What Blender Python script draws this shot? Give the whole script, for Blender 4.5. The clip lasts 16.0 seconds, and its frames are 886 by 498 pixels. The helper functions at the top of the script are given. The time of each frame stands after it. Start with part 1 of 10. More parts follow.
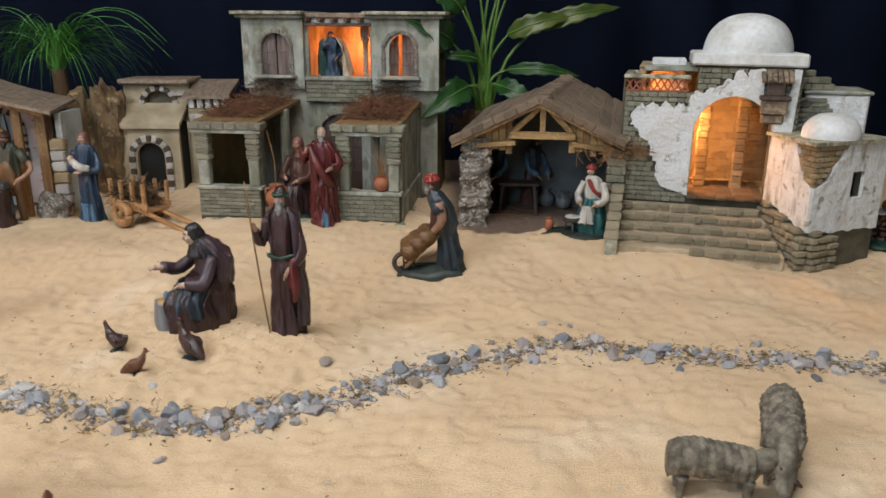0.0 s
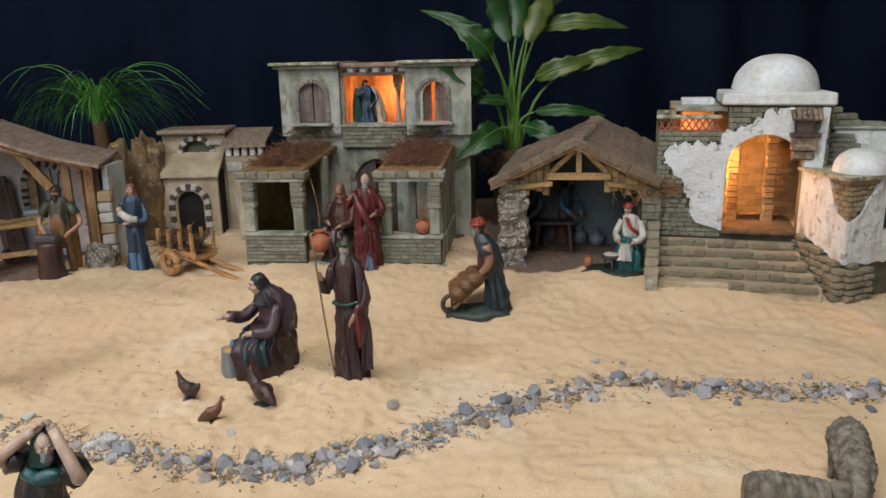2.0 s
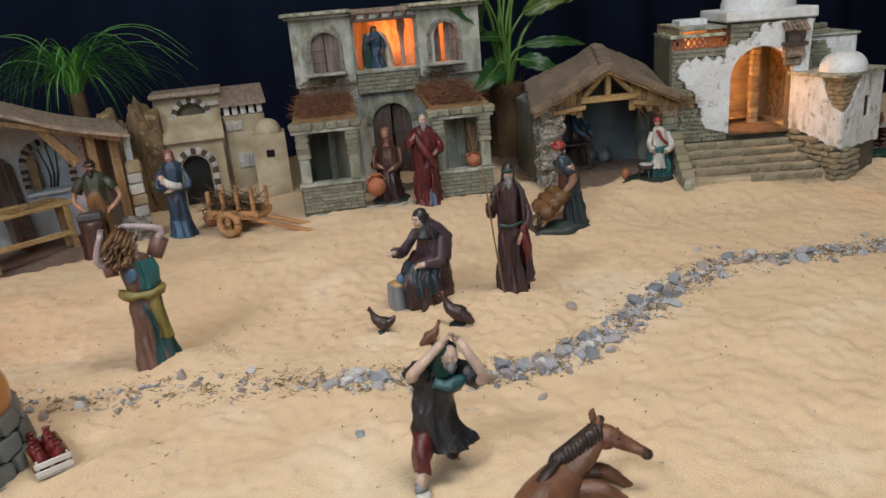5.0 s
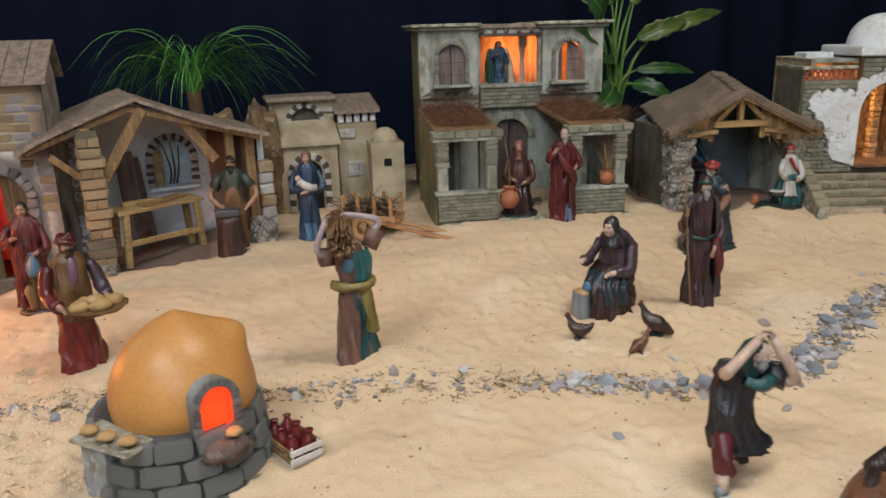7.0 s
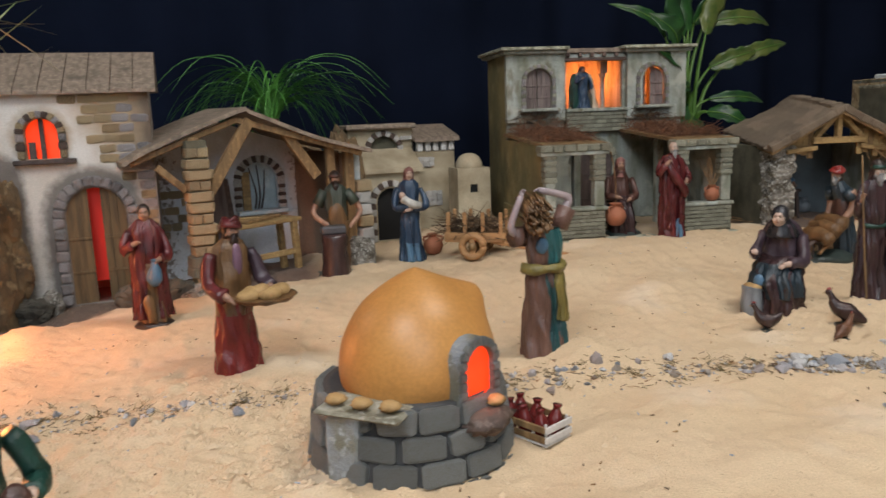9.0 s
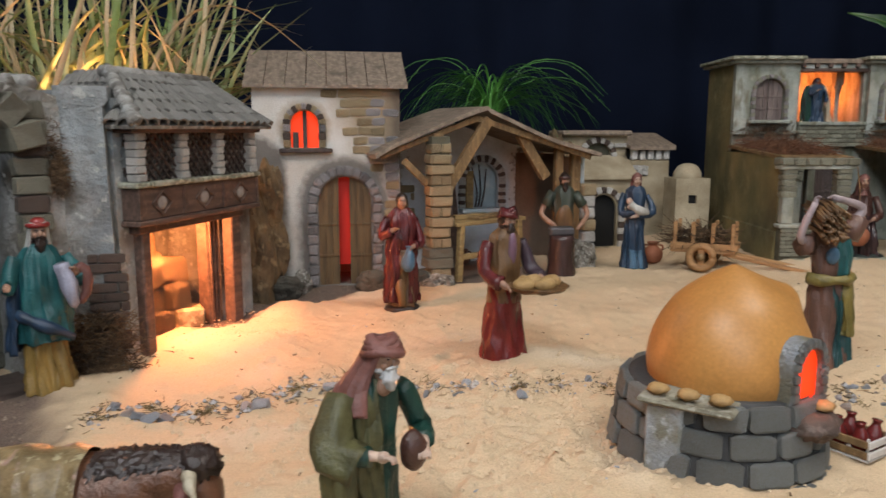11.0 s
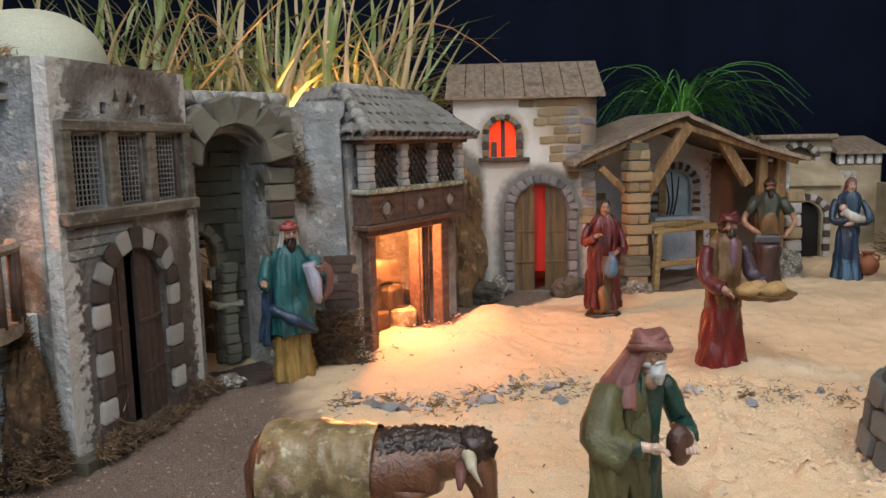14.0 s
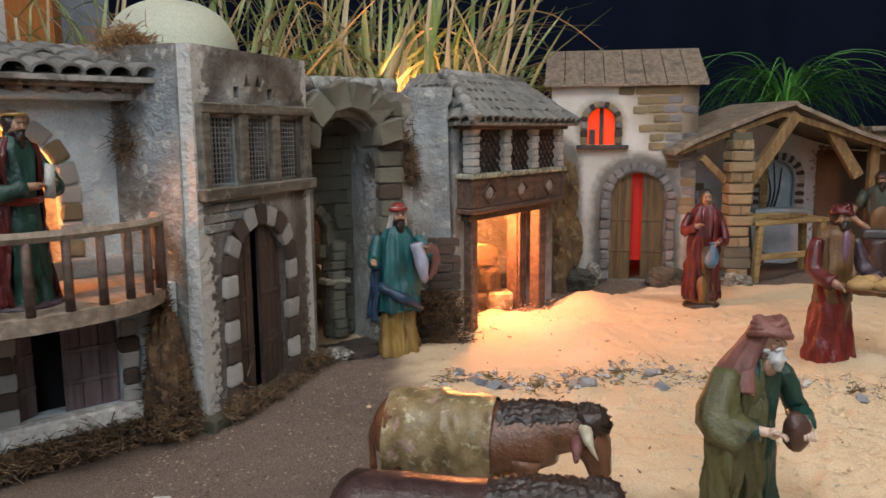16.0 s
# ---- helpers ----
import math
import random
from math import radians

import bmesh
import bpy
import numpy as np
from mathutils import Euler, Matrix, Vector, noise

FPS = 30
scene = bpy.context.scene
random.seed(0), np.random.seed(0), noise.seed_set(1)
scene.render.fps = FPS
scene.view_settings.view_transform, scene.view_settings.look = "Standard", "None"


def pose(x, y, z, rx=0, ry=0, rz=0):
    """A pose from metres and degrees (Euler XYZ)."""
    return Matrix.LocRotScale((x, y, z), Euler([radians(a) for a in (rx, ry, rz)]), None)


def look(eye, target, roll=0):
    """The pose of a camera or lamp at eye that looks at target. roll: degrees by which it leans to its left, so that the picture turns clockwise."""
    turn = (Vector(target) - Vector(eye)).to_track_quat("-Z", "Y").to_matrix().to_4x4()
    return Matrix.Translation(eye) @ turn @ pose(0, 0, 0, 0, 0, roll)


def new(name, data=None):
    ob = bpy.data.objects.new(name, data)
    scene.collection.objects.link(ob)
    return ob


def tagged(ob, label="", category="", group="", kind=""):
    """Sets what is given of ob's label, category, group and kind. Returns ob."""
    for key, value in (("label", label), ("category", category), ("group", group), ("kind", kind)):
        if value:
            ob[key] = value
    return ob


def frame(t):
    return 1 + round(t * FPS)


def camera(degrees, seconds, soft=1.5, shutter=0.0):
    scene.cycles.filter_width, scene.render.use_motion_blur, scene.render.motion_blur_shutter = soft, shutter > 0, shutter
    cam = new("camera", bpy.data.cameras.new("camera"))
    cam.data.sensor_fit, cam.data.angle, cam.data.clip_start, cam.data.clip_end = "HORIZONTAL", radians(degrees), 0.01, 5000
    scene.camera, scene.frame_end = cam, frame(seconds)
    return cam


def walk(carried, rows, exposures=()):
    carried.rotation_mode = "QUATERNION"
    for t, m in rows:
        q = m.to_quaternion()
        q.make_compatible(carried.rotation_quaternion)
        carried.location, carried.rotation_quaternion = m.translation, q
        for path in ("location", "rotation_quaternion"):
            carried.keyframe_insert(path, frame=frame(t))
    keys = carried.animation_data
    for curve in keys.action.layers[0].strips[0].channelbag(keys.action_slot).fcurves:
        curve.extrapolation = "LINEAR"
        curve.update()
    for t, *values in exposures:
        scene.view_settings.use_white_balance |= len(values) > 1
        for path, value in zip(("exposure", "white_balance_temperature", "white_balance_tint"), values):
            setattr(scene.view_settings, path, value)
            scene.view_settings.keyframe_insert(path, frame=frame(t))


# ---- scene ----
cam = camera(61.1, 16.0, shutter=0.4)
PATH = [
    (0, (-0.075, 0.033, 0.392), (0.005, 1.947, -0.182), 0.4),
    (0.5, (-0.113, 0.025, 0.396), (-0.035, 1.943, -0.166), -1.1),
    (1, (-0.121, 0.018, 0.4), (-0.037, 1.937, -0.157), -1.9),
    (1.5, (-0.134, 0.011, 0.408), (-0.043, 1.934, -0.135), -1.7),
    (2, (-0.145, 0.005, 0.418), (-0.075, 1.942, -0.074), -1.2),
    (2.5, (-0.173, 0.02, 0.404), (-0.142, 1.945, -0.14), -1.3),
    (3, (-0.236, 0.054, 0.39), (-0.158, 1.964, -0.198), -2.1),
    (3.2, (-0.273, 0.063, 0.387), (-0.151, 1.969, -0.207), -2.2),
    (5.3, (-0.647, -0.044, 0.442), (-0.108, 1.772, -0.198), -4.4),
    (5.5, (-0.672, -0.053, 0.447), (-0.134, 1.767, -0.183), -3.6),
    (6, (-0.726, -0.034, 0.441), (-0.222, 1.802, -0.173), -2.6),
    (6.5, (-0.798, 0.012, 0.425), (-0.286, 1.846, -0.188), -2.0),
    (7, (-0.881, 0.066, 0.403), (-0.326, 1.905, -0.157), -1.6),
    (7.5, (-0.944, 0.119, 0.354), (-0.334, 1.954, -0.159), -1.3),
    (8, (-1.01, 0.157, 0.322), (-0.349, 1.989, -0.131), -2.1),
    (8.5, (-1.078, 0.177, 0.303), (-0.392, 2.017, -0.077), -2.7),
    (9, (-1.116, 0.183, 0.282), (-0.469, 2.042, -0.071), -2.1),
    (9.5, (-1.158, 0.196, 0.278), (-0.615, 2.091, -0.061), -1.8),
    (10, (-1.198, 0.2, 0.272), (-0.756, 2.123, -0.055), -1.3),
    (10.2, (-1.214, 0.207, 0.271), (-0.799, 2.136, -0.052), -0.7),
    (12.3, (-1.31, 0.197, 0.258), (-1.242, 2.172, -0.044), -1.2),
    (12.5, (-1.313, 0.195, 0.259), (-1.271, 2.172, -0.041), -1.2),
    (13, (-1.323, 0.188, 0.26), (-1.34, 2.167, -0.028), -1.2),
    (13.5, (-1.334, 0.188, 0.257), (-1.412, 2.167, -0.023), -1.2),
    (14, (-1.338, 0.187, 0.259), (-1.457, 2.164, -0.016), -1.2),
    (14.5, (-1.345, 0.181, 0.259), (-1.504, 2.156, -0.011), -1.0),
    (15, (-1.352, 0.177, 0.258), (-1.567, 2.147, -0.013), -0.6),
    (15.5, (-1.358, 0.172, 0.256), (-1.633, 2.132, -0.032), -0.4),
    (16, (-1.365, 0.162, 0.258), (-1.69, 2.111, -0.048), -0.4),
]
walk(cam, [(t, look(eye, target, roll)) for t, eye, target, roll in PATH],
     exposures=[(0, -0.16), (3, -0.22), (5.5, -0.3), (8, -0.26), (9.5, -0.36), (10.2, -0.4), (12.5, -0.32), (15, -0.3), (16, -0.36)])

# ---- light ----
rng = random.Random(7)
world = bpy.data.worlds.new("world")
world.use_nodes = True
scene.world = world
world.node_tree.nodes["Background"].inputs[0].default_value = (0.55, 0.65, 0.8, 1)
world.node_tree.nodes["Background"].inputs[1].default_value = 0.3
scene.view_settings.exposure = 0.0


def area_lamp(name, eye, target, size_x, size_y, power, colour):
    data = bpy.data.lights.new(name, "AREA")
    data.shape, data.size, data.size_y, data.energy, data.color = "RECTANGLE", size_x, size_y, power, colour
    ob = new(name, data)
    ob.matrix_world = look(eye, target)
    return ob


def point_lamp(name, place, power, colour, radius=0.008):
    data = bpy.data.lights.new(name, "POINT")
    data.energy, data.color, data.shadow_soft_size = power, colour, radius
    ob = new(name, data)
    ob.location = place
    return ob


area_lamp("window_light", (-1.25, -1.5, 1.3), (-0.95, 1.0, 0.0), 1.2, 1.0, 30, (0.78, 0.89, 1.0))
# added fill without a known fixture, brightens the corner with the room door
area_lamp("door_corner_fill", (-3.3, 2.4, 1.86), (-3.3, 2.5, 0.0), 0.5, 0.3, 14, (1.0, 0.95, 0.88))
area_lamp("ceiling_light", (-0.15, 0.35, 1.84), (-0.15, 0.6, 0.0), 0.8, 0.4, 27, (1.0, 0.94, 0.87))
area_lamp("ceiling_light", (-1.75, -0.2, 1.84), (-0.8, 0.9, 0.0), 0.6, 0.6, 46, (0.95, 0.97, 1.0))
GLOW = (1.0, 0.25, 0.035)

# ---- materials ----


def material(name, base, second, grain=300.0, stain=18.0, rough=0.7, bump=0.0006, stains=0.5, metal=0.0, third=None, third_scale=60.0, third_edge=(0.57, 0.68), spread=0.12, random_amount=0.0):
    """A painted or raw surface with fine grain and larger stains, both in metres."""
    mat = bpy.data.materials.new(name)
    mat.use_nodes = True
    n, l = mat.node_tree.nodes, mat.node_tree.links
    shader = n["Principled BSDF"]
    coords = n.new("ShaderNodeTexCoord")
    big, fine = n.new("ShaderNodeTexNoise"), n.new("ShaderNodeTexNoise")
    big.inputs["Scale"].default_value, big.inputs["Detail"].default_value = stain, 6
    fine.inputs["Scale"].default_value, fine.inputs["Detail"].default_value = grain, 4
    for t in (big, fine):
        l.new(coords.outputs["Object"], t.inputs["Vector"])
    ramp = n.new("ShaderNodeValToRGB")
    ramp.color_ramp.elements[0].position, ramp.color_ramp.elements[1].position = 0.5 - spread, 0.5 + spread
    l.new(big.outputs["Fac"], ramp.inputs["Fac"])
    mix = n.new("ShaderNodeMix")
    mix.data_type = "RGBA"
    mix.inputs[6].default_value, mix.inputs[7].default_value = (*base, 1), (*second, 1)
    amount = n.new("ShaderNodeMath")
    amount.operation = "MULTIPLY"
    amount.inputs[1].default_value = stains
    l.new(ramp.outputs["Color"], amount.inputs[0])
    l.new(amount.outputs[0], mix.inputs[0])
    colour = mix.outputs[2]
    if third:
        speck = n.new("ShaderNodeTexNoise")
        speck.inputs["Scale"].default_value, speck.inputs["Detail"].default_value = third_scale, 8
        l.new(coords.outputs["Object"], speck.inputs["Vector"])
        cut = n.new("ShaderNodeValToRGB")
        cut.color_ramp.elements[0].position, cut.color_ramp.elements[1].position = third_edge
        l.new(speck.outputs["Fac"], cut.inputs["Fac"])
        over = n.new("ShaderNodeMix")
        over.data_type = "RGBA"
        over.inputs[7].default_value = (*third, 1)
        l.new(cut.outputs["Color"], over.inputs[0])
        l.new(colour, over.inputs[6])
        colour = over.outputs[2]
    tone = n.new("ShaderNodeHueSaturation")
    value = n.new("ShaderNodeMapRange")
    value.inputs[3].default_value, value.inputs[4].default_value = 0.74, 1.26
    l.new(fine.outputs["Fac"], value.inputs[0])
    l.new(colour, tone.inputs["Color"])
    if random_amount:
        info = n.new("ShaderNodeObjectInfo")
        spreadn = n.new("ShaderNodeMapRange")
        spreadn.inputs[3].default_value, spreadn.inputs[4].default_value = 1 - random_amount, 1 + random_amount
        l.new(info.outputs["Random"], spreadn.inputs[0])
        both = n.new("ShaderNodeMath")
        both.operation = "MULTIPLY"
        l.new(value.outputs[0], both.inputs[0])
        l.new(spreadn.outputs[0], both.inputs[1])
        l.new(both.outputs[0], tone.inputs["Value"])
    else:
        l.new(value.outputs[0], tone.inputs["Value"])
    l.new(tone.outputs["Color"], shader.inputs["Base Color"])
    shader.inputs["Roughness"].default_value, shader.inputs["Metallic"].default_value = rough, metal
    if bump:
        relief = n.new("ShaderNodeBump")
        relief.inputs["Strength"].default_value, relief.inputs["Distance"].default_value = 0.8, bump
        total = n.new("ShaderNodeMath")
        total.operation = "ADD"
        l.new(fine.outputs["Fac"], total.inputs[0])
        l.new(big.outputs["Fac"], total.inputs[1])
        l.new(total.outputs[0], relief.inputs["Height"])
        l.new(relief.outputs["Normal"], shader.inputs["Normal"])
    return mat


def wood(name, base, second, axis=0, rough=0.6, grain=40.0):
    """Wood with streaks drawn out along one axis."""
    mat = material(name, base, second, grain=260, stain=22, rough=rough, bump=0.0005, stains=0.8)
    n, l = mat.node_tree.nodes, mat.node_tree.links
    coords = [x for x in n if x.type == "TEX_COORD"][0]
    stretch = n.new("ShaderNodeMapping")
    scale = [6.0, 6.0, 6.0]
    scale[axis] = 0.6
    stretch.inputs["Scale"].default_value = scale
    l.new(coords.outputs["Object"], stretch.inputs["Vector"])
    for t in [x for x in n if x.type == "TEX_NOISE"]:
        l.new(stretch.outputs["Vector"], t.inputs["Vector"])
    return mat


def glowing(name, colour, strength):
    mat = bpy.data.materials.new(name)
    mat.use_nodes = True
    shader = mat.node_tree.nodes["Principled BSDF"]
    shader.inputs["Base Color"].default_value = (*colour, 1)
    shader.inputs["Emission Color"].default_value = (*colour, 1)
    shader.inputs["Emission Strength"].default_value = strength
    return mat


def paint(name, base, dark=0.45, rough=0.35):
    """Hand-painted resin: darker streaks drawn out downwards, with relief from the same noise, slightly glossy."""
    d = tuple(c * dark * 0.8 for c in base)
    mat = material(name, base, d, grain=420, stain=85, rough=rough * 0.9, bump=0.0011, stains=0.85, spread=0.2)
    n, l = mat.node_tree.nodes, mat.node_tree.links
    coords = [x for x in n if x.type == "TEX_COORD"][0]
    drape = n.new("ShaderNodeMapping")
    drape.inputs["Scale"].default_value = (1.0, 1.0, 0.22)
    l.new(coords.outputs["Object"], drape.inputs["Vector"])
    big = [x for x in n if x.type == "TEX_NOISE" and abs(x.inputs["Scale"].default_value - 85) < 1][0]
    big.inputs["Detail"].default_value = 2
    l.new(drape.outputs["Vector"], big.inputs["Vector"])
    return mat


PLASTER = material("white_plaster", (0.7, 0.75, 0.79), (0.5, 0.49, 0.45), grain=420, stain=34, rough=0.85, bump=0.0022, stains=0.6, spread=0.2, third=(0.2, 0.16, 0.1), third_scale=22, third_edge=(0.6, 0.72))
HOUSE_WALL = material("grey_green_plaster", (0.37, 0.4, 0.37), (0.12, 0.125, 0.075), grain=350, stain=20, rough=0.85, bump=0.0018, stains=0.85, spread=0.16)
HOUSE_OCHRE = material("olive_ochre_plaster", (0.24, 0.19, 0.08), (0.12, 0.11, 0.05), grain=350, stain=12, rough=0.85, bump=0.0012, stains=0.7)
STONE_GREY = material("pale_green_stone", (0.36, 0.36, 0.29), (0.09, 0.09, 0.055), grain=300, stain=60, rough=0.85, bump=0.0018, stains=0.8, random_amount=0.3)
STONE_DARK = material("dark_mortar", (0.12, 0.11, 0.075), (0.05, 0.05, 0.035), grain=250, stain=30, rough=0.95, bump=0.002, stains=0.7)
STONE_TAN = material("tan_stone", (0.44, 0.34, 0.2), (0.14, 0.09, 0.045), grain=300, stain=55, rough=0.85, bump=0.0018, stains=0.8, random_amount=0.3)
STONE_WHITE = material("whitened_stone", (0.58, 0.57, 0.55), (0.25, 0.22, 0.18), grain=300, stain=60, rough=0.9, bump=0.0014, stains=0.6, random_amount=0.18)
STONE_BROWN = material("brown_painted_stone", (0.1, 0.065, 0.05), (0.04, 0.03, 0.025), grain=300, stain=40, rough=0.75, bump=0.0014, stains=0.7, random_amount=0.2)
TOMB_WALL = material("grey_brown_plaster", (0.34, 0.34, 0.33), (0.16, 0.14, 0.105), grain=420, stain=24, rough=0.8, bump=0.002, stains=0.8, spread=0.16, third=(0.055, 0.044, 0.03), third_scale=12, third_edge=(0.47, 0.7))
BLUE_WALL = material("blue_white_plaster", (0.58, 0.68, 0.73), (0.34, 0.37, 0.37), grain=420, stain=11, rough=0.8, bump=0.0018, stains=0.7, spread=0.16, third=(0.62, 0.64, 0.64), third_scale=30)
DOME_MAT = material("pale_green_dome", (0.47, 0.49, 0.38), (0.36, 0.35, 0.27), grain=500, stain=12, rough=0.7, bump=0.0006, stains=0.6)
WHITE_DOME = material("white_dome", (0.64, 0.68, 0.71), (0.46, 0.46, 0.43), grain=120, stain=26, rough=0.65, bump=0.0005, stains=0.6)
COT_WALL = material("cottage_plaster", (0.66, 0.7, 0.76), (0.4, 0.36, 0.3), grain=420, stain=10, rough=0.85, bump=0.0008, stains=0.7)
ROOF_WOOD = wood("grey_brown_roof_board", (0.27, 0.21, 0.16), (0.15, 0.115, 0.085), axis=1, rough=0.75)
WOOD = wood("brown_timber", (0.26, 0.16, 0.07), (0.12, 0.07, 0.03), axis=2)
WOOD_X = wood("ochre_timber", (0.36, 0.24, 0.1), (0.2, 0.12, 0.05), axis=0)
WOOD_DARK = wood("dark_timber", (0.075, 0.05, 0.042), (0.035, 0.024, 0.02), axis=2)
WOOD_RED = wood("red_brown_timber", (0.13, 0.078, 0.058), (0.05, 0.032, 0.025), axis=0)
WOOD_GREY = wood("weathered_grey_timber", (0.17, 0.15, 0.12), (0.06, 0.05, 0.038), axis=0, rough=0.8)
WOOD_LILAC = wood("faded_lilac_brown_shutter", (0.2, 0.155, 0.14), (0.09, 0.065, 0.06), axis=2)
FADED = material("faded_pale_paint", (0.3, 0.27, 0.25), (0.14, 0.11, 0.095), stain=90, rough=0.7)
TILE_GREY = material("grey_roof_tile", (0.27, 0.26, 0.24), (0.11, 0.1, 0.09), grain=350, stain=50, rough=0.85, bump=0.001, stains=0.8, random_amount=0.3)
TILE_STONE = material("brown_stone_tile", (0.24, 0.18, 0.125), (0.1, 0.075, 0.055), grain=300, stain=40, rough=0.9, bump=0.0014, stains=0.8, random_amount=0.3)
TERRACOTTA = material("terracotta", (0.34, 0.12, 0.06), (0.2, 0.07, 0.035), grain=400, stain=30, rough=0.7, bump=0.0006)
STRAW = material("dry_straw", (0.34, 0.2, 0.085), (0.17, 0.085, 0.035), grain=300, stain=60, rough=0.85, bump=0, stains=0.9)
BRUSH = material("red_brown_brushwood", (0.2, 0.085, 0.04), (0.07, 0.035, 0.02), grain=300, stain=60, rough=0.8, bump=0, stains=0.9)
MOSS = material("dry_moss", (0.17, 0.105, 0.055), (0.05, 0.03, 0.018), grain=400, stain=50, rough=0.95, bump=0.001, stains=0.9)
ROCK = material("brown_cork_rock", (0.2, 0.13, 0.065), (0.07, 0.05, 0.03), grain=200, stain=25, rough=0.95, bump=0.003, stains=0.8, third=(0.3, 0.22, 0.12), third_scale=50)
ROCK_GREY = material("grey_rough_rock", (0.24, 0.22, 0.19), (0.07, 0.06, 0.045), grain=260, stain=70, rough=0.95, bump=0.004, stains=0.9, third=(0.38, 0.36, 0.32), third_scale=110)
PEBBLE = material("blue_grey_pebble", (0.27, 0.28, 0.305), (0.12, 0.115, 0.115), grain=350, stain=60, rough=0.7, bump=0.001, stains=0.45, random_amount=0.2)
OVEN_CLAY = material("orange_oven_clay", (0.5, 0.24, 0.065), (0.36, 0.16, 0.042), grain=300, stain=14, rough=0.42, bump=0.0002, stains=0.7)
OVEN_STONE = material("blue_grey_block", (0.25, 0.275, 0.3), (0.15, 0.145, 0.095), grain=350, stain=45, rough=0.55, bump=0.0028, stains=0.85, random_amount=0.25, third=(0.33, 0.35, 0.36), third_scale=120)
OVEN_JOINT = material("oven_joint", (0.055, 0.055, 0.055), (0.03, 0.03, 0.03), rough=0.8)
CURTAIN = material("navy_curtain", (0.0078, 0.0115, 0.025), (0.004, 0.006, 0.013), grain=900, stain=3, rough=0.95, bump=0.0004, stains=0.6)
CURTAIN.node_tree.nodes["Principled BSDF"].inputs["Specular IOR Level"].default_value = 0.04
# blue plaster darkened: the deep stall's shade is put into its colour
STALL_WALL = material("shaded_blue_plaster", (0.13, 0.155, 0.17), (0.06, 0.065, 0.06), grain=420, stain=14, rough=0.9, bump=0.0016, stains=0.7)
# sand on the treads, made paler still to hold the light from above
SANDY_TOP_LIT = material("sandy_top_lit_tread", (0.5, 0.41, 0.29), (0.27, 0.22, 0.14), grain=420, stain=45, rough=0.95, bump=0.0014, stains=0.7)
BREAD = material("bread_crust", (0.42, 0.27, 0.11), (0.2, 0.1, 0.035), grain=300, stain=60, rough=0.7, bump=0.0006)
# near-black sheets with this colour stand for the shade behind openings
INSIDE_SHADE = material("black_inside_shade", (0.006, 0.006, 0.006), (0.003, 0.003, 0.003), rough=0.9, bump=0)
METAL = material("dark_metal", (0.1, 0.1, 0.11), (0.05, 0.05, 0.05), rough=0.45, metal=0.6, bump=0.0003)
RED_GLASS = glowing("red_lit_foil", (1.0, 0.055, 0.006), 0.9)
DARK_RED_GLOW = glowing("dark_red_glow", (0.7, 0.018, 0.006), 0.1)

TOWER_WALL = material("airbrushed_tower_plaster", (0.48, 0.47, 0.46), (0.16, 0.105, 0.06), grain=420, stain=13, rough=0.85, bump=0.0014, stains=0.85, spread=0.14)
STEP_STONE = material("worn_step_stone", (0.36, 0.31, 0.21), (0.16, 0.14, 0.09), grain=300, stain=40, rough=0.9, bump=0.0016, stains=0.7, random_amount=0.2)

SAND_WALL = material("sand_coloured_plaster", (0.48, 0.41, 0.29), (0.22, 0.17, 0.1), grain=420, stain=15, rough=0.9, bump=0.0016, stains=0.8, spread=0.16)
RUIN_STONE = material("green_grey_ruin_stone", (0.25, 0.24, 0.185), (0.075, 0.065, 0.04), grain=300, stain=45, rough=0.8, bump=0.002, stains=0.85, random_amount=0.3)


def streak(mat, scale):
    """Draws one noise of a material out downwards, as running stains do."""
    n, l = mat.node_tree.nodes, mat.node_tree.links
    run = n.new("ShaderNodeMapping")
    run.inputs["Scale"].default_value = (1.6, 1.6, 0.35)
    l.new([x for x in n if x.type == "TEX_COORD"][0].outputs["Object"], run.inputs["Vector"])
    for t in n:
        if t.type == "TEX_NOISE" and abs(t.inputs["Scale"].default_value - scale) < 0.5:
            l.new(run.outputs["Vector"], t.inputs["Vector"])


streak(PLASTER, 22)
streak(HOUSE_WALL, 20)


def layer(mat, colour, scale, lo, hi, amount=1.0, stretch=(1, 1, 1), detail=7):
    """A coat of another colour that shows in cloudy or ragged patches."""
    n, l = mat.node_tree.nodes, mat.node_tree.links
    base = n["Principled BSDF"].inputs["Base Color"]
    where, cloud, cut, mix = n.new("ShaderNodeMapping"), n.new("ShaderNodeTexNoise"), n.new("ShaderNodeMapRange"), n.new("ShaderNodeMix")
    where.inputs["Scale"].default_value = stretch
    where.inputs["Location"].default_value = (scale * 0.37, scale * 0.11, scale * 0.23)
    cloud.inputs["Scale"].default_value, cloud.inputs["Detail"].default_value = scale, detail
    l.new([x for x in n if x.type == "TEX_COORD"][0].outputs["Object"], where.inputs["Vector"])
    l.new(where.outputs["Vector"], cloud.inputs["Vector"])
    l.new(cloud.outputs["Fac"], cut.inputs[0])
    cut.inputs[1].default_value, cut.inputs[2].default_value, cut.inputs[3].default_value, cut.inputs[4].default_value = lo, hi, 0.0, amount
    mix.data_type = "RGBA"
    mix.inputs[7].default_value = (*colour, 1)
    l.new(cut.outputs[0], mix.inputs[0])
    l.new(base.links[0].from_socket, mix.inputs[6])
    l.new(mix.outputs[2], base)
    return mat


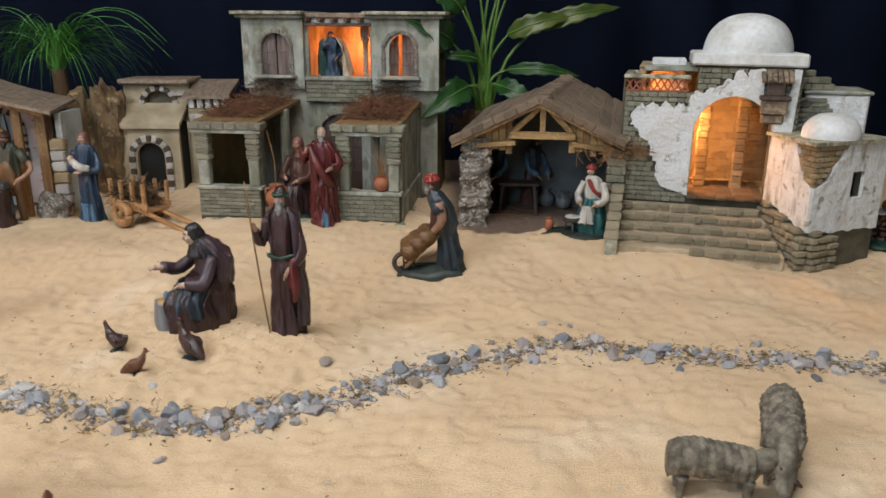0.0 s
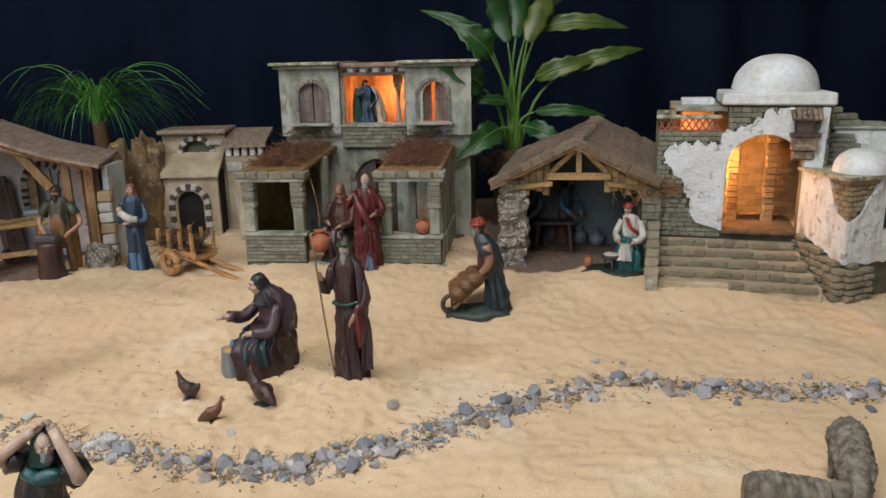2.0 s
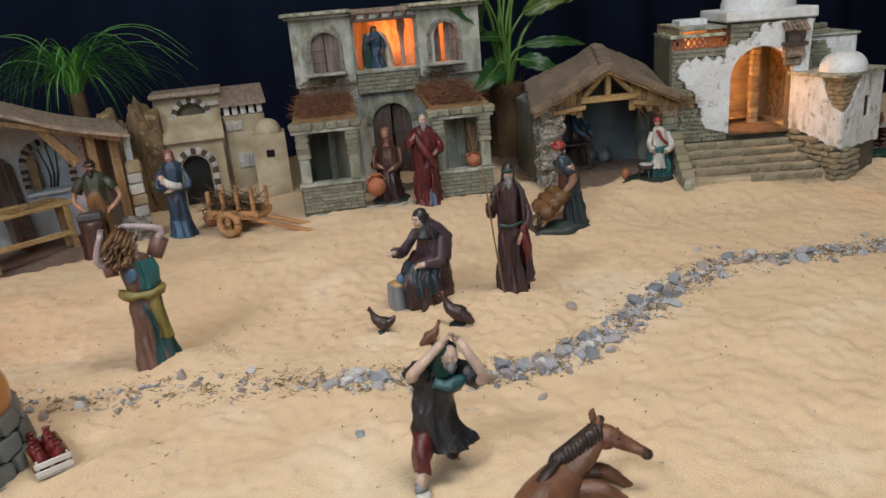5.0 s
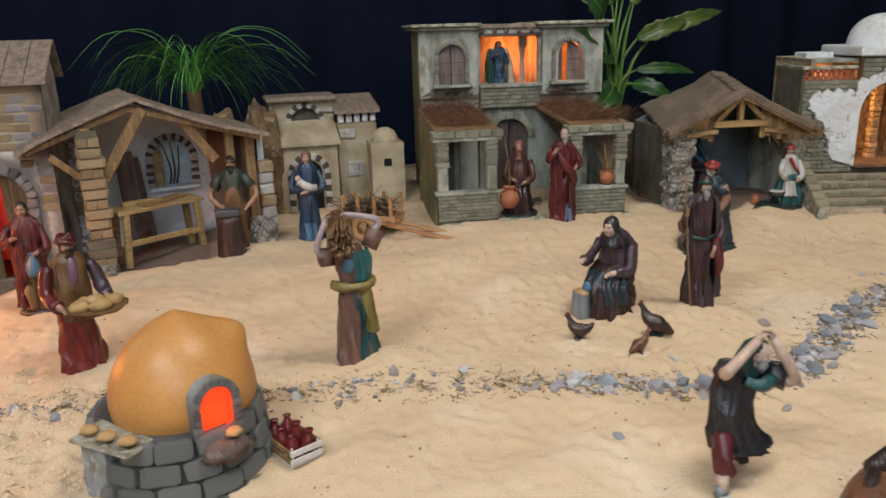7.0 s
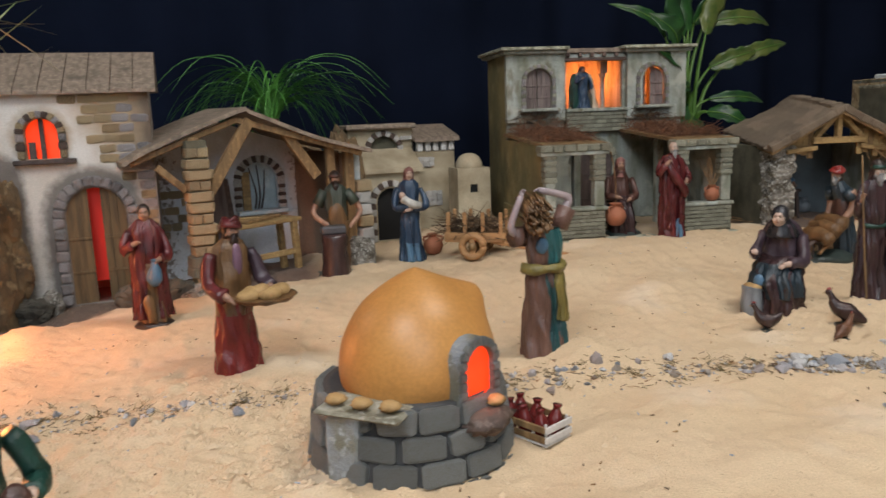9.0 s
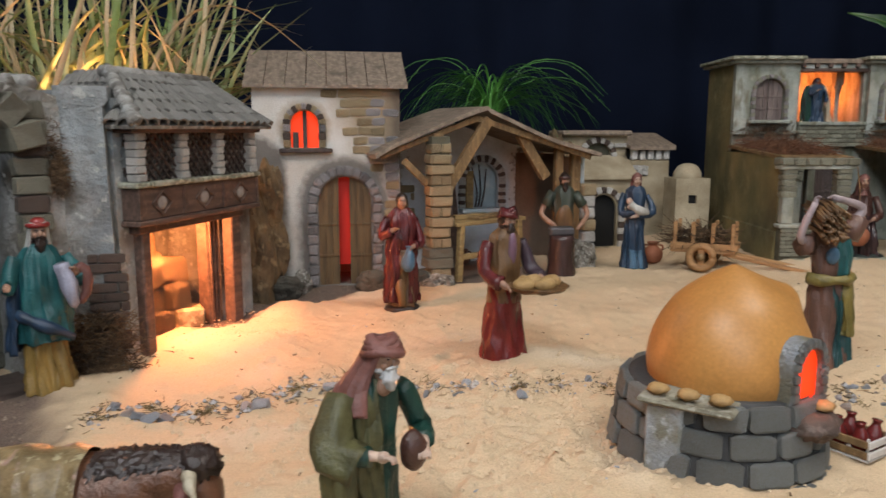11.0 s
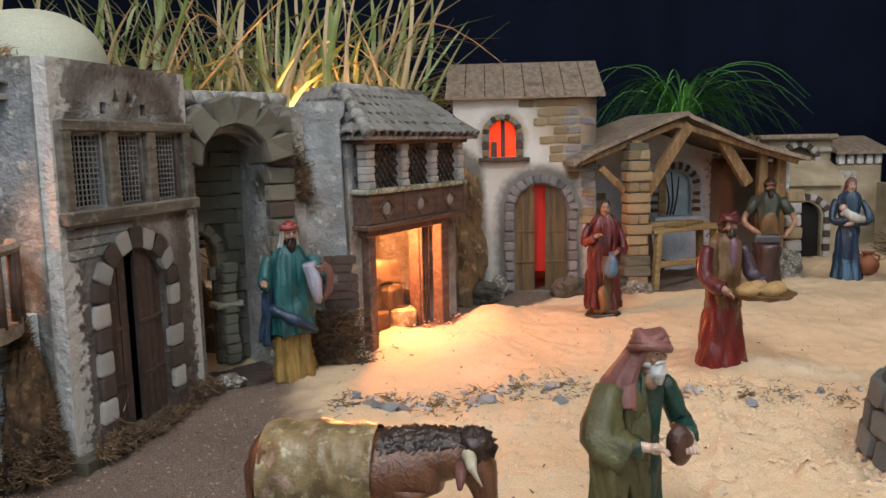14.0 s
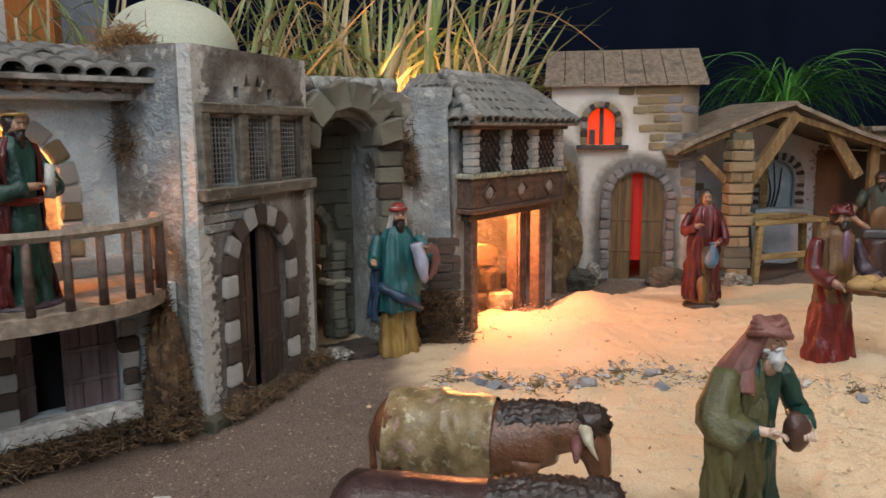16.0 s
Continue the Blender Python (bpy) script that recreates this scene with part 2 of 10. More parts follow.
def roughen(mat, scale, depth):
    """Coarser relief under the fine grain: lumps of plaster or chisel marks."""
    n, l = mat.node_tree.nodes, mat.node_tree.links
    normal = n["Principled BSDF"].inputs["Normal"]
    lumps, relief = n.new("ShaderNodeTexNoise"), n.new("ShaderNodeBump")
    lumps.inputs["Scale"].default_value, lumps.inputs["Detail"].default_value = scale, 5
    l.new([x for x in n if x.type == "TEX_COORD"][0].outputs["Object"], lumps.inputs["Vector"])
    l.new(lumps.outputs["Fac"], relief.inputs["Height"])
    relief.inputs["Strength"].default_value, relief.inputs["Distance"].default_value = 1.0, depth
    if normal.links:
        l.new(normal.links[0].from_socket, relief.inputs["Normal"])
    l.new(relief.outputs["Normal"], normal)
    return mat


layer(PLASTER, (0.2, 0.19, 0.13), 60, 0.6, 0.68, 0.7)
layer(PLASTER, (0.13, 0.11, 0.07), 30, 0.62, 0.74, 0.7, (1, 1, 0.3))
roughen(PLASTER, 70, 0.006)
layer(HOUSE_WALL, (0.46, 0.45, 0.38), 26, 0.52, 0.62, 0.55)
layer(HOUSE_WALL, (0.13, 0.11, 0.06), 44, 0.6, 0.7, 0.7, (1, 1, 0.4))
roughen(HOUSE_WALL, 80, 0.003)
layer(HOUSE_OCHRE, (0.3, 0.25, 0.13), 30, 0.55, 0.68, 0.5)
layer(HOUSE_OCHRE, (0.06, 0.055, 0.03), 7, 0.5, 0.66, 0.6)
roughen(HOUSE_OCHRE, 90, 0.003)
layer(TOMB_WALL, (0.085, 0.06, 0.042), 9, 0.5, 0.64, 0.75, (1, 1, 0.8))
layer(TOMB_WALL, (0.3, 0.36, 0.4), 6, 0.5, 0.66, 0.5)
layer(TOMB_WALL, (0.52, 0.51, 0.47), 75, 0.6, 0.66, 0.55)
roughen(TOMB_WALL, 110, 0.005)
layer(BLUE_WALL, (0.16, 0.15, 0.12), 13, 0.56, 0.72, 0.5)
layer(BLUE_WALL, (0.6, 0.62, 0.6), 90, 0.58, 0.64, 0.6)
roughen(BLUE_WALL, 90, 0.004)
layer(COT_WALL, (0.3, 0.25, 0.2), 8, 0.56, 0.7, 0.4)
roughen(COT_WALL, 60, 0.003)
for stone, pale, moss in ((STONE_GREY, (0.47, 0.46, 0.35), (0.1, 0.105, 0.045)), (STONE_TAN, (0.56, 0.46, 0.3), (0.13, 0.1, 0.05)), (STEP_STONE, (0.46, 0.42, 0.32), (0.11, 0.1, 0.055)), (RUIN_STONE, (0.4, 0.39, 0.33), (0.09, 0.085, 0.04)), (STONE_WHITE, (0.7, 0.69, 0.66), (0.2, 0.17, 0.13)), (STONE_BROWN, (0.17, 0.13, 0.11), (0.03, 0.024, 0.02)), (TILE_STONE, (0.34, 0.27, 0.2), (0.07, 0.055, 0.04)), (TILE_GREY, (0.38, 0.38, 0.36), (0.08, 0.072, 0.06))):
    layer(stone, pale, 130, 0.53, 0.62, 0.7)
    layer(stone, moss, 55, 0.58, 0.68, 0.75)
for boards in (WOOD, WOOD_X, WOOD_DARK, WOOD_RED, WOOD_GREY, ROOF_WOOD):
    tone = [x for x in boards.node_tree.nodes if x.type == "MIX"][0].inputs[6].default_value
    layer(boards, tuple(c * 1.55 + 0.01 for c in tone[:3]), 150, 0.56, 0.66, 0.5)
    layer(boards, tuple(c * 0.35 for c in tone[:3]), 35, 0.57, 0.7, 0.7)
layer(MOSS, (0.24, 0.155, 0.085), 160, 0.55, 0.64, 0.8)
layer(MOSS, (0.025, 0.018, 0.012), 110, 0.55, 0.66, 0.8)
layer(ROCK_GREY, (0.5, 0.49, 0.45), 200, 0.56, 0.62, 0.6)


def vary_stones(mat):
    """Each stone takes its own tone between slate, brown and chalk."""
    n, l = mat.node_tree.nodes, mat.node_tree.links
    ramp = n.new("ShaderNodeValToRGB")
    ramp.color_ramp.elements[0].color, ramp.color_ramp.elements[1].color = (0.26, 0.29, 0.33, 1), (0.72, 0.71, 0.69, 1)
    for at, c in ((0.25, (0.38, 0.41, 0.46, 1)), (0.5, (0.5, 0.53, 0.58, 1)), (0.68, (0.46, 0.4, 0.4, 1)), (0.8, (0.33, 0.27, 0.21, 1)), (0.9, (0.58, 0.56, 0.58, 1))):
        ramp.color_ramp.elements.new(at).color = c
    info = n.new("ShaderNodeObjectInfo")
    l.new(info.outputs["Random"], ramp.inputs["Fac"])
    mix = [x for x in n if x.type == "MIX"][0]
    l.new(ramp.outputs["Color"], mix.inputs[6])


vary_stones(PEBBLE)


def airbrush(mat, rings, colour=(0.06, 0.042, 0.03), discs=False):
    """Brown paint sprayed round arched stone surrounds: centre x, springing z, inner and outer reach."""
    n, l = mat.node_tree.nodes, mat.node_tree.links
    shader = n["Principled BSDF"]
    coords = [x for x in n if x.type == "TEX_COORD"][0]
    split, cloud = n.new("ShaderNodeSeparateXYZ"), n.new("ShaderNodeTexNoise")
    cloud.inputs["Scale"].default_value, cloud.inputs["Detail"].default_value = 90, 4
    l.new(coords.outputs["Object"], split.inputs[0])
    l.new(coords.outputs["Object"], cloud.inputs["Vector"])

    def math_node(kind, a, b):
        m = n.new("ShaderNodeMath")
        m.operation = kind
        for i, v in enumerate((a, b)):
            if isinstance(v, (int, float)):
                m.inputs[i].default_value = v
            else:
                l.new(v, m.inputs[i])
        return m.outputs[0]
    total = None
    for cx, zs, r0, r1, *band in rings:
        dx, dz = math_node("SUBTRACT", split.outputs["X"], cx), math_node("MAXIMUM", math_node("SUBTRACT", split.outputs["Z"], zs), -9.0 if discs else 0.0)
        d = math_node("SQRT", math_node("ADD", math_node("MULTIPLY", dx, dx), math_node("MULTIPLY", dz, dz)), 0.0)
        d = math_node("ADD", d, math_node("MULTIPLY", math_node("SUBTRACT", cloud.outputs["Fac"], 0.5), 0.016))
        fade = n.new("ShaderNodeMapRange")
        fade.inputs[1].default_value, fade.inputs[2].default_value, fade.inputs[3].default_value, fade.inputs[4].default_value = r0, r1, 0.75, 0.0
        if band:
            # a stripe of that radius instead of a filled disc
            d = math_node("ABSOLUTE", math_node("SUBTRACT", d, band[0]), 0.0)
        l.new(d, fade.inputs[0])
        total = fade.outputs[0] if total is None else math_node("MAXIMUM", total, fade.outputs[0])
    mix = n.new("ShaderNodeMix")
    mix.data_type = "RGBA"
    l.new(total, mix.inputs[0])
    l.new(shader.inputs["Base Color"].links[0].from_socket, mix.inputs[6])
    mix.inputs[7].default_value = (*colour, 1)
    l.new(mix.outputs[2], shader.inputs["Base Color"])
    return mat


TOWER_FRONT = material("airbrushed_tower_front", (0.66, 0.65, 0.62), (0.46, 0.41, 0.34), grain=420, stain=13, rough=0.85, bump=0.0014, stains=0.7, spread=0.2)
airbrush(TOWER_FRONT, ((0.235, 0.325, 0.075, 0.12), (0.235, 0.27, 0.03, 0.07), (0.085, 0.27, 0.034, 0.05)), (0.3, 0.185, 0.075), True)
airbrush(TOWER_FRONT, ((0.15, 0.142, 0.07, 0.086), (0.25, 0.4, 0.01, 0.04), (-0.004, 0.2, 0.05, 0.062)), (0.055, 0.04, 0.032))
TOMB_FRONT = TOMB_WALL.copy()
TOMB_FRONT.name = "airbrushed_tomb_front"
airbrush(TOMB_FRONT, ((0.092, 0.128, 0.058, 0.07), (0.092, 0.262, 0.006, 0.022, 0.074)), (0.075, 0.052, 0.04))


def edge_coat(mat, edges, colour, amount=0.85):
    """Dry-brushed paint along upright edges: the edge's x, and how far it reaches."""
    n, l = mat.node_tree.nodes, mat.node_tree.links
    base, coords = n["Principled BSDF"].inputs["Base Color"], [x for x in n if x.type == "TEX_COORD"][0]
    split, cloud = n.new("ShaderNodeSeparateXYZ"), n.new("ShaderNodeTexNoise")
    cloud.inputs["Scale"].default_value, cloud.inputs["Detail"].default_value = 120, 8
    l.new(coords.outputs["Object"], split.inputs[0])
    l.new(coords.outputs["Object"], cloud.inputs["Vector"])
    for x, reach in edges:
        away, far, rag, fade, mix = (n.new("ShaderNodeMath"), n.new("ShaderNodeMath"), n.new("ShaderNodeMath"), n.new("ShaderNodeMapRange"), n.new("ShaderNodeMix"))
        away.operation, far.operation, rag.operation = "SUBTRACT", "ABSOLUTE", "MULTIPLY_ADD"
        away.inputs[1].default_value = x
        l.new(split.outputs["X"], away.inputs[0])
        l.new(away.outputs[0], far.inputs[0])
        l.new(cloud.outputs["Fac"], rag.inputs[0])
        rag.inputs[1].default_value = -reach * 2.4
        l.new(far.outputs[0], rag.inputs[2])
        fade.inputs[1].default_value, fade.inputs[2].default_value, fade.inputs[3].default_value, fade.inputs[4].default_value = -reach * 0.5, -reach * 0.25, amount, 0.0
        l.new(rag.outputs[0], fade.inputs[0])
        mix.data_type = "RGBA"
        mix.inputs[7].default_value = (*colour, 1)
        l.new(fade.outputs[0], mix.inputs[0])
        l.new(base.links[0].from_socket, mix.inputs[6])
        l.new(mix.outputs[2], base)


edge_coat(COT_WALL, ((0.02, 0.075), (0.4, 0.06)), (0.13, 0.09, 0.06), 0.8)
edge_coat(TOMB_FRONT, ((0.0, 0.024), (0.192, 0.014)), (0.56, 0.55, 0.52))
RUBBLE = roughen(material("rough_tan_block", (0.44, 0.32, 0.2), (0.2, 0.13, 0.075), grain=260, stain=60, rough=0.9, bump=0.003, stains=0.8, random_amount=0.2), 120, 0.006)
COBBLE = material("lilac_grey_cobble", (0.36, 0.34, 0.35), (0.11, 0.085, 0.07), grain=300, stain=50, rough=0.8, bump=0.002, stains=0.85, random_amount=0.35)
layer(COBBLE, (0.5, 0.49, 0.5), 120, 0.54, 0.64, 0.7)

# ---- mesh kit ----


def catmull(points, steps=6):
    pts = [Vector(p) for p in points]
    out = []
    for i in range(len(pts) - 1):
        p0, p1, p2, p3 = pts[max(i - 1, 0)], pts[i], pts[i + 1], pts[min(i + 2, len(pts) - 1)]
        for k in range(steps):
            t = k / steps
            out.append(0.5 * ((2 * p1) + (p2 - p0) * t + (2 * p0 - 5 * p1 + 4 * p2 - p3) * t * t + (3 * p1 - p0 - 3 * p2 + p3) * t ** 3))
    out.append(pts[-1])
    return out


class Kit:
    """Collects geometry with several materials, and links it as one mesh object."""

    def __init__(self):
        self.v, self.f, self.fm, self.mats, self.smooth = [], [], [], [], []

    def slot(self, mat):
        if mat not in self.mats:
            self.mats.append(mat)
        return self.mats.index(mat)

    def add(self, verts, faces, mat, smooth=False, m=None):
        k, s = len(self.v), self.slot(mat)
        self.v += [tuple(m @ Vector(p)) if m else tuple(p) for p in verts]
        for f in faces:
            self.f.append([k + i for i in f])
            self.fm.append(s)
            self.smooth.append(smooth)
        return self

    def box(self, x0, x1, y0, y1, z0, z1, mat, b=0.0012, m=None, wob=0.0):
        """A box with chamfered edges."""
        bm = bmesh.new()
        bmesh.ops.create_cube(bm, size=1)
        for v in bm.verts:
            v.co = Vector((x0 + (v.co.x + 0.5) * (x1 - x0), y0 + (v.co.y + 0.5) * (y1 - y0), z0 + (v.co.z + 0.5) * (z1 - z0)))
            if wob:
                v.co += Vector((rng.uniform(-wob, wob), rng.uniform(-wob, wob), rng.uniform(-wob, wob)))
        b = min(b, 0.3 * min(abs(x1 - x0), abs(y1 - y0), abs(z1 - z0)))
        if b > 0:
            bmesh.ops.bevel(bm, geom=bm.edges[:], offset=b, segments=1, affect="EDGES", profile=0.5)
        bm.verts.index_update()
        self.add([v.co.copy() for v in bm.verts], [[v.index for v in f.verts] for f in bm.faces], mat, False, m)
        bm.free()
        return self

    def beam(self, a, b, w, h, mat, up=(0, 0, 1), bev=0.001, wob=0.0):
        """A square timber from a to b."""
        a, b = Vector(a), Vector(b)
        x = (b - a).normalized()
        y = Vector(up).cross(x)
        if y.length < 1e-4:
            y = Vector((0, 1, 0)).cross(x)
        y.normalize()
        z = x.cross(y)
        m = Matrix((x, y, z)).transposed().to_4x4()
        m.translation = a
        return self.box(0, (b - a).length, -w / 2, w / 2, -h / 2, h / 2, mat, bev, m, wob)

    def panel(self, outer, holes, y0, y1, mat, m=None, side=None):
        """A wall seen from -y: an outline in x and z, with openings through it."""
        bm = bmesh.new()
        loops, edges = [], []
        for pts in [outer] + list(holes):
            vs = [bm.verts.new((p[0], 0, p[1])) for p in pts]
            loops.append(vs)
            edges += [bm.edges.new((vs[i], vs[(i + 1) % len(vs)])) for i in range(len(vs))]
        bm.verts.index_update()
        bmesh.ops.triangle_fill(bm, edges=edges, use_beauty=True, normal=(0, -1, 0))
        bm.verts.index_update()
        co = [v.co.copy() for v in bm.verts]
        tris = []
        for f in bm.faces:
            ids = [v.index for v in f.verts]
            tris.append(ids if f.normal.y < 0 else ids[::-1])
        n = len(co)
        verts = [(c.x, y0, c.z) for c in co] + [(c.x, y1, c.z) for c in co]
        self.add(verts, tris + [[i + n for i in reversed(t)] for t in tris], mat, False, m)
        sides = []
        for j, vs in enumerate(loops):
            ids = [v.index for v in vs]
            area = sum(co[ids[i]].x * co[ids[(i + 1) % len(ids)]].z - co[ids[(i + 1) % len(ids)]].x * co[ids[i]].z for i in range(len(ids)))
            if (area < 0) != (j > 0):
                ids = ids[::-1]
            for i in range(len(ids)):
                a, b = ids[i], ids[(i + 1) % len(ids)]
                sides.append([b, a, a + n, b + n])
        bm.free()
        self.add(verts, sides, side or mat, False, m)
        return self

    def rings(self, rings, mat, smooth=True, cap0=True, cap1=True, m=None, closed=True):
        """Skins a list of rings of equal length."""
        k = len(rings[0])
        verts = [p for r in rings for p in r]
        faces = []
        for i in range(len(rings) - 1):
            for j in range(k if closed else k - 1):
                a, b = i * k + j, i * k + (j + 1) % k
                faces.append([a, b, b + k, a + k])
        if closed and cap0:
            faces.append(list(range(k))[::-1])
        if closed and cap1:
            faces.append([(len(rings) - 1) * k + j for j in range(k)])
        return self.add(verts, faces, mat, smooth, m)

    def tube(self, path, radii, mat, seg=10, smooth=True, steps=4, flat=1.0, folds=0, amp=0.0, m=None, up=(0.03, 0.05, 1)):
        pts = catmull(path, steps) if steps > 1 else [Vector(p) for p in path]
        n = len(pts)
        xs = np.linspace(0, 1, len(radii))
        rings, side = [], None
        for i, p in enumerate(pts):
            d = (pts[min(i + 1, n - 1)] - pts[max(i - 1, 0)]).normalized()
            if side is None:
                ref = Vector(up)
                if abs(d.dot(ref.normalized())) > 0.9:
                    ref = Vector((1, 0.1, 0))
                side = d.cross(ref).normalized()
            else:
                side = (side - d * side.dot(d)).normalized()
            other = d.cross(side)
            r = float(np.interp(i / (n - 1), xs, radii))
            ring = []
            for j in range(seg):
                a = 2 * math.pi * j / seg
                q = r * (1 + amp * math.sin(folds * a + 3 * i / n))
                ring.append(p + side * (math.cos(a) * q) + other * (math.sin(a) * q * flat))
            rings.append(ring)
        return self.rings(rings, mat, smooth, m=m)

    def ball(self, c, r, mat, seg=14, rows=9, m=None, lump=0.0, z_from=-1.0, z_to=1.0, scale=9.0):
        r = (r, r, r) if isinstance(r, (int, float)) else r
        rings = []
        for i in range(rows + 1):
            t0, t1 = math.asin(max(-1, z_from)), math.asin(min(1, z_to))
            a = t0 + (t1 - t0) * i / rows
            ring = []
            for j in range(seg):
                b = 2 * math.pi * j / seg
                d = Vector((math.cos(a) * math.cos(b), math.cos(a) * math.sin(b), math.sin(a)))
                k = 1 + lump * noise.noise(Vector(c) * 90 + d * scale * 0.25)
                ring.append((c[0] + r[0] * d.x * k, c[1] + r[1] * d.y * k, c[2] + r[2] * d.z * k))
            rings.append(ring)
        return self.rings(rings, mat, True, m=m)

    def lathe(self, profile, mat, c=(0, 0, 0), seg=18, steps=4, m=None, smooth=True):
        pts = catmull([(r, 0, z) for r, z in profile], steps) if steps > 1 else [Vector((r, 0, z)) for r, z in profile]
        rings = [[(c[0] + p.x * math.cos(2 * math.pi * j / seg), c[1] + p.x * math.sin(2 * math.pi * j / seg), c[2] + p.z) for j in range(seg)] for p in pts]
        return self.rings(rings, mat, smooth, m=m)

    def done(self, name, parent=None, label="", m=None):
        me = bpy.data.meshes.new(name)
        me.from_pydata(self.v, [], self.f)
        for mat in self.mats:
            me.materials.append(mat)
        me.polygons.foreach_set("material_index", self.fm)
        me.polygons.foreach_set("use_smooth", self.smooth)
        me.update()
        bm = bmesh.new()
        bm.from_mesh(me)
        bmesh.ops.remove_doubles(bm, verts=bm.verts, dist=1e-6)
        bmesh.ops.recalc_face_normals(bm, faces=bm.faces)
        bm.to_mesh(me)
        bm.free()
        ob = new(name, me)
        if parent:
            ob.parent = parent
        if m is not None:
            ob.matrix_basis = m
        if label:
            tagged(ob, label)
        return ob


def thing(name, m, label, category, group="", kind=""):
    ob = new(name)
    ob.empty_display_size = 0.02
    ob.matrix_basis = m
    return tagged(ob, label, category, group, kind)


def arch(cx, w, z0, zs, n=10, rise=1.0):
    """The outline of an opening with a round head."""
    r = w / 2
    return [(cx - r, z0), (cx + r, z0)] + [(cx + r * math.cos(math.pi * i / n), zs + rise * r * math.sin(math.pi * i / n)) for i in range(n + 1)]


def rect(x0, x1, z0, z1):
    return [(x0, z0), (x1, z0), (x1, z1), (x0, z1)]


# one rough block of unit size, in a few shapes, shared by all bricks
def unit_blocks(prefix, mat, count, rough=0.06, b=0.12):
    out = []
    for i in range(count):
        k = Kit()
        k.box(-0.5, 0.5, -0.5, 0.5, -0.5, 0.5, mat, b, wob=rough)
        me = bpy.data.meshes.new(prefix)
        me.from_pydata(k.v, [], k.f)
        me.materials.append(mat)
        me.update()
        out.append(me)
    return out


BLOCKS = {name: unit_blocks("brick", mat, 5) for name, mat in (("grey", STONE_GREY), ("tan", STONE_TAN), ("white", STONE_WHITE), ("brown", STONE_BROWN), ("oven", OVEN_STONE), ("tile", TILE_STONE), ("step", STEP_STONE))}
BLOCKS["step"] = unit_blocks("brick", STEP_STONE, 6, 0.08, 0.16)
BLOCKS["ruin"] = unit_blocks("brick", RUIN_STONE, 5, 0.1, 0.07)
BLOCKS["tread"] = unit_blocks("brick", SANDY_TOP_LIT, 5, 0.06, 0.14)
BLOCKS["cobble"] = unit_blocks("brick", COBBLE, 6, 0.1, 0.17)
BLOCKS["rubble"] = unit_blocks("brick", RUBBLE, 6, 0.11, 0.13)


def brick(parent, kind, x, y, z, sx, sy, sz, rot=0.0, m=None, name="brick"):
    """One block as a part: centre, size, and turn in the wall's plane (degrees)."""
    ob = new(name, rng.choice(BLOCKS[kind]))
    ob.parent = parent
    base = m or Matrix()
    ob.matrix_basis = base @ Matrix.Translation((x, y, z)) @ Matrix.Rotation(radians(rot), 4, "Y") @ Matrix.Diagonal((sx, sy, sz, 1))
    return ob


def courses(parent, kind, x0, x1, z0, z1, y, depth, length, height, m=None, keep=None, gap=0.0012, jitter=0.12):
    """Bricks laid in courses on a wall's face at y, standing proud by half their depth."""
    rows = max(1, round((z1 - z0) / height))
    h = (z1 - z0) / rows
    for r in range(rows):
        x = x0 - (length * 0.5 if r % 2 else 0)
        while x < x1 - 1e-6:
            w = length * rng.uniform(1 - jitter * 2, 1 + jitter * 2)
            a, b = max(x, x0), min(x + w, x1)
            if b - a > length * 0.22:
                cx, cz = (a + b) / 2, z0 + (r + 0.5) * h
                if keep is None or keep(cx, cz):
                    brick(parent, kind, cx, y + rng.uniform(-0.1, 0.1) * depth, cz, b - a - gap, depth, h - gap, rng.uniform(-1.5, 1.5), m)
            x += w


def voussoirs(parent, kinds, cx, w, z0, zs, y, depth, size, count, jambs=0, m=None, long=1.0):
    """Stones round an arched opening, and up its jambs."""
    r = w / 2 + size * 0.5
    for i in range(count):
        a = math.pi * (i + 0.5) / count
        brick(parent, kinds[i % len(kinds)], cx + r * math.cos(a), y, zs + r * math.sin(a), size * long, depth, math.pi * r / count * 0.93, -math.degrees(a), m, "arch_stone")
    for j in range(jambs):
        h = (zs - z0) / jambs
        for s in (-1, 1):
            brick(parent, kinds[j % len(kinds)], cx + s * r, y, z0 + (j + 0.5) * h, size * long * rng.uniform(0.85, 1.15), depth, h * 0.93, 0, m, "jamb_stone")


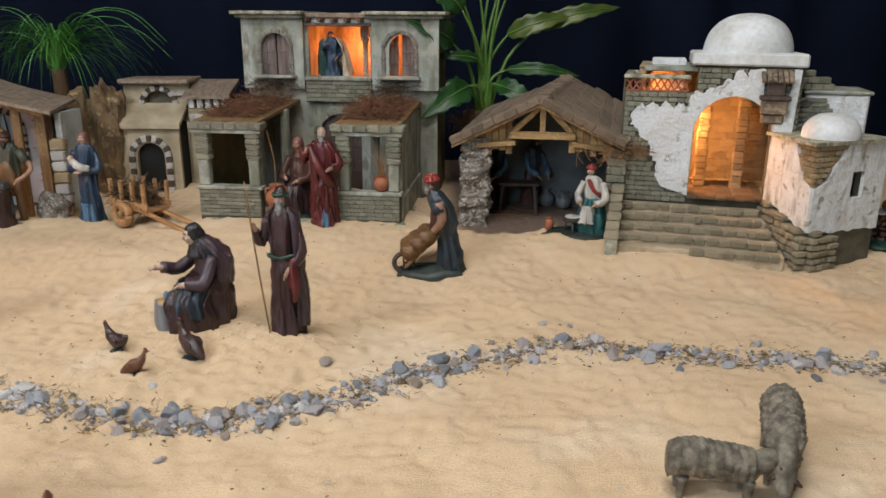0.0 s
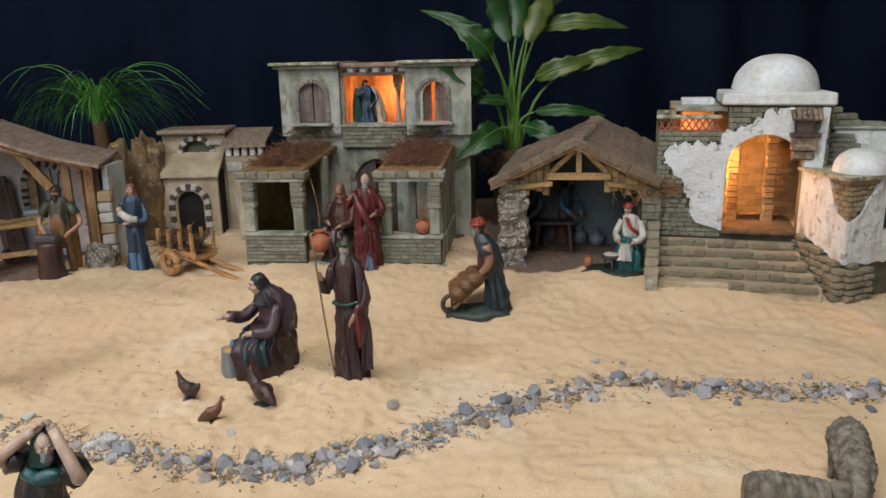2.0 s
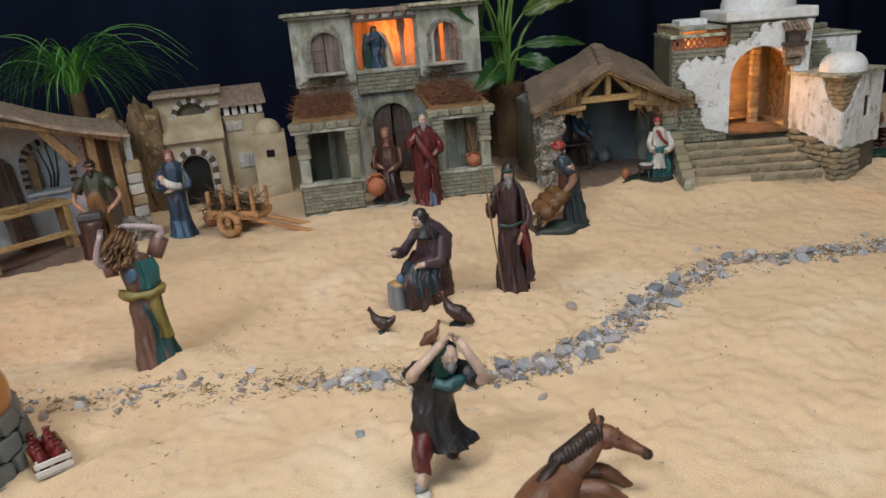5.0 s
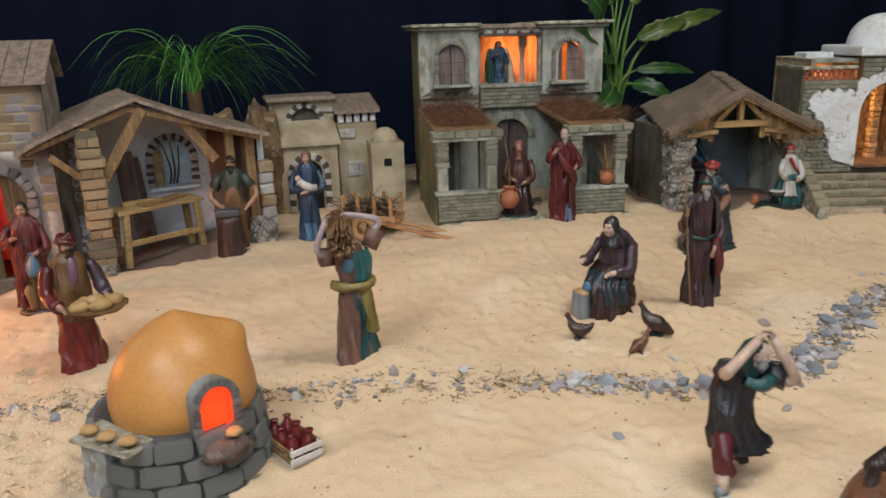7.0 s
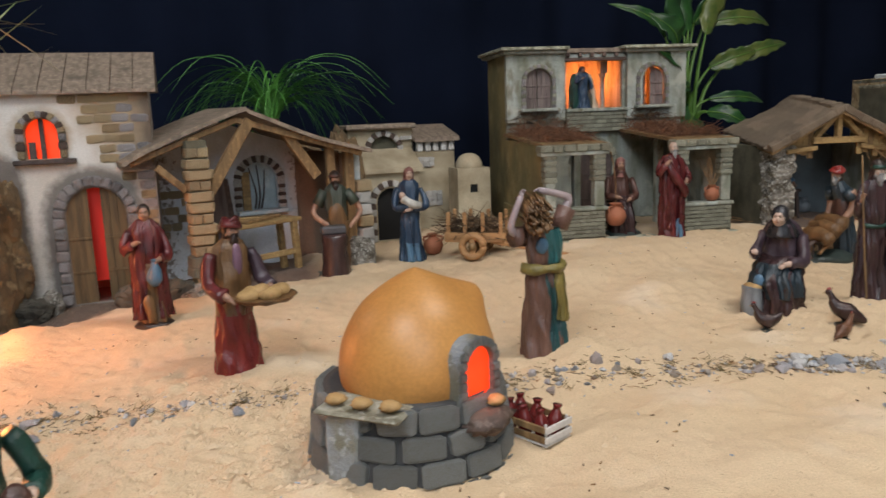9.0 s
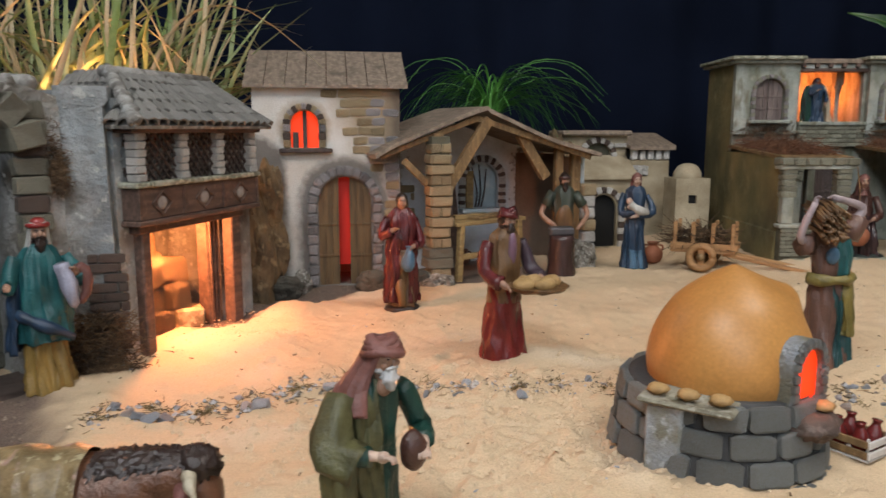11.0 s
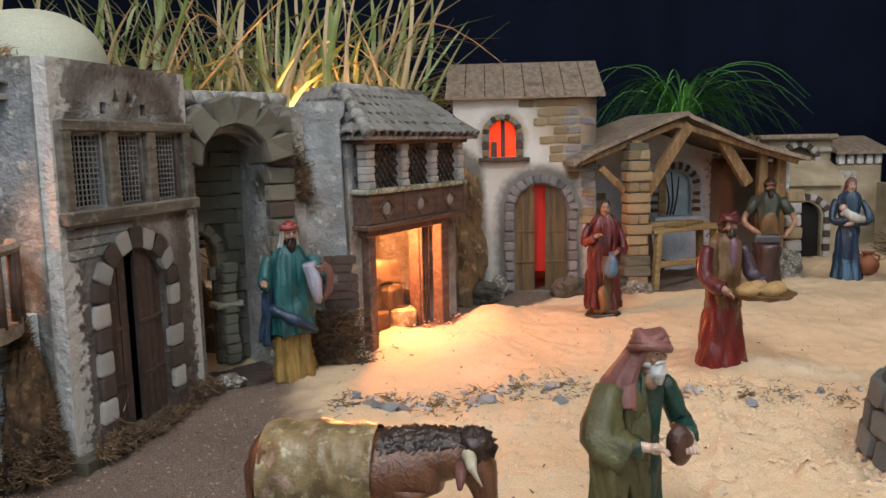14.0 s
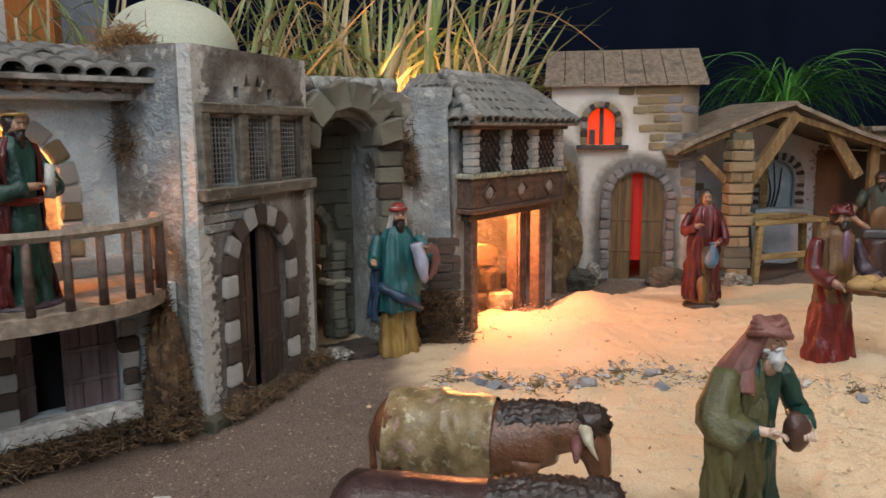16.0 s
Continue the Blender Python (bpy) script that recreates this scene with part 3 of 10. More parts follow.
def shutter(parent, x0, x1, y, z0, z1, mat, arch_w=None, cx=None, zs=None, planks=3, hinge=0, m=None, name="shutter"):
    """A plank leaf that follows an arched head; hinge: degrees by which it stands open about its outer edge."""
    w = (x1 - x0) / planks

    def top(x):
        if not arch_w:
            return z1
        d = min(abs(x - cx), arch_w / 2 * 0.999)
        return zs + math.sqrt((arch_w / 2) ** 2 - d * d)
    xs = list(np.linspace(x0 + 0.0004, x1 - 0.0004, 2 * planks + 1))
    k = Kit().panel([(xs[0], z0 + 0.0005), (xs[-1], z0 + 0.0005)] + [(x, top(x) - 0.0008) for x in reversed(xs)], [], 0.0006, 0.0022, mat)
    base = m or Matrix()
    outer = x0 if hinge >= 0 else x1
    turn = Matrix.Translation((outer, y, 0)) @ Matrix.Rotation(radians(hinge), 4, "Z") @ Matrix.Translation((-outer, 0, 0))
    leaf = k.done(name, parent, m=base @ turn)
    for i in range(planks):
        a, b = x0 + i * w, x0 + (i + 1) * w - 0.0007
        Kit().panel([(a, z0), (b, z0)] + [(x, top(x)) for x in (b, (a + b) / 2, a)], [], -0.0018 + rng.uniform(-0.0005, 0.0005), 0.0006, mat).done("plank", leaf)
    for z in (z0 + (z1 - z0) * 0.3, z0 + (z1 - z0) * 0.62):
        Kit().box(x0 + 0.001, x1 - 0.001, -0.0036, -0.0018, z - 0.0022, z + 0.0022, mat, 0.0006).done("batten", leaf)
    return leaf


def strands(count, spread, length, thick, mat, name, parent=None, label="", m=None, curl=0.5, flat=0.6, where=None):
    """A tangle of short bent straws as one mesh."""
    k = Kit()
    for i in range(count):
        if where:
            p = Vector(where(rng))
        else:
            p = Vector((rng.gauss(0, spread[0] / 2), rng.gauss(0, spread[1] / 2), abs(rng.gauss(0, spread[2] / 2))))
        a = rng.uniform(0, 2 * math.pi)
        d = Vector((math.cos(a), math.sin(a), rng.gauss(0, flat)))
        d.normalize()
        e = Vector((-math.sin(a), math.cos(a), rng.gauss(0, 0.4))) * curl
        n = length * rng.uniform(0.5, 1.3)
        q = [p + (d * t + e * t * t) * n for t in (0, 0.35, 0.7, 1.0)]
        k.tube(q, [thick, thick, thick * 0.7, thick * 0.3], mat, seg=3, steps=1, smooth=False)
    return k.done(name, parent, label, m)

# ---- room, table and sand ----


def bell(x, y, cx, cy, r):
    return math.exp(-((x - cx) ** 2 + (y - cy) ** 2) / (r * r))


def ramp(a, b, x):
    t = min(1, max(0, (x - a) / (b - a)))
    return t * t * (3 - 2 * t)


MOUNDS = ((-0.235, 0.925, 0.06, 0.016), (-0.345, 0.96, 0.08, 0.012), (-0.69, 0.912, 0.045, 0.026), (-1.335, 1.285, 0.05, 0.019), (-1.44, 1.2, 0.05, 0.008), (-1.37, 1.13, 0.06, 0.012),
          (-1.556, 0.985, 0.06, 0.006), (-0.46, 1.12, 0.09, 0.012), (-0.62, 1.22, 0.1, 0.012), (-0.3, 0.86, 0.06, 0.006), (-1.07, 1.02, 0.07, 0.005), (-0.5, 0.64, 0.1, 0.008),
          (0.1, 1.08, 0.12, 0.008), (0.4, 1.2, 0.16, 0.012), (-0.32, 0.47, 0.08, 0.008), (-0.24, 0.52, 0.05, 0.01))


def ground_height(x, y):
    z = 0.026 * ramp(1.05, 1.35, y) * ramp(-0.75, -0.35, x)
    z += 0.012 * ramp(1.15, 1.3, y) * ramp(-1.25, -0.9, x)
    for cx, cy, r, h in MOUNDS:
        z += h * bell(x, y, cx, cy, r)
    z += 0.01 * noise.noise(Vector((x * 9, y * 11, 0.3))) + 0.003 * noise.noise(Vector((x * 27, y * 27, 1.7)))
    rough = 0.75 + 1.7 * bell(x, y, -1.12, 0.84, 0.2) + 0.8 * bell(x, y, -0.35, 0.9, 0.22)
    lumps = noise.noise(Vector((x * 58, y * 58, 4.1)))
    z += (rough + 0.15) * (0.0036 * lumps * abs(lumps) * 2 + 0.002 * noise.noise(Vector((x * 95, y * 99, 2.2)))) - 0.0022 * max(0.0, noise.noise(Vector((x * 41, y * 47, 7.7))) - 0.35)
    return z - 0.001


def earthy(x, y):
    """How much dark earth shows through the sand, from 0 to 1; the stall's floor gets the same dark colour."""
    w = 0.03 * noise.noise(Vector((x * 14, y * 14, 8.0))) + 0.012 * noise.noise(Vector((x * 60, y * 60, 5.0)))
    street = ramp(0.03, -0.03, (x + 1.535) - 0.32 * (0.94 - y) * (1 if y < 0.94 else -0.2) + w) * ramp(1.06, 1.0, y + w)
    edge = 1.46 - 1.15 * max(0.0, -1.22 - x)
    yard = ramp(-0.02, 0.02, y - edge + w) * ramp(-1.47, -1.43, x) * ramp(-0.86, -0.92, x)
    # darker ground colour under the stall and just in front of it
    stall = ramp(-0.02, 0.02, y - 1.335 + w) * ramp(-0.02, 0.03, x) * ramp(0.34, 0.3, x)
    return max(street, yard, stall)


def build_sand():
    x0, x1, y0, y1 = -2.3, 1.35, 0.28, 2.1
    nx, ny = 720, 400
    verts, mask = [], []
    for j in range(ny + 1):
        y = y0 + (y1 - y0) * j / ny
        for i in range(nx + 1):
            x = x0 + (x1 - x0) * i / nx
            e = earthy(x, y)
            z = ground_height(x, y) - 0.006 * e
            verts.append((x, y, z))
            mask.append(e)
    faces = [(j * (nx + 1) + i, j * (nx + 1) + i + 1, (j + 1) * (nx + 1) + i + 1, (j + 1) * (nx + 1) + i) for j in range(ny) for i in range(nx)]
    me = bpy.data.meshes.new("ground")
    me.from_pydata(verts, [], faces)
    me.attributes.new("earth", "FLOAT", "POINT").data.foreach_set("value", mask)
    me.polygons.foreach_set("use_smooth", [True] * len(faces))
    mat = material("warm_sand", (0.67, 0.51, 0.335), (0.57, 0.415, 0.255), grain=640, stain=9, rough=0.95, bump=0.0024, stains=0.7, spread=0.25)
    layer(mat, (0.74, 0.63, 0.49), 7, 0.56, 0.7, 0.45)
    layer(mat, (0.36, 0.25, 0.15), 210, 0.68, 0.72, 0.6)
    n, l = mat.node_tree.nodes, mat.node_tree.links
    shader = n["Principled BSDF"]
    link = shader.inputs["Base Color"].links[0]
    sand = link.from_socket
    att = n.new("ShaderNodeAttribute")
    att.attribute_name = "earth"
    soil = n.new("ShaderNodeTexNoise")
    soil.inputs["Scale"].default_value, soil.inputs["Detail"].default_value = 950, 8
    l.new([x for x in n if x.type == "TEX_COORD"][0].outputs["Object"], soil.inputs["Vector"])
    tones = n.new("ShaderNodeValToRGB")
    tones.color_ramp.elements[0].color, tones.color_ramp.elements[0].position = (0.1, 0.066, 0.05, 1), 0.42
    tones.color_ramp.elements[1].color, tones.color_ramp.elements[1].position = (0.27, 0.2, 0.155, 1), 0.74
    l.new(soil.outputs["Fac"], tones.inputs["Fac"])
    mix = n.new("ShaderNodeMix")
    mix.data_type = "RGBA"
    l.new(att.outputs["Fac"], mix.inputs[0])
    l.new(sand, mix.inputs[6])
    l.new(tones.outputs["Color"], mix.inputs[7])
    l.new(mix.outputs[2], shader.inputs["Base Color"])
    me.materials.append(mat)
    me.update()
    tagged(new("ground", me), "warm yellow sand spread unevenly over the display table", "sand", kind="structure")


build_sand()
ROOM_WALL = material("cream_room_wall", (0.6, 0.6, 0.6), (0.54, 0.53, 0.52), grain=200, stain=2, rough=0.9, bump=0.0006)
ROOM_FLOOR = wood("room_floor_boards", (0.22, 0.14, 0.08), (0.13, 0.08, 0.045), axis=0, rough=0.45)
ORANGE_WOOD = wood("varnished_orange_door_frame", (0.5, 0.19, 0.05), (0.35, 0.12, 0.03), axis=2, rough=0.35)
# opaque pane; its blue-grey is the reflected daylight put into the colour
PANE = material("daylight_reflecting_glass", (0.2, 0.23, 0.28), (0.14, 0.16, 0.2), rough=0.15, bump=0)


def build_room():
    k = Kit().box(-4.3, 2.9, -2.4, 3.3, -0.8, -0.75, ROOM_FLOOR, 0)
    tagged(k.done("floor"), "brown wooden floor of the exhibition room", "floor", kind="structure")
    k = Kit().box(-4.3, 2.9, -2.4, 3.3, 1.9, 1.95, ROOM_WALL, 0)
    tagged(k.done("ceiling"), "plain white room ceiling", "ceiling", kind="structure")
    for name, a in (("wall_east", (2.82, 2.9, -2.4, 3.3)), ("wall_west", (-4.3, -4.22, -2.4, 3.3)), ("wall_south", (-4.22, 2.82, -2.4, -2.32))):
        k = Kit().box(*a, -0.75, 1.9, ROOM_WALL, 0)
        tagged(k.done(name), "plain cream room wall", "wall", kind="structure")
    k = Kit().panel(rect(-4.22, 2.82, -0.75, 1.9), [rect(-3.72, -2.98, -0.74, 1.35)], 3.2, 3.3, ROOM_WALL)
    tagged(k.done("wall_north"), "plain cream room wall with a doorway", "wall", kind="structure")
    d = thing("door_1", pose(-3.35, 3.2, -0.745), "varnished orange wooden glazed door", "door", kind="structure")
    k = Kit().panel(rect(-0.43, 0.43, 0, 2.16), [rect(-0.2, 0.2, 0.18, 2.0)], -0.03, 0.06, ORANGE_WOOD)
    k.done("door_frame", d)
    k = Kit().panel(rect(-0.199, 0.199, 0.181, 1.999), [], 0.02, 0.03, PANE)
    k.done("pane", d)
    # dark cloth behind the village
    k, rows = Kit(), []
    for z in np.linspace(-0.75, 1.85, 14):
        rows.append([(x, 2.32 + 0.025 * math.sin(x * 23 + 0.5 * math.sin(x * 7)) * (1.1 - 0.3 * z) + 0.01 * noise.noise(Vector((x * 3, z * 2, 0))), z) for x in np.linspace(-2.74, 2.75, 270)])
    k.rings(rows, CURTAIN, True, closed=False)
    ob = k.done("curtain")
    ob.modifiers.new("thickness", "SOLIDIFY").thickness = 0.003
    tagged(ob, "dark navy cloth hung behind the model village", "curtain", kind="structure")
    k = Kit().box(-2.34, 1.39, 0.24, 2.14, -0.09, -0.03, WOOD_DARK, 0.004)
    for x in (-2.2, -0.5, 1.25):
        for y in (0.35, 2.0):
            k.box(x - 0.035, x + 0.035, y - 0.035, y + 0.035, -0.75, -0.09, WOOD_DARK, 0.004)
    for a in ((-2.34, 1.39, 0.24, 0.28), (-2.34, 1.39, 2.1, 2.14), (-2.34, -2.3, 0.28, 2.1), (1.35, 1.39, 0.28, 2.1)):
        k.box(*a, -0.03, 0.02, WOOD_DARK, 0.004)
    tagged(k.done("display_table"), "long dark wooden table under the sand", "table")


build_room()

# ---- two-storey house with two porches ----


def porch(house, x0, x1, sill, side):
    """A porch bay: low brick wall, two posts, lintel of blocks, brushwood roof."""
    k = Kit().box(x0, x1, 0.0, 0.018, -0.02, sill - 0.006, STONE_DARK, 0.001)
    k.done("parapet", house)
    k = Kit().box(x0 - 0.004, x1 + 0.004, -0.004, 0.021, sill - 0.007, sill, HOUSE_WALL, 0.0015)
    k.done("sill", house)
    courses(house, "grey", x0 + 0.001, x1 - 0.001, 0.012, sill - 0.008, 0.0, 0.006, 0.0165, 0.0076)
    for x in (x0, x1 - 0.024):
        k = Kit().box(x + 0.002, x + 0.022, 0.001, 0.02, sill, 0.168, HOUSE_WALL, 0.002, wob=0.0008)
        k.done("post", house)
        for z in np.arange(0.118, 0.168, 0.0105):
            brick(house, "grey", x + 0.012, 0.0105, z + 0.005, 0.025, 0.024, 0.0095, 0, None, "post_stone")
    k = Kit().box(x0 - 0.008, x1 + 0.006, -0.004, 0.022, 0.168, 0.175, HOUSE_WALL, 0.001)
    k.done("lintel", house)
    n = 6
    w = (x1 - x0 + 0.02) / n
    for i in range(n):
        brick(house, "grey", x0 - 0.01 + (i + 0.5) * w, 0.008, 0.1815, w * 0.97, 0.034, 0.0135, rng.uniform(-2, 2), None, "coping_stone")
    k = Kit()
    k.panel([(0.0, 0.184), (0.27, 0.2), (0.27, 0.206), (0.0, 0.19)], [], x0 - 0.002, x1 + 0.002, WOOD, Matrix.Rotation(radians(90), 4, "Z") @ Matrix.Diagonal((1, -1, 1, 1)))
    k.done("porch_roof", house)

    def spot(r):
        y = r.uniform(0.03, 0.25)
        return (r.uniform(x0 + 0.005, x1 - 0.008), y, 0.191 + 0.06 * y + abs(r.gauss(0, 0.007)))
    strands(1500, None, 0.015, 0.0006, BRUSH, "straw", house, "reddish dry brushwood", where=spot, flat=0.5, curl=1.4)


def gable_wall(house, name, x, y0, y1, z1, mat, t=0.008):
    k = Kit().box(x - t / 2, x + t / 2, y0, y1, -0.02, z1, mat, 0.001)
    k.box(x - t / 2 - 0.003, x + t / 2 + 0.003, y0, y1, -0.02, 0.055, mat, 0.002)
    k.done(name, house)


def build_house():
    h = thing("two_storey_house", pose(-0.468, 1.432, 0.03, 0, 0, -8.5), "grey-green plastered model house with two brushwood porches, lit upstairs", "model house")
    W = 0.41
    porch(h, -0.008, 0.112, 0.07, -1)
    porch(h, 0.258, 0.374, 0.066, 1)
    gable_wall(h, "side_wall", -0.004, 0.018, 0.28, 0.192, HOUSE_OCHRE)
    gable_wall(h, "side_wall", 0.37, 0.018, 0.28, 0.192, HOUSE_WALL)
    yf = 0.275
    k = Kit()
    holes = [arch(0.068, 0.06, 0.256, 0.312), rect(0.135, 0.268, 0.252, 0.356), arch(0.338, 0.06, 0.256, 0.312), arch(0.2, 0.09, 0.0, 0.13)]
    k.panel(rect(0, W, -0.02, 0.372), holes, yf, yf + 0.012, HOUSE_WALL)
    k.done("front_wall", h)
    for x in (0.0, W - 0.01):
        k = Kit().box(x, x + 0.01, yf + 0.012, yf + 0.16, -0.02, 0.372, HOUSE_OCHRE, 0.001)
        k.done("side_wall", h)
    k = Kit().box(0.01, W - 0.01, yf + 0.15, yf + 0.16, -0.02, 0.372, HOUSE_WALL, 0.001)
    k.done("back_wall", h)
    k = Kit().box(0.01, W - 0.01, yf + 0.012, yf + 0.15, 0.236, 0.246, WOOD, 0.001)
    k.done("upper_floor", h)
    # projecting side bays and cornice
    for a, b in ((-0.004, 0.128), (0.274, W + 0.004)):
        k = Kit().panel(rect(a, b, 0.228, 0.372), [arch((a + b) / 2 + (0.006 if a < 0.1 else -0.004), 0.06, 0.256, 0.312)], yf - 0.014, yf, HOUSE_WALL)
        k.done("bay", h)
        k = Kit().box(a - 0.016, b + (0.004 if a < 0.1 else 0.016), yf - 0.036, yf + 0.17, 0.379, 0.386, STONE_GREY, 0.0015)
        k.box(a - 0.009, b + (0.002 if a < 0.1 else 0.009), yf - 0.026, yf + 0.165, 0.372, 0.379, HOUSE_WALL, 0.0015)
        k.done("cornice", h)
    k = Kit().box(0.125, 0.277, yf - 0.006, yf + 0.165, 0.373, 0.383, ROOF_WOOD, 0.0015)
    k.done("roof", h)
    for i in range(5):
        x = 0.145 + i * 0.028
        k = Kit().beam((x - 0.01, yf - 0.016, 0.3685), (x + 0.012, yf + 0.05, 0.3685), 0.008, 0.008, WOOD_RED)
        k.done("rafter", h)
    k = Kit().box(0.13, 0.273, yf - 0.01, yf + 0.014, 0.356, 0.363, WOOD_RED, 0.001)
    k.done("opening_lintel", h)
    k = Kit().box(0.13, 0.273, yf - 0.02, yf + 0.02, 0.246, 0.254, HOUSE_WALL, 0.0015)
    k.done("balcony_sill", h)
    k = Kit().box(0.13, 0.273, yf - 0.012, yf, 0.2, 0.246, STONE_DARK, 0.001)
    k.done("balcony_front", h)
    courses(h, "grey", 0.131, 0.272, 0.202, 0.246, yf - 0.013, 0.005, 0.018, 0.008)
    # unseen walls added to keep the loggia lamp's light out of the bays
    for x in (0.126, 0.278):
        Kit().box(x, x + 0.006, yf + 0.012, yf + 0.15, 0.246, 0.372, HOUSE_WALL, 0).done("partition", h)
    # column inside the loggia
    k = Kit().lathe([(0.007, 0.246), (0.006, 0.256), (0.005, 0.262), (0.005, 0.315), (0.008, 0.325), (0.008, 0.332)], HOUSE_WALL, (0.245, yf + 0.06, 0), 12, 2)
    k.box(0.236, 0.254, yf + 0.05, yf + 0.07, 0.332, 0.373, HOUSE_WALL, 0.001)
    k.done("column", h)
    for cx, turn in ((0.068, (4, -8)), (0.333, (38, -22))):
        voussoirs(h, ("cobble", "grey"), cx, 0.06, 0.256, 0.312, yf - 0.016, 0.007, 0.0085, 13, 7)
        k = Kit().box(cx - 0.044, cx + 0.044, yf - 0.034, yf - 0.012, 0.25, 0.257, HOUSE_WALL, 0.0015)
        k.done("window_sill", h)
        shutter(h, cx - 0.03, cx - 0.001, yf - 0.006, 0.257, 0.335, WOOD_LILAC, 0.06, cx, 0.312, 3, turn[0])
        shutter(h, cx + 0.001, cx + 0.03, yf - 0.006, 0.257, 0.335, WOOD_LILAC, 0.06, cx, 0.312, 3, turn[1])
    voussoirs(h, ("grey",), 0.2, 0.09, 0.0, 0.13, yf - 0.003, 0.008, 0.014, 9, 0)
    shutter(h, 0.155, 0.199, yf + 0.004, 0.0, 0.17, WOOD_DARK, 0.09, 0.2, 0.13, 4, 0, name="door_leaf")
    shutter(h, 0.201, 0.245, yf + 0.004, 0.0, 0.17, WOOD_DARK, 0.09, 0.2, 0.13, 4, -24, name="door_leaf")
    k = Kit().box(-0.01, 0.395, -0.02, 0.28, -0.03, 0.004, STONE_DARK, 0.003)
    k.box(0.0, 0.385, -0.012, 0.02, 0.0, 0.008, STONE_GREY, 0.002)
    k.done("floor_slab", h)
    for x in (0.05, 0.105, 0.29, 0.33):
        k = Kit().box(x, x + 0.016, 0.15, 0.166, 0.004, 0.196, HOUSE_WALL, 0.002)
        k.done("inner_post", h)
    for x in (0.06, 0.32):
        strands(200, (0.05, 0.01, 0.01), 0.014, 0.0006, MOSS, "hanging_moss", h, m=pose(x, yf - 0.016, 0.232), flat=0.9, curl=1.6)
    inv = h.matrix_basis
    point_lamp("upstairs_lamp", inv @ Vector((0.225, yf + 0.1, 0.315)), 0.75, (1.0, 0.22, 0.045))
    point_lamp("upstairs_side_lamp", inv @ Vector((0.36, yf + 0.06, 0.32)), 0.9, (1.0, 0.22, 0.045))
    return h


HOUSE = build_house()

# ---- open stall ----


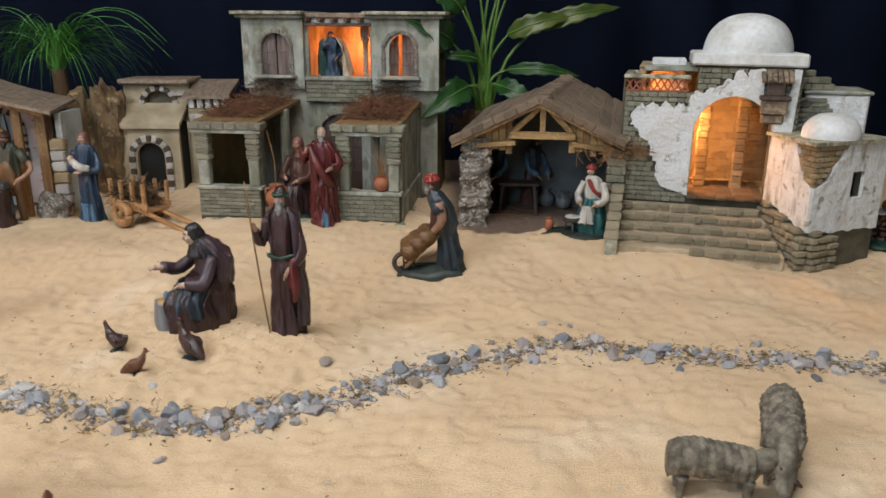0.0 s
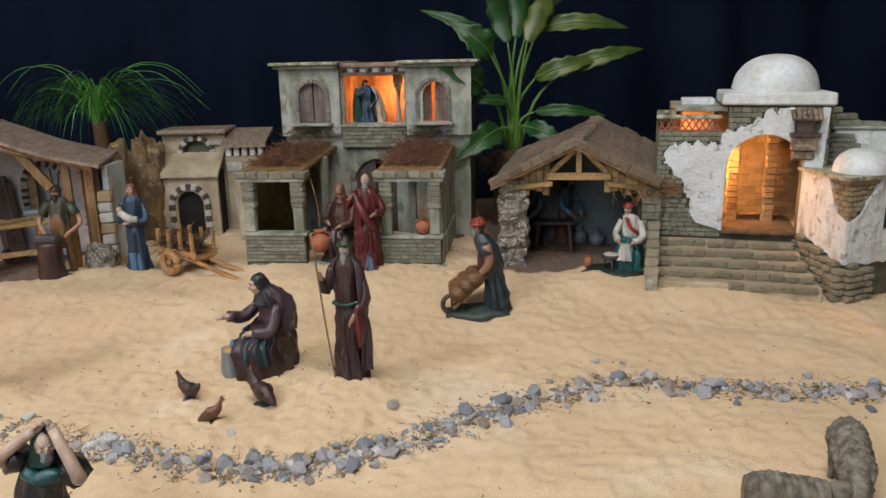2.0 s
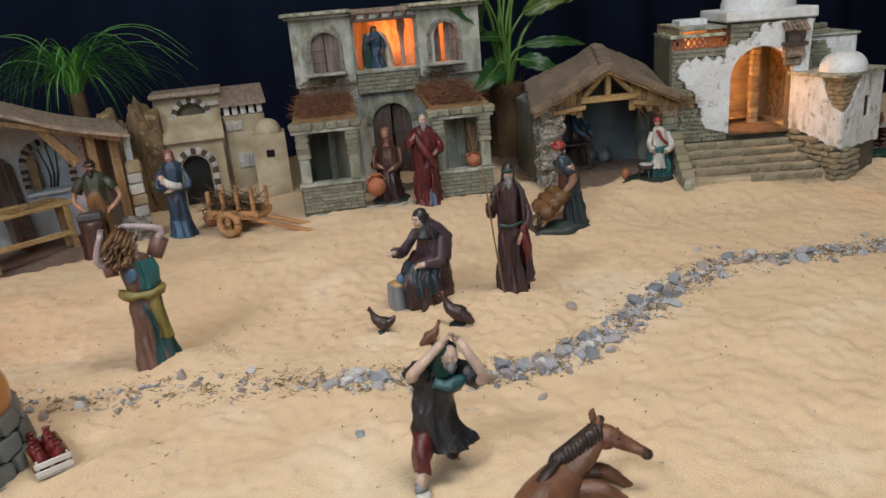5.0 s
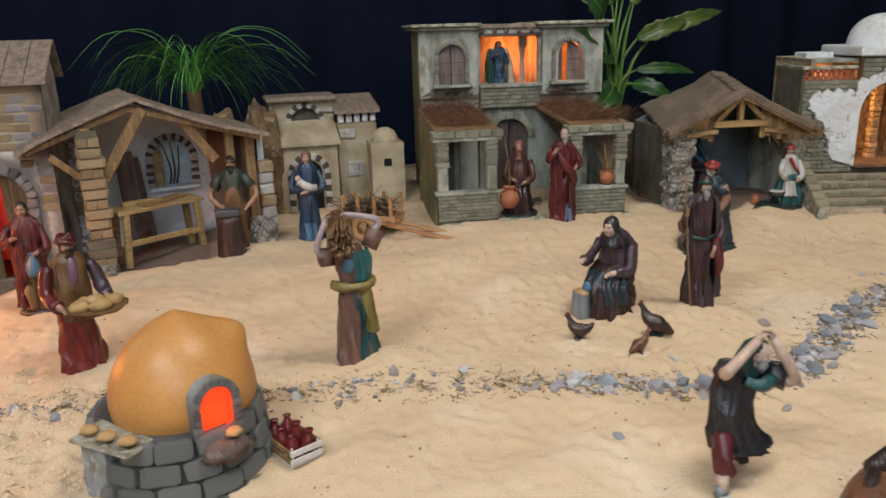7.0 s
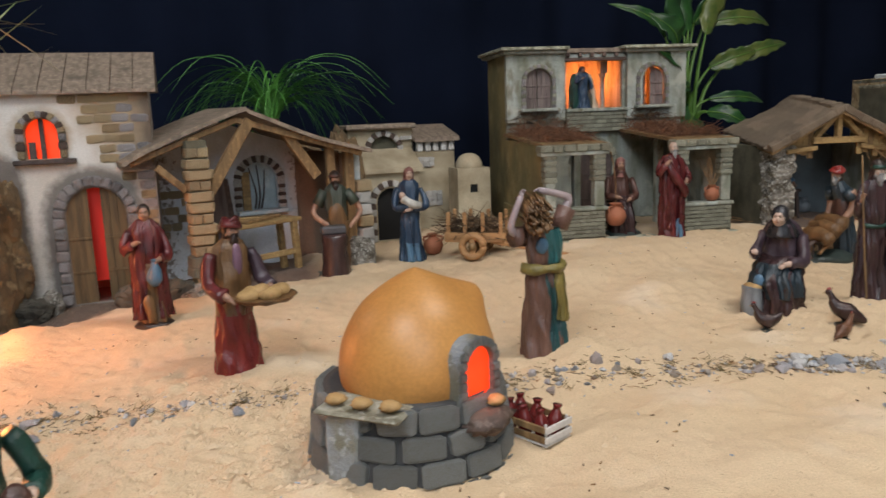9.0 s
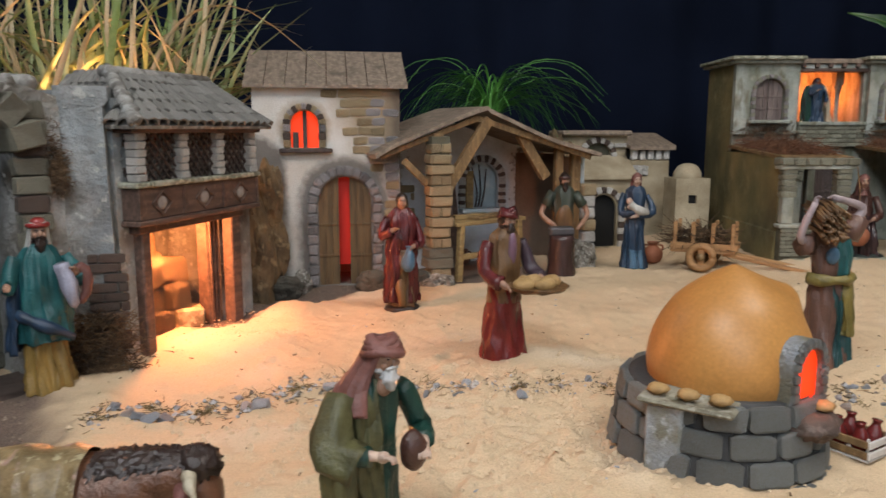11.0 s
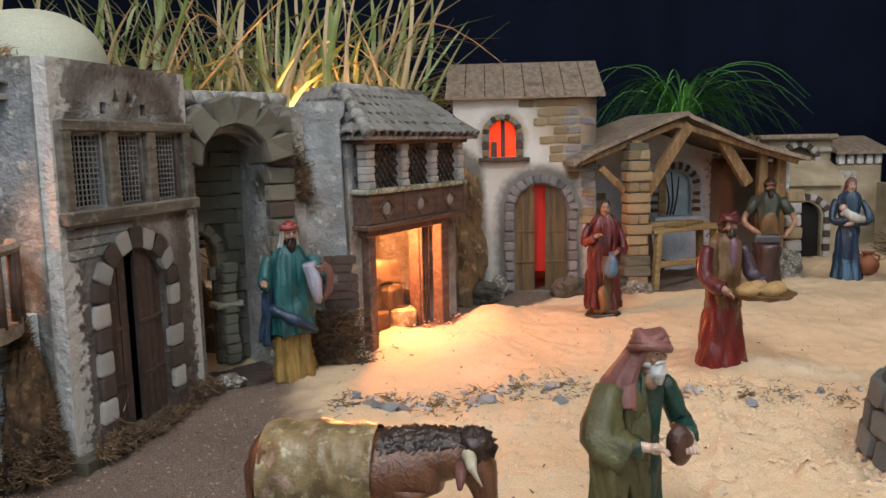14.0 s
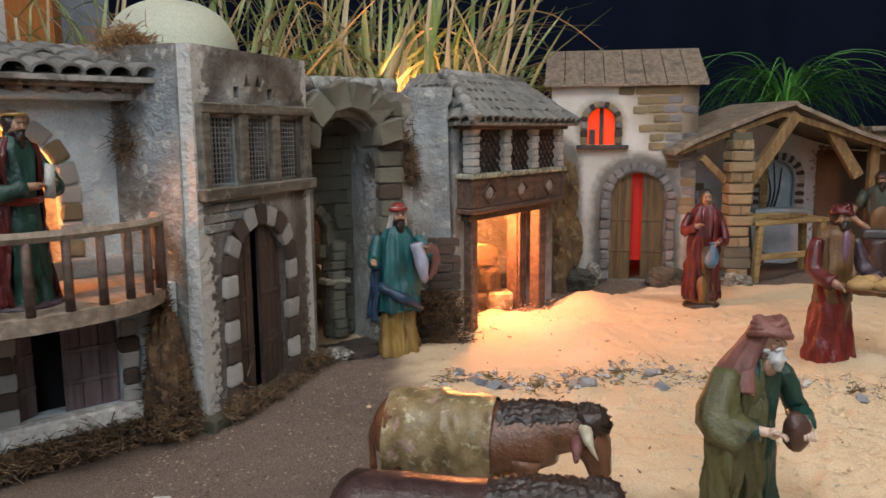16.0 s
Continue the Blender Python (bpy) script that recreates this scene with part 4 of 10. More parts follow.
def build_stall():
    s = thing("open_stall", pose(0.012, 1.392, 0.03, 0, 0, -9), "open model stall with a stone-tiled gable roof on rough piers", "model stall")
    A, E, W, D = 0.232, 0.163, 0.292, 0.2
    cx = 0.145
    k, rows = Kit(), []
    for i in range(41):
        z = -0.02 + 0.185 * i / 40
        ring = []
        for j in range(44):
            a = 2 * math.pi * j / 44
            sx, sy = math.copysign(abs(math.cos(a)) ** 0.5, math.cos(a)), math.copysign(abs(math.sin(a)) ** 0.5, math.sin(a))
            q = 1 + 0.34 * noise.noise(Vector((sx * 1.6, sy * 1.6, z * 60))) + 0.2 * noise.noise(Vector((sx * 4, sy * 4, z * 160))) + (0.15 if i < 6 else 0)
            ring.append((0.027 + 0.027 * sx * q, 0.02 + 0.024 * sy * q, z))
        rows.append(ring)
    k.rings(rows, ROCK_GREY, False)
    k.done("rock_pier", s, "rough grey rock pier")
    k = Kit().box(0.266, 0.296, 0.002, 0.034, -0.02, 0.15, STONE_DARK, 0.001)
    k.done("brick_pier", s)
    courses(s, "grey", 0.264, 0.298, 0.0, 0.15, 0.0, 0.008, 0.017, 0.0145)
    for x, nm in ((0.0, "side_wall"), (W - 0.012, "side_wall")):
        k = Kit().box(x, x + 0.012, 0.035, D, -0.02, 0.165, STONE_DARK if x == 0 else HOUSE_WALL, 0.001)
        k.done(nm, s)
    k = Kit().panel([(0.0, -0.02), (W, -0.02), (W, E), (cx, A), (0, E)], [], D - 0.012, D, STALL_WALL)
    k.done("back_wall", s, "blue-grey plastered back wall")
    # gable boards and truss
    for x in np.arange(0.02, 0.285, 0.0125):
        top = E + (A - E) * (1 - abs(x + 0.006 - cx) / 0.147) - 0.006
        if 0.095 < x < 0.193:
            continue
        k = Kit().box(x, x + 0.0118, 0.004, 0.01, 0.148 - rng.uniform(0, 0.014), top, WOOD_X if rng.random() < 0.4 else WOOD, 0.0008)
        k.done("gable_board", s)
    for a, b, w, hgt in (((0.088, 0.0, 0.172), (0.206, 0.0, 0.172), 0.012, 0.013), ((0.147, 0.002, 0.172), (0.147, 0.002, 0.226), 0.01, 0.013),
                         ((0.095, 0.001, 0.178), (0.144, 0.001, 0.226), 0.01, 0.01), ((0.199, 0.001, 0.178), (0.15, 0.001, 0.226), 0.01, 0.01),
                         ((0.03, 0.0, 0.152), (0.1, 0.0, 0.158), 0.008, 0.009), ((0.2, 0.0, 0.158), (0.28, 0.0, 0.148), 0.008, 0.009)):
        k = Kit().beam(a, b, w, hgt, WOOD_X, wob=0.0006)
        k.done("truss_timber", s, "ochre timber")
    # roof slopes of overlapping stone tiles; the ridge climbs and drifts sideways towards the back
    front, back = Vector((0.139, -0.022, 0.23)), Vector((0.196, D + 0.012, 0.256))
    for side, ef, eb in ((-1, Vector((-0.014, -0.022, 0.155)), Vector((0.03, D + 0.012, 0.185))), (1, Vector((0.29, -0.022, 0.158)), Vector((0.312, D + 0.012, 0.2)))):
        low = Vector((0, 0, -0.006))
        corners = [front, ef, eb, back]
        k = Kit().add([tuple(p) for p in corners] + [tuple(p + low) for p in corners], [(0, 1, 2, 3), (7, 6, 5, 4), (0, 4, 5, 1), (1, 5, 6, 2), (2, 6, 7, 3), (3, 7, 4, 0)], WOOD)
        k.done("roof_slope", s)

        def on_slope(u, v):
            """A place on the slope: u from ridge to eave, v from front to back."""
            return front.lerp(back, v).lerp(ef.lerp(eb, v), u)

        def lay(u, v, along, deep, thick, tilt, lift, name):
            p, x = on_slope(u, v), (on_slope(u + 0.01, v) - on_slope(u - 0.01, v)).normalized()
            y = (on_slope(u, v + 0.01) - on_slope(u, v - 0.01)).normalized()
            z = x.cross(y).normalized()
            if z.z < 0:
                z = -z
            y = z.cross(x)
            turn = Matrix((x, y, z)).transposed().to_4x4()
            turn.translation = p + z * lift
            ob = new(name, rng.choice(BLOCKS["tile"]))
            ob.parent = s
            ob.matrix_basis = turn @ Matrix.Rotation(radians(tilt), 4, "Y") @ Matrix.Rotation(radians(rng.uniform(-7, 7)), 4, "Z") @ Matrix.Diagonal((along, deep, thick, 1))
        length = (ef - front).length
        for c in range(6):
            v = 0.02
            while v < 0.99:
                w = rng.uniform(0.1, 0.19)
                lay((c + 0.5) / 6, v + w / 2, length / 6 * 1.22, w * 0.235, 0.0075, 5 + rng.uniform(-3, 3), 0.004, "roof_tile")
                v += w
        for i in range(8):
            lay((i + 0.5) / 8, 0.03, length / 8 * 1.08, 0.021, 0.015, rng.uniform(-4, 4), 0.006, "verge_stone")
    for i in range(8):
        p = front.lerp(back, (i + 0.5) / 8)
        brick(s, "tile", p.x, p.y, p.z + 0.006, 0.026, 0.026, 0.011, rng.uniform(-6, 6), None, "ridge_stone")
    strands(160, (0.06, 0.02, 0.01), 0.03, 0.0006, STRAW, "hanging_straw", s, m=pose(0.29, 0.0, 0.145), flat=1.0)
    strands(120, (0.08, 0.06, 0.004), 0.03, 0.0006, STRAW, "hanging_straw", s, m=pose(0.05, 0.12, 0.003), flat=0.1)
    return s


build_stall()

# ---- white domed gatehouse with stairs ----


def build_gatehouse():
    g = thing("domed_gatehouse", pose(0.3, 1.362, 0.02, 0, 0, -18), "white plastered model gatehouse with dome and stairs, lit orange inside", "model gatehouse")
    # local x along the front, y inwards
    fl = 0.082
    k = Kit()
    outer = [(0.0, -0.02), (0.284, -0.02), (0.284, 0.308), (0.118, 0.308), (0.118, 0.262), (0.0, 0.262)]
    k.panel(outer, [arch(0.182, 0.125, fl, 0.195, 12)], 0.0, 0.02, STONE_DARK)
    k.done("front_wall", g)
    # plaster skin with a ragged edge
    skin = [(0.072, 0.098), (0.1185, 0.084), (0.1185, 0.195)]
    skin += [(0.182 - 0.0635 * math.cos(math.pi * i / 12), 0.195 + 0.0635 * math.sin(math.pi * i / 12)) for i in range(1, 12)]
    skin += [(0.2455, 0.195), (0.2455, 0.1), (0.272, 0.1), (0.28, 0.304), (0.268, 0.304), (0.264, 0.25), (0.256, 0.224), (0.236, 0.228), (0.226, 0.25), (0.224, 0.304), (0.2, 0.303), (0.197, 0.29), (0.189, 0.304), (0.18, 0.3), (0.176, 0.284), (0.166, 0.288), (0.16, 0.276),
             (0.14, 0.272), (0.132, 0.262), (0.12, 0.266), (0.112, 0.26), (0.106, 0.238), (0.09, 0.246), (0.084, 0.232), (0.07, 0.248), (0.06, 0.236), (0.05, 0.246), (0.036, 0.236), (0.028, 0.242), (0.014, 0.226), (0.012, 0.206), (0.026, 0.198), (0.03, 0.186), (0.045, 0.178), (0.05, 0.152), (0.062, 0.138), (0.06, 0.118)]
    ragged = skin[:18]
    for i in range(18, len(skin)):
        (xa, za), (xb, zb) = skin[i - 1], skin[i]
        for t in (0.2, 0.4, 0.6, 0.8, 1.0):
            q = 0.0 if t == 1.0 else 0.0022
            ragged.append((xa + (xb - xa) * t + rng.uniform(-q, q), za + (zb - za) * t + rng.uniform(-q, q)))
    skin = ragged
    k = Kit().panel(skin, [], -0.009, 0.0, PLASTER)
    k.done("plaster", g, "ragged white plaster")

    def bare(x, z):
        inside = False
        for i in range(len(skin)):
            (xa, za), (xb, zb) = skin[i], skin[i - 1]
            if (za > z) != (zb > z) and x < (xb - xa) * (z - za) / (zb - za) + xa:
                inside = not inside
        d = math.hypot(x - 0.182, max(0, z - 0.195)) if z > 0.195 else abs(x - 0.182)
        return not inside and d > 0.066
    courses(g, "grey", 0.0, 0.117, 0.07, 0.262, -0.002, 0.007, 0.0145, 0.0086, keep=bare)
    courses(g, "grey", 0.119, 0.282, 0.25, 0.305, -0.002, 0.007, 0.0145, 0.0086, keep=bare)
    courses(g, "grey", 0.272, 0.283, 0.1, 0.25, -0.002, 0.007, 0.013, 0.0086, keep=bare)
    # corbelled bay beside the arch
    bay = Kit().box(0.228, 0.256, -0.022, -0.004, 0.262, 0.284, WOOD_DARK, 0.001).done("bay_window", g, "small brown tiled bay")
    Kit().box(0.222, 0.262, -0.02, -0.003, 0.232, 0.255, TILE_STONE, 0.001).done("apron", bay)
    Kit().box(0.218, 0.266, -0.026, -0.003, 0.255, 0.262, WOOD_DARK, 0.001).done("sill", bay)
    Kit().box(0.224, 0.26, -0.014, -0.003, 0.215, 0.232, TILE_STONE, 0.003).done("corbel", bay)
    for i in range(6):
        Kit().beam((0.221 + i * 0.0085, -0.03, 0.285), (0.221 + i * 0.0085, -0.003, 0.302), 0.007, 0.005, TILE_STONE).done("roof_tile", bay)
    # plate and dome
    k = Kit().box(0.106, 0.288, -0.012, 0.17, 0.308, 0.328, WHITE_DOME, 0.003, wob=0.0012)
    k.done("dome_plate", g)
    k = Kit().lathe([(0.075, 0.326), (0.073, 0.342), (0.066, 0.362), (0.05, 0.38), (0.027, 0.391), (0.001, 0.394)], WHITE_DOME, (0.2, 0.08, 0), 40, 4)
    k.done("dome", g)
    # terrace on the left with a pierced parapet
    k = Kit().box(0.0, 0.105, 0.02, 0.13, 0.225, 0.235, HOUSE_WALL, 0.001)
    k.done("terrace_floor", g)
    for a, b, c, d in ((0.0, 0.105, 0.0, 0.008), (0.0, 0.008, 0.008, 0.13), (0.008, 0.105, 0.122, 0.13)):
        k = Kit().box(a - 0.004, b + 0.003, c - 0.004, d + 0.004, 0.284, 0.291, STONE_GREY, 0.0015)
        k.done("coping", g)
        k = Kit()
        along_x = (b - a) > (d - c)
        n = 9
        for i in range(n):
            u0, u1 = (a + (b - a) * i / n, a + (b - a) * (i + 1) / n) if along_x else (c + (d - c) * i / n, c + (d - c) * (i + 1) / n)
            for (p, z0), (q, z1) in (((u0, 0.264), (u1, 0.284)), ((u0, 0.284), (u1, 0.264))):
                if along_x:
                    k.beam((p, (c + d) / 2, z0), (q, (c + d) / 2, z1), 0.005, 0.0026, TERRACOTTA, bev=0)
                else:
                    k.beam(((a + b) / 2, p, z0), ((a + b) / 2, q, z1), 0.005, 0.0026, TERRACOTTA, bev=0)
        if along_x:
            k.box(a, b, (c + d) / 2 - 0.002, (c + d) / 2 + 0.002, 0.262, 0.265, TERRACOTTA, 0.0005)
        k.done("lattice", g, "terracotta lattice")
    k = Kit().box(-0.004, 0.0, 0.0, 0.13, -0.02, 0.284, STONE_DARK, 0.001)
    k.done("side_wall", g)
    k = Kit().box(0.04, 0.1, 0.09, 0.15, 0.235, 0.315, PLASTER, 0.002)
    k.done("stair_head", g)
    # interior: paved hall, pillars, back wall
    k = Kit().box(0.02, 0.284, 0.02, 0.2, fl - 0.02, fl, STONE_TAN, 0.001)
    k.done("hall_floor", g)
    for i in range(8):
        for j in range(8):
            brick(g, "rubble", 0.126 + i * 0.0165, -0.008 + j * 0.022, fl + 0.0005, 0.0152, 0.0206, 0.004, 0, None, "paver")
    k = Kit().box(0.02, 0.284, 0.19, 0.2, fl, 0.305, STONE_TAN, 0.001)
    k.box(0.02, 0.03, 0.02, 0.19, fl, 0.305, STONE_TAN, 0.001).box(0.276, 0.284, 0.02, 0.19, fl, 0.305, STONE_TAN, 0.001)
    k.done("hall_wall", g)
    k = Kit().box(0.02, 0.284, 0.02, 0.2, 0.296, 0.304, HOUSE_WALL, 0.001)
    k.done("hall_ceiling", g)
    courses(g, "tan", 0.03, 0.276, fl, 0.29, 0.189, 0.006, 0.026, 0.013)
    for x in (0.142, 0.208):
        for z in np.arange(fl + 0.006, 0.29, 0.0115):
            brick(g, "tan", x + rng.uniform(-0.001, 0.001), 0.1, z, 0.02, 0.02, 0.0108, 0, None, "pillar_stone")
    # stairs: worn treads that widen downwards, the lowest sunk in the sand
    steps, rise, tread = 5, 0.0122, 0.026
    for i in range(steps):
        z1, y1 = fl - 0.002 - (i + 1) * rise, -0.002 - (i + 1) * tread
        xa, xe = 0.008 - 0.001 * i, 0.24 + i * 0.008
        k = Kit().box(xa, xe, y1 + 0.004, 0.005, -0.03, z1 - 0.0015, SANDY_TOP_LIT, 0.0015)
        k.done("step_core", g)
        x = xa
        while x < xe - 0.006:
            w = min(rng.uniform(0.013, 0.03), xe - x)
            if not (i == 4 and x < 0.11):
                brick(g, "step", x + w / 2, y1 + 0.0055 + rng.uniform(-0.0012, 0.0012), z1 - 0.005 + rng.uniform(-0.0008, 0.0008), w * 0.96, 0.0125, rise * 0.95, rng.uniform(-2.5, 2.5), None, "step_stone")
            x += w
        # treads paler than the risers: sand, and top light painted in
        x = xa
        while x < xe - 0.02:
            w = min(rng.uniform(0.02, 0.04), xe - x)
            brick(g, "tread", x + w / 2, y1 + 0.0185, z1 - 0.0045 + rng.uniform(-0.0006, 0.0004), w * 0.97, 0.0135, 0.0085, rng.uniform(-1, 1), None, "tread_stone")
            x += w
    # slanting cheek beside the stairs
    k = Kit().panel([(-0.145, -0.02), (0.0, -0.02), (0.0, 0.098), (-0.03, 0.098), (-0.145, 0.028)], [], -0.012, 0.008, STONE_GREY, Matrix.Translation((-0.002, 0, 0)) @ Matrix.Rotation(radians(90), 4, "Z"))
    k.done("stair_cheek", g)
    for i in range(6):
        brick(g, "step", 0.0, -0.04 - i * 0.019, 0.092 - i * 0.0117, 0.023, 0.0205, 0.008, 0, Matrix.Translation((0, -0.04 - i * 0.019, 0.092 - i * 0.0117)) @ Matrix.Rotation(radians(31), 4, "X") @ Matrix.Translation((0, 0.04 + i * 0.019, -0.092 + i * 0.0117)), "cheek_stone")
    # annex with a little dome, its corner towards the stairs
    m = Matrix.Translation((0.25, -0.002, 0)) @ Matrix.Rotation(radians(-66), 4, "Z")
    L, R, T = 0.122, 0.15, 0.196

    def wavy(x0, x1, z, depth, count):
        """A broken lower edge for the plaster."""
        return [(x0 + (x1 - x0) * i / count, z(x0 + (x1 - x0) * i / count) + rng.uniform(-depth, depth)) for i in range(count + 1)]
    k = Kit().panel([(0.0, -0.02), (L, -0.02), (L, T), (0, T + 0.004)], [], 0.0, 0.012, STONE_DARK, m)
    k.done("annex_wall", g)
    low = wavy(0.001, L + 0.006, lambda x: 0.088 - 0.028 * x / L, 0.003, 16)
    k = Kit().panel(low + [(L + 0.006, 0.13), (L * 0.86, 0.14), (L * 0.74, 0.162), (L * 0.68, 0.176), (L * 0.62, T), (0.001, T + 0.003)], [], -0.006, 0.0, PLASTER, m)
    k.done("annex_plaster", g, "stained white plaster")
    m2 = m @ Matrix.Translation((L, 0.0, 0)) @ Matrix.Rotation(radians(104), 4, "Z")
    k = Kit().panel(rect(0.012, R, -0.02, T), [rect(0.076, 0.104, 0.108, 0.152)], 0.0, 0.012, STONE_DARK, m2)
    k.done("annex_wall", g)
    low = wavy(-0.004, R, lambda x: 0.06 - 0.1 * x if x < 0.06 else 0.054, 0.003, 12)
    k = Kit().panel(low + [(R, T), (0.062, T), (0.05, 0.176), (0.034, 0.164), (0.026, 0.14), (-0.004, 0.128)], [rect(0.077, 0.103, 0.109, 0.151)], -0.006, 0.0, PLASTER, m2)
    k.done("annex_plaster", g, "stained white plaster")
    # black sheet in place of the shade behind the annex window
    k = Kit().box(0.02, R, 0.016, 0.02, 0.0, T, INSIDE_SHADE, 0, m2)
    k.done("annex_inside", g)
    c = [m @ Vector((-0.004, -0.012, 0)), m @ Vector((L + 0.012, -0.012, 0)), m2 @ Vector((R + 0.006, -0.012, 0)), m2 @ Vector((R + 0.006, 0.12, 0)), m @ Vector((-0.004, 0.1, 0))]
    k = Kit()
    k.add([(p.x, p.y, T) for p in c] + [(p.x, p.y, T + 0.006) for p in c], [[4, 3, 2, 1, 0], [5, 6, 7, 8, 9]] + [[i, (i + 1) % 5, 5 + (i + 1) % 5, 5 + i] for i in range(5)], STONE_GREY)
    k.done("annex_roof", g)
    dc = (c[1] + c[2]) / 2 + Vector((-0.034, 0.03, 0))
    k = Kit().lathe([(0.044, T + 0.004), (0.043, T + 0.018), (0.036, T + 0.032), (0.021, T + 0.042), (0.001, T + 0.045)], WHITE_DOME, (dc.x, dc.y, 0), 32, 4)
    k.done("small_dome", g)
    courses(g, "tan", L * 0.6, L + 0.004, 0.128, T, -0.001, 0.008, 0.0135, 0.0082, m, keep=lambda x, z: x > L * 0.62 + (T - z) * 0.42)
    courses(g, "tan", -0.004, 0.066, 0.128, T, -0.001, 0.008, 0.0135, 0.0082, m2, keep=lambda x, z: x < (z - 0.122) * 0.85)
    # rubble plinth that steps down along the stairs
    courses(g, "step", 0.0, L + 0.01, -0.005, 0.086, -0.006, 0.018, 0.0185, 0.0115, m, keep=lambda x, z: z < 0.088 - (x / L) * 0.03, jitter=0.2)
    courses(g, "step", 0.0, 0.06, -0.005, 0.062, -0.006, 0.018, 0.0185, 0.0115, m2, keep=lambda x, z: z < 0.062 - x * 0.3, jitter=0.2)
    # rear block
    k = Kit().box(0.3, 0.4, 0.05, 0.16, 0.0, 0.262, PLASTER, 0.003, wob=0.002)
    k.box(0.296, 0.404, 0.045, 0.165, 0.262, 0.268, HOUSE_WALL, 0.002)
    k.done("rear_block", g)
    courses(g, "grey", 0.29, 0.38, 0.17, 0.256, 0.048, 0.008, 0.0155, 0.0088, keep=lambda x, z: x < 0.352 - abs(z - 0.215) * 0.5)
    for i in range(8):
        brick(g, "grey", 0.298 + (i % 3) * 0.018 - 0.007 * (i // 3), 0.06, 0.2735 + (i // 3) * 0.011, 0.0175, 0.02, 0.0105, 0, None)
    w = g.matrix_basis
    point_lamp("gatehouse_lamp", w @ Vector((0.085, 0.07, 0.21)), 2.6, (1.0, 0.43, 0.14))
    point_lamp("terrace_lamp", w @ Vector((0.05, 0.06, 0.262)), 0.13, GLOW)
    return g


build_gatehouse()

# ---- tower house ----


TOWER_DOOR = wood("dark_ochre_door_timber", (0.16, 0.095, 0.04), (0.06, 0.036, 0.016), axis=2)


def build_tower():
    t = thing("tower_house", pose(-1.395, 1.5, 0.0), "cream plastered model tower house with stone quoins and red light", "model house")
    W, H, D = 0.245, 0.338, 0.15
    dx, wx = 0.15, 0.085
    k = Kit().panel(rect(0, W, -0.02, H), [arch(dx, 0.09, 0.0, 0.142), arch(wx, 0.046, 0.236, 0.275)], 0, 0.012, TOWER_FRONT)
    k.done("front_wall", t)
    for x in (0, W - 0.01):
        k = Kit().panel([(0.012, -0.02), (D, -0.02), (D, H), (D * 0.75, H + 0.058), (0.012, H)], [], x, x + 0.01, TOWER_WALL, Matrix.Rotation(radians(90), 4, "Z") @ Matrix.Diagonal((1, -1, 1, 1)))
        k.done("side_wall", t)
    k = Kit().box(0.01, W - 0.01, D - 0.01, D, -0.02, H, TOWER_WALL, 0)
    k.done("back_wall", t)
    for i in range(8):
        x0 = -0.012 + i * (W + 0.026) / 8
        x1 = x0 + (W + 0.026) / 8 - 0.0014
        k = Kit()
        za, zb = H - 0.004, H + 0.062
        k.add([(x0, -0.016, za), (x1, -0.016, za), (x1, 0.112, zb), (x0, 0.112, zb), (x0, -0.016, za + 0.006), (x1, -0.016, za + 0.006), (x1, 0.112, zb + 0.006), (x0, 0.112, zb + 0.006)],
              [(0, 3, 2, 1), (4, 5, 6, 7), (0, 1, 5, 4), (1, 2, 6, 5), (2, 3, 7, 6), (3, 0, 4, 7)], ROOF_WOOD)
        k.done("roof_board", t)
    k = Kit().add([(-0.012, 0.112, H + 0.062), (W + 0.014, 0.112, H + 0.062), (W + 0.014, D + 0.01, H), (-0.012, D + 0.01, H), (-0.012, 0.112, H + 0.068), (W + 0.014, 0.112, H + 0.068), (W + 0.014, D + 0.01, H + 0.006), (-0.012, D + 0.01, H + 0.006)],
                  [(0, 3, 2, 1), (4, 5, 6, 7), (0, 1, 5, 4), (1, 2, 6, 5), (2, 3, 7, 6), (3, 0, 4, 7)], ROOF_WOOD)
    k.done("rear_roof", t)
    voussoirs(t, ("cobble",), dx, 0.09, 0.0, 0.142, -0.003, 0.016, 0.02, 12, 8, None, 0.84)
    voussoirs(t, ("tan", "brown", "cobble"), wx, 0.046, 0.236, 0.275, -0.004, 0.012, 0.0125, 11, 3, None, 0.86)
    k = Kit().box(wx - 0.042, wx + 0.046, -0.014, 0.004, 0.228, 0.235, WOOD_DARK, 0.001)
    k.done("window_sill", t)
    k = Kit().box(wx - 0.003, wx + 0.004, 0.004, 0.009, 0.236, 0.298, WOOD_DARK, 0.0005).box(wx - 0.02, wx - 0.01, 0.004, 0.009, 0.236, 0.262, WOOD_DARK, 0.0005)
    k.done("window_bar", t)
    k = Kit().box(wx - 0.03, wx + 0.03, 0.02, 0.023, 0.23, 0.305, RED_GLASS, 0)
    k.done("window_foil", t, "orange-red lit foil")
    shutter(t, dx - 0.045, dx - 0.01, 0.002, 0.0, 0.17, TOWER_DOOR, 0.09, dx, 0.142, 3, 6, name="door_leaf")
    shutter(t, dx + 0.008, dx + 0.045, 0.002, 0.0, 0.17, TOWER_DOOR, 0.09, dx, 0.142, 3, -6, name="door_leaf")
    # inner wall seen through the door gap; emission replaces the red light on it
    k = Kit().box(dx - 0.05, dx + 0.05, 0.03, 0.033, 0.03, 0.2, DARK_RED_GLOW, 0)
    k.done("door_foil", t, "dark red inner wall panel with its red light as glow")
    # quoin stones fading into the plaster
    n = 0
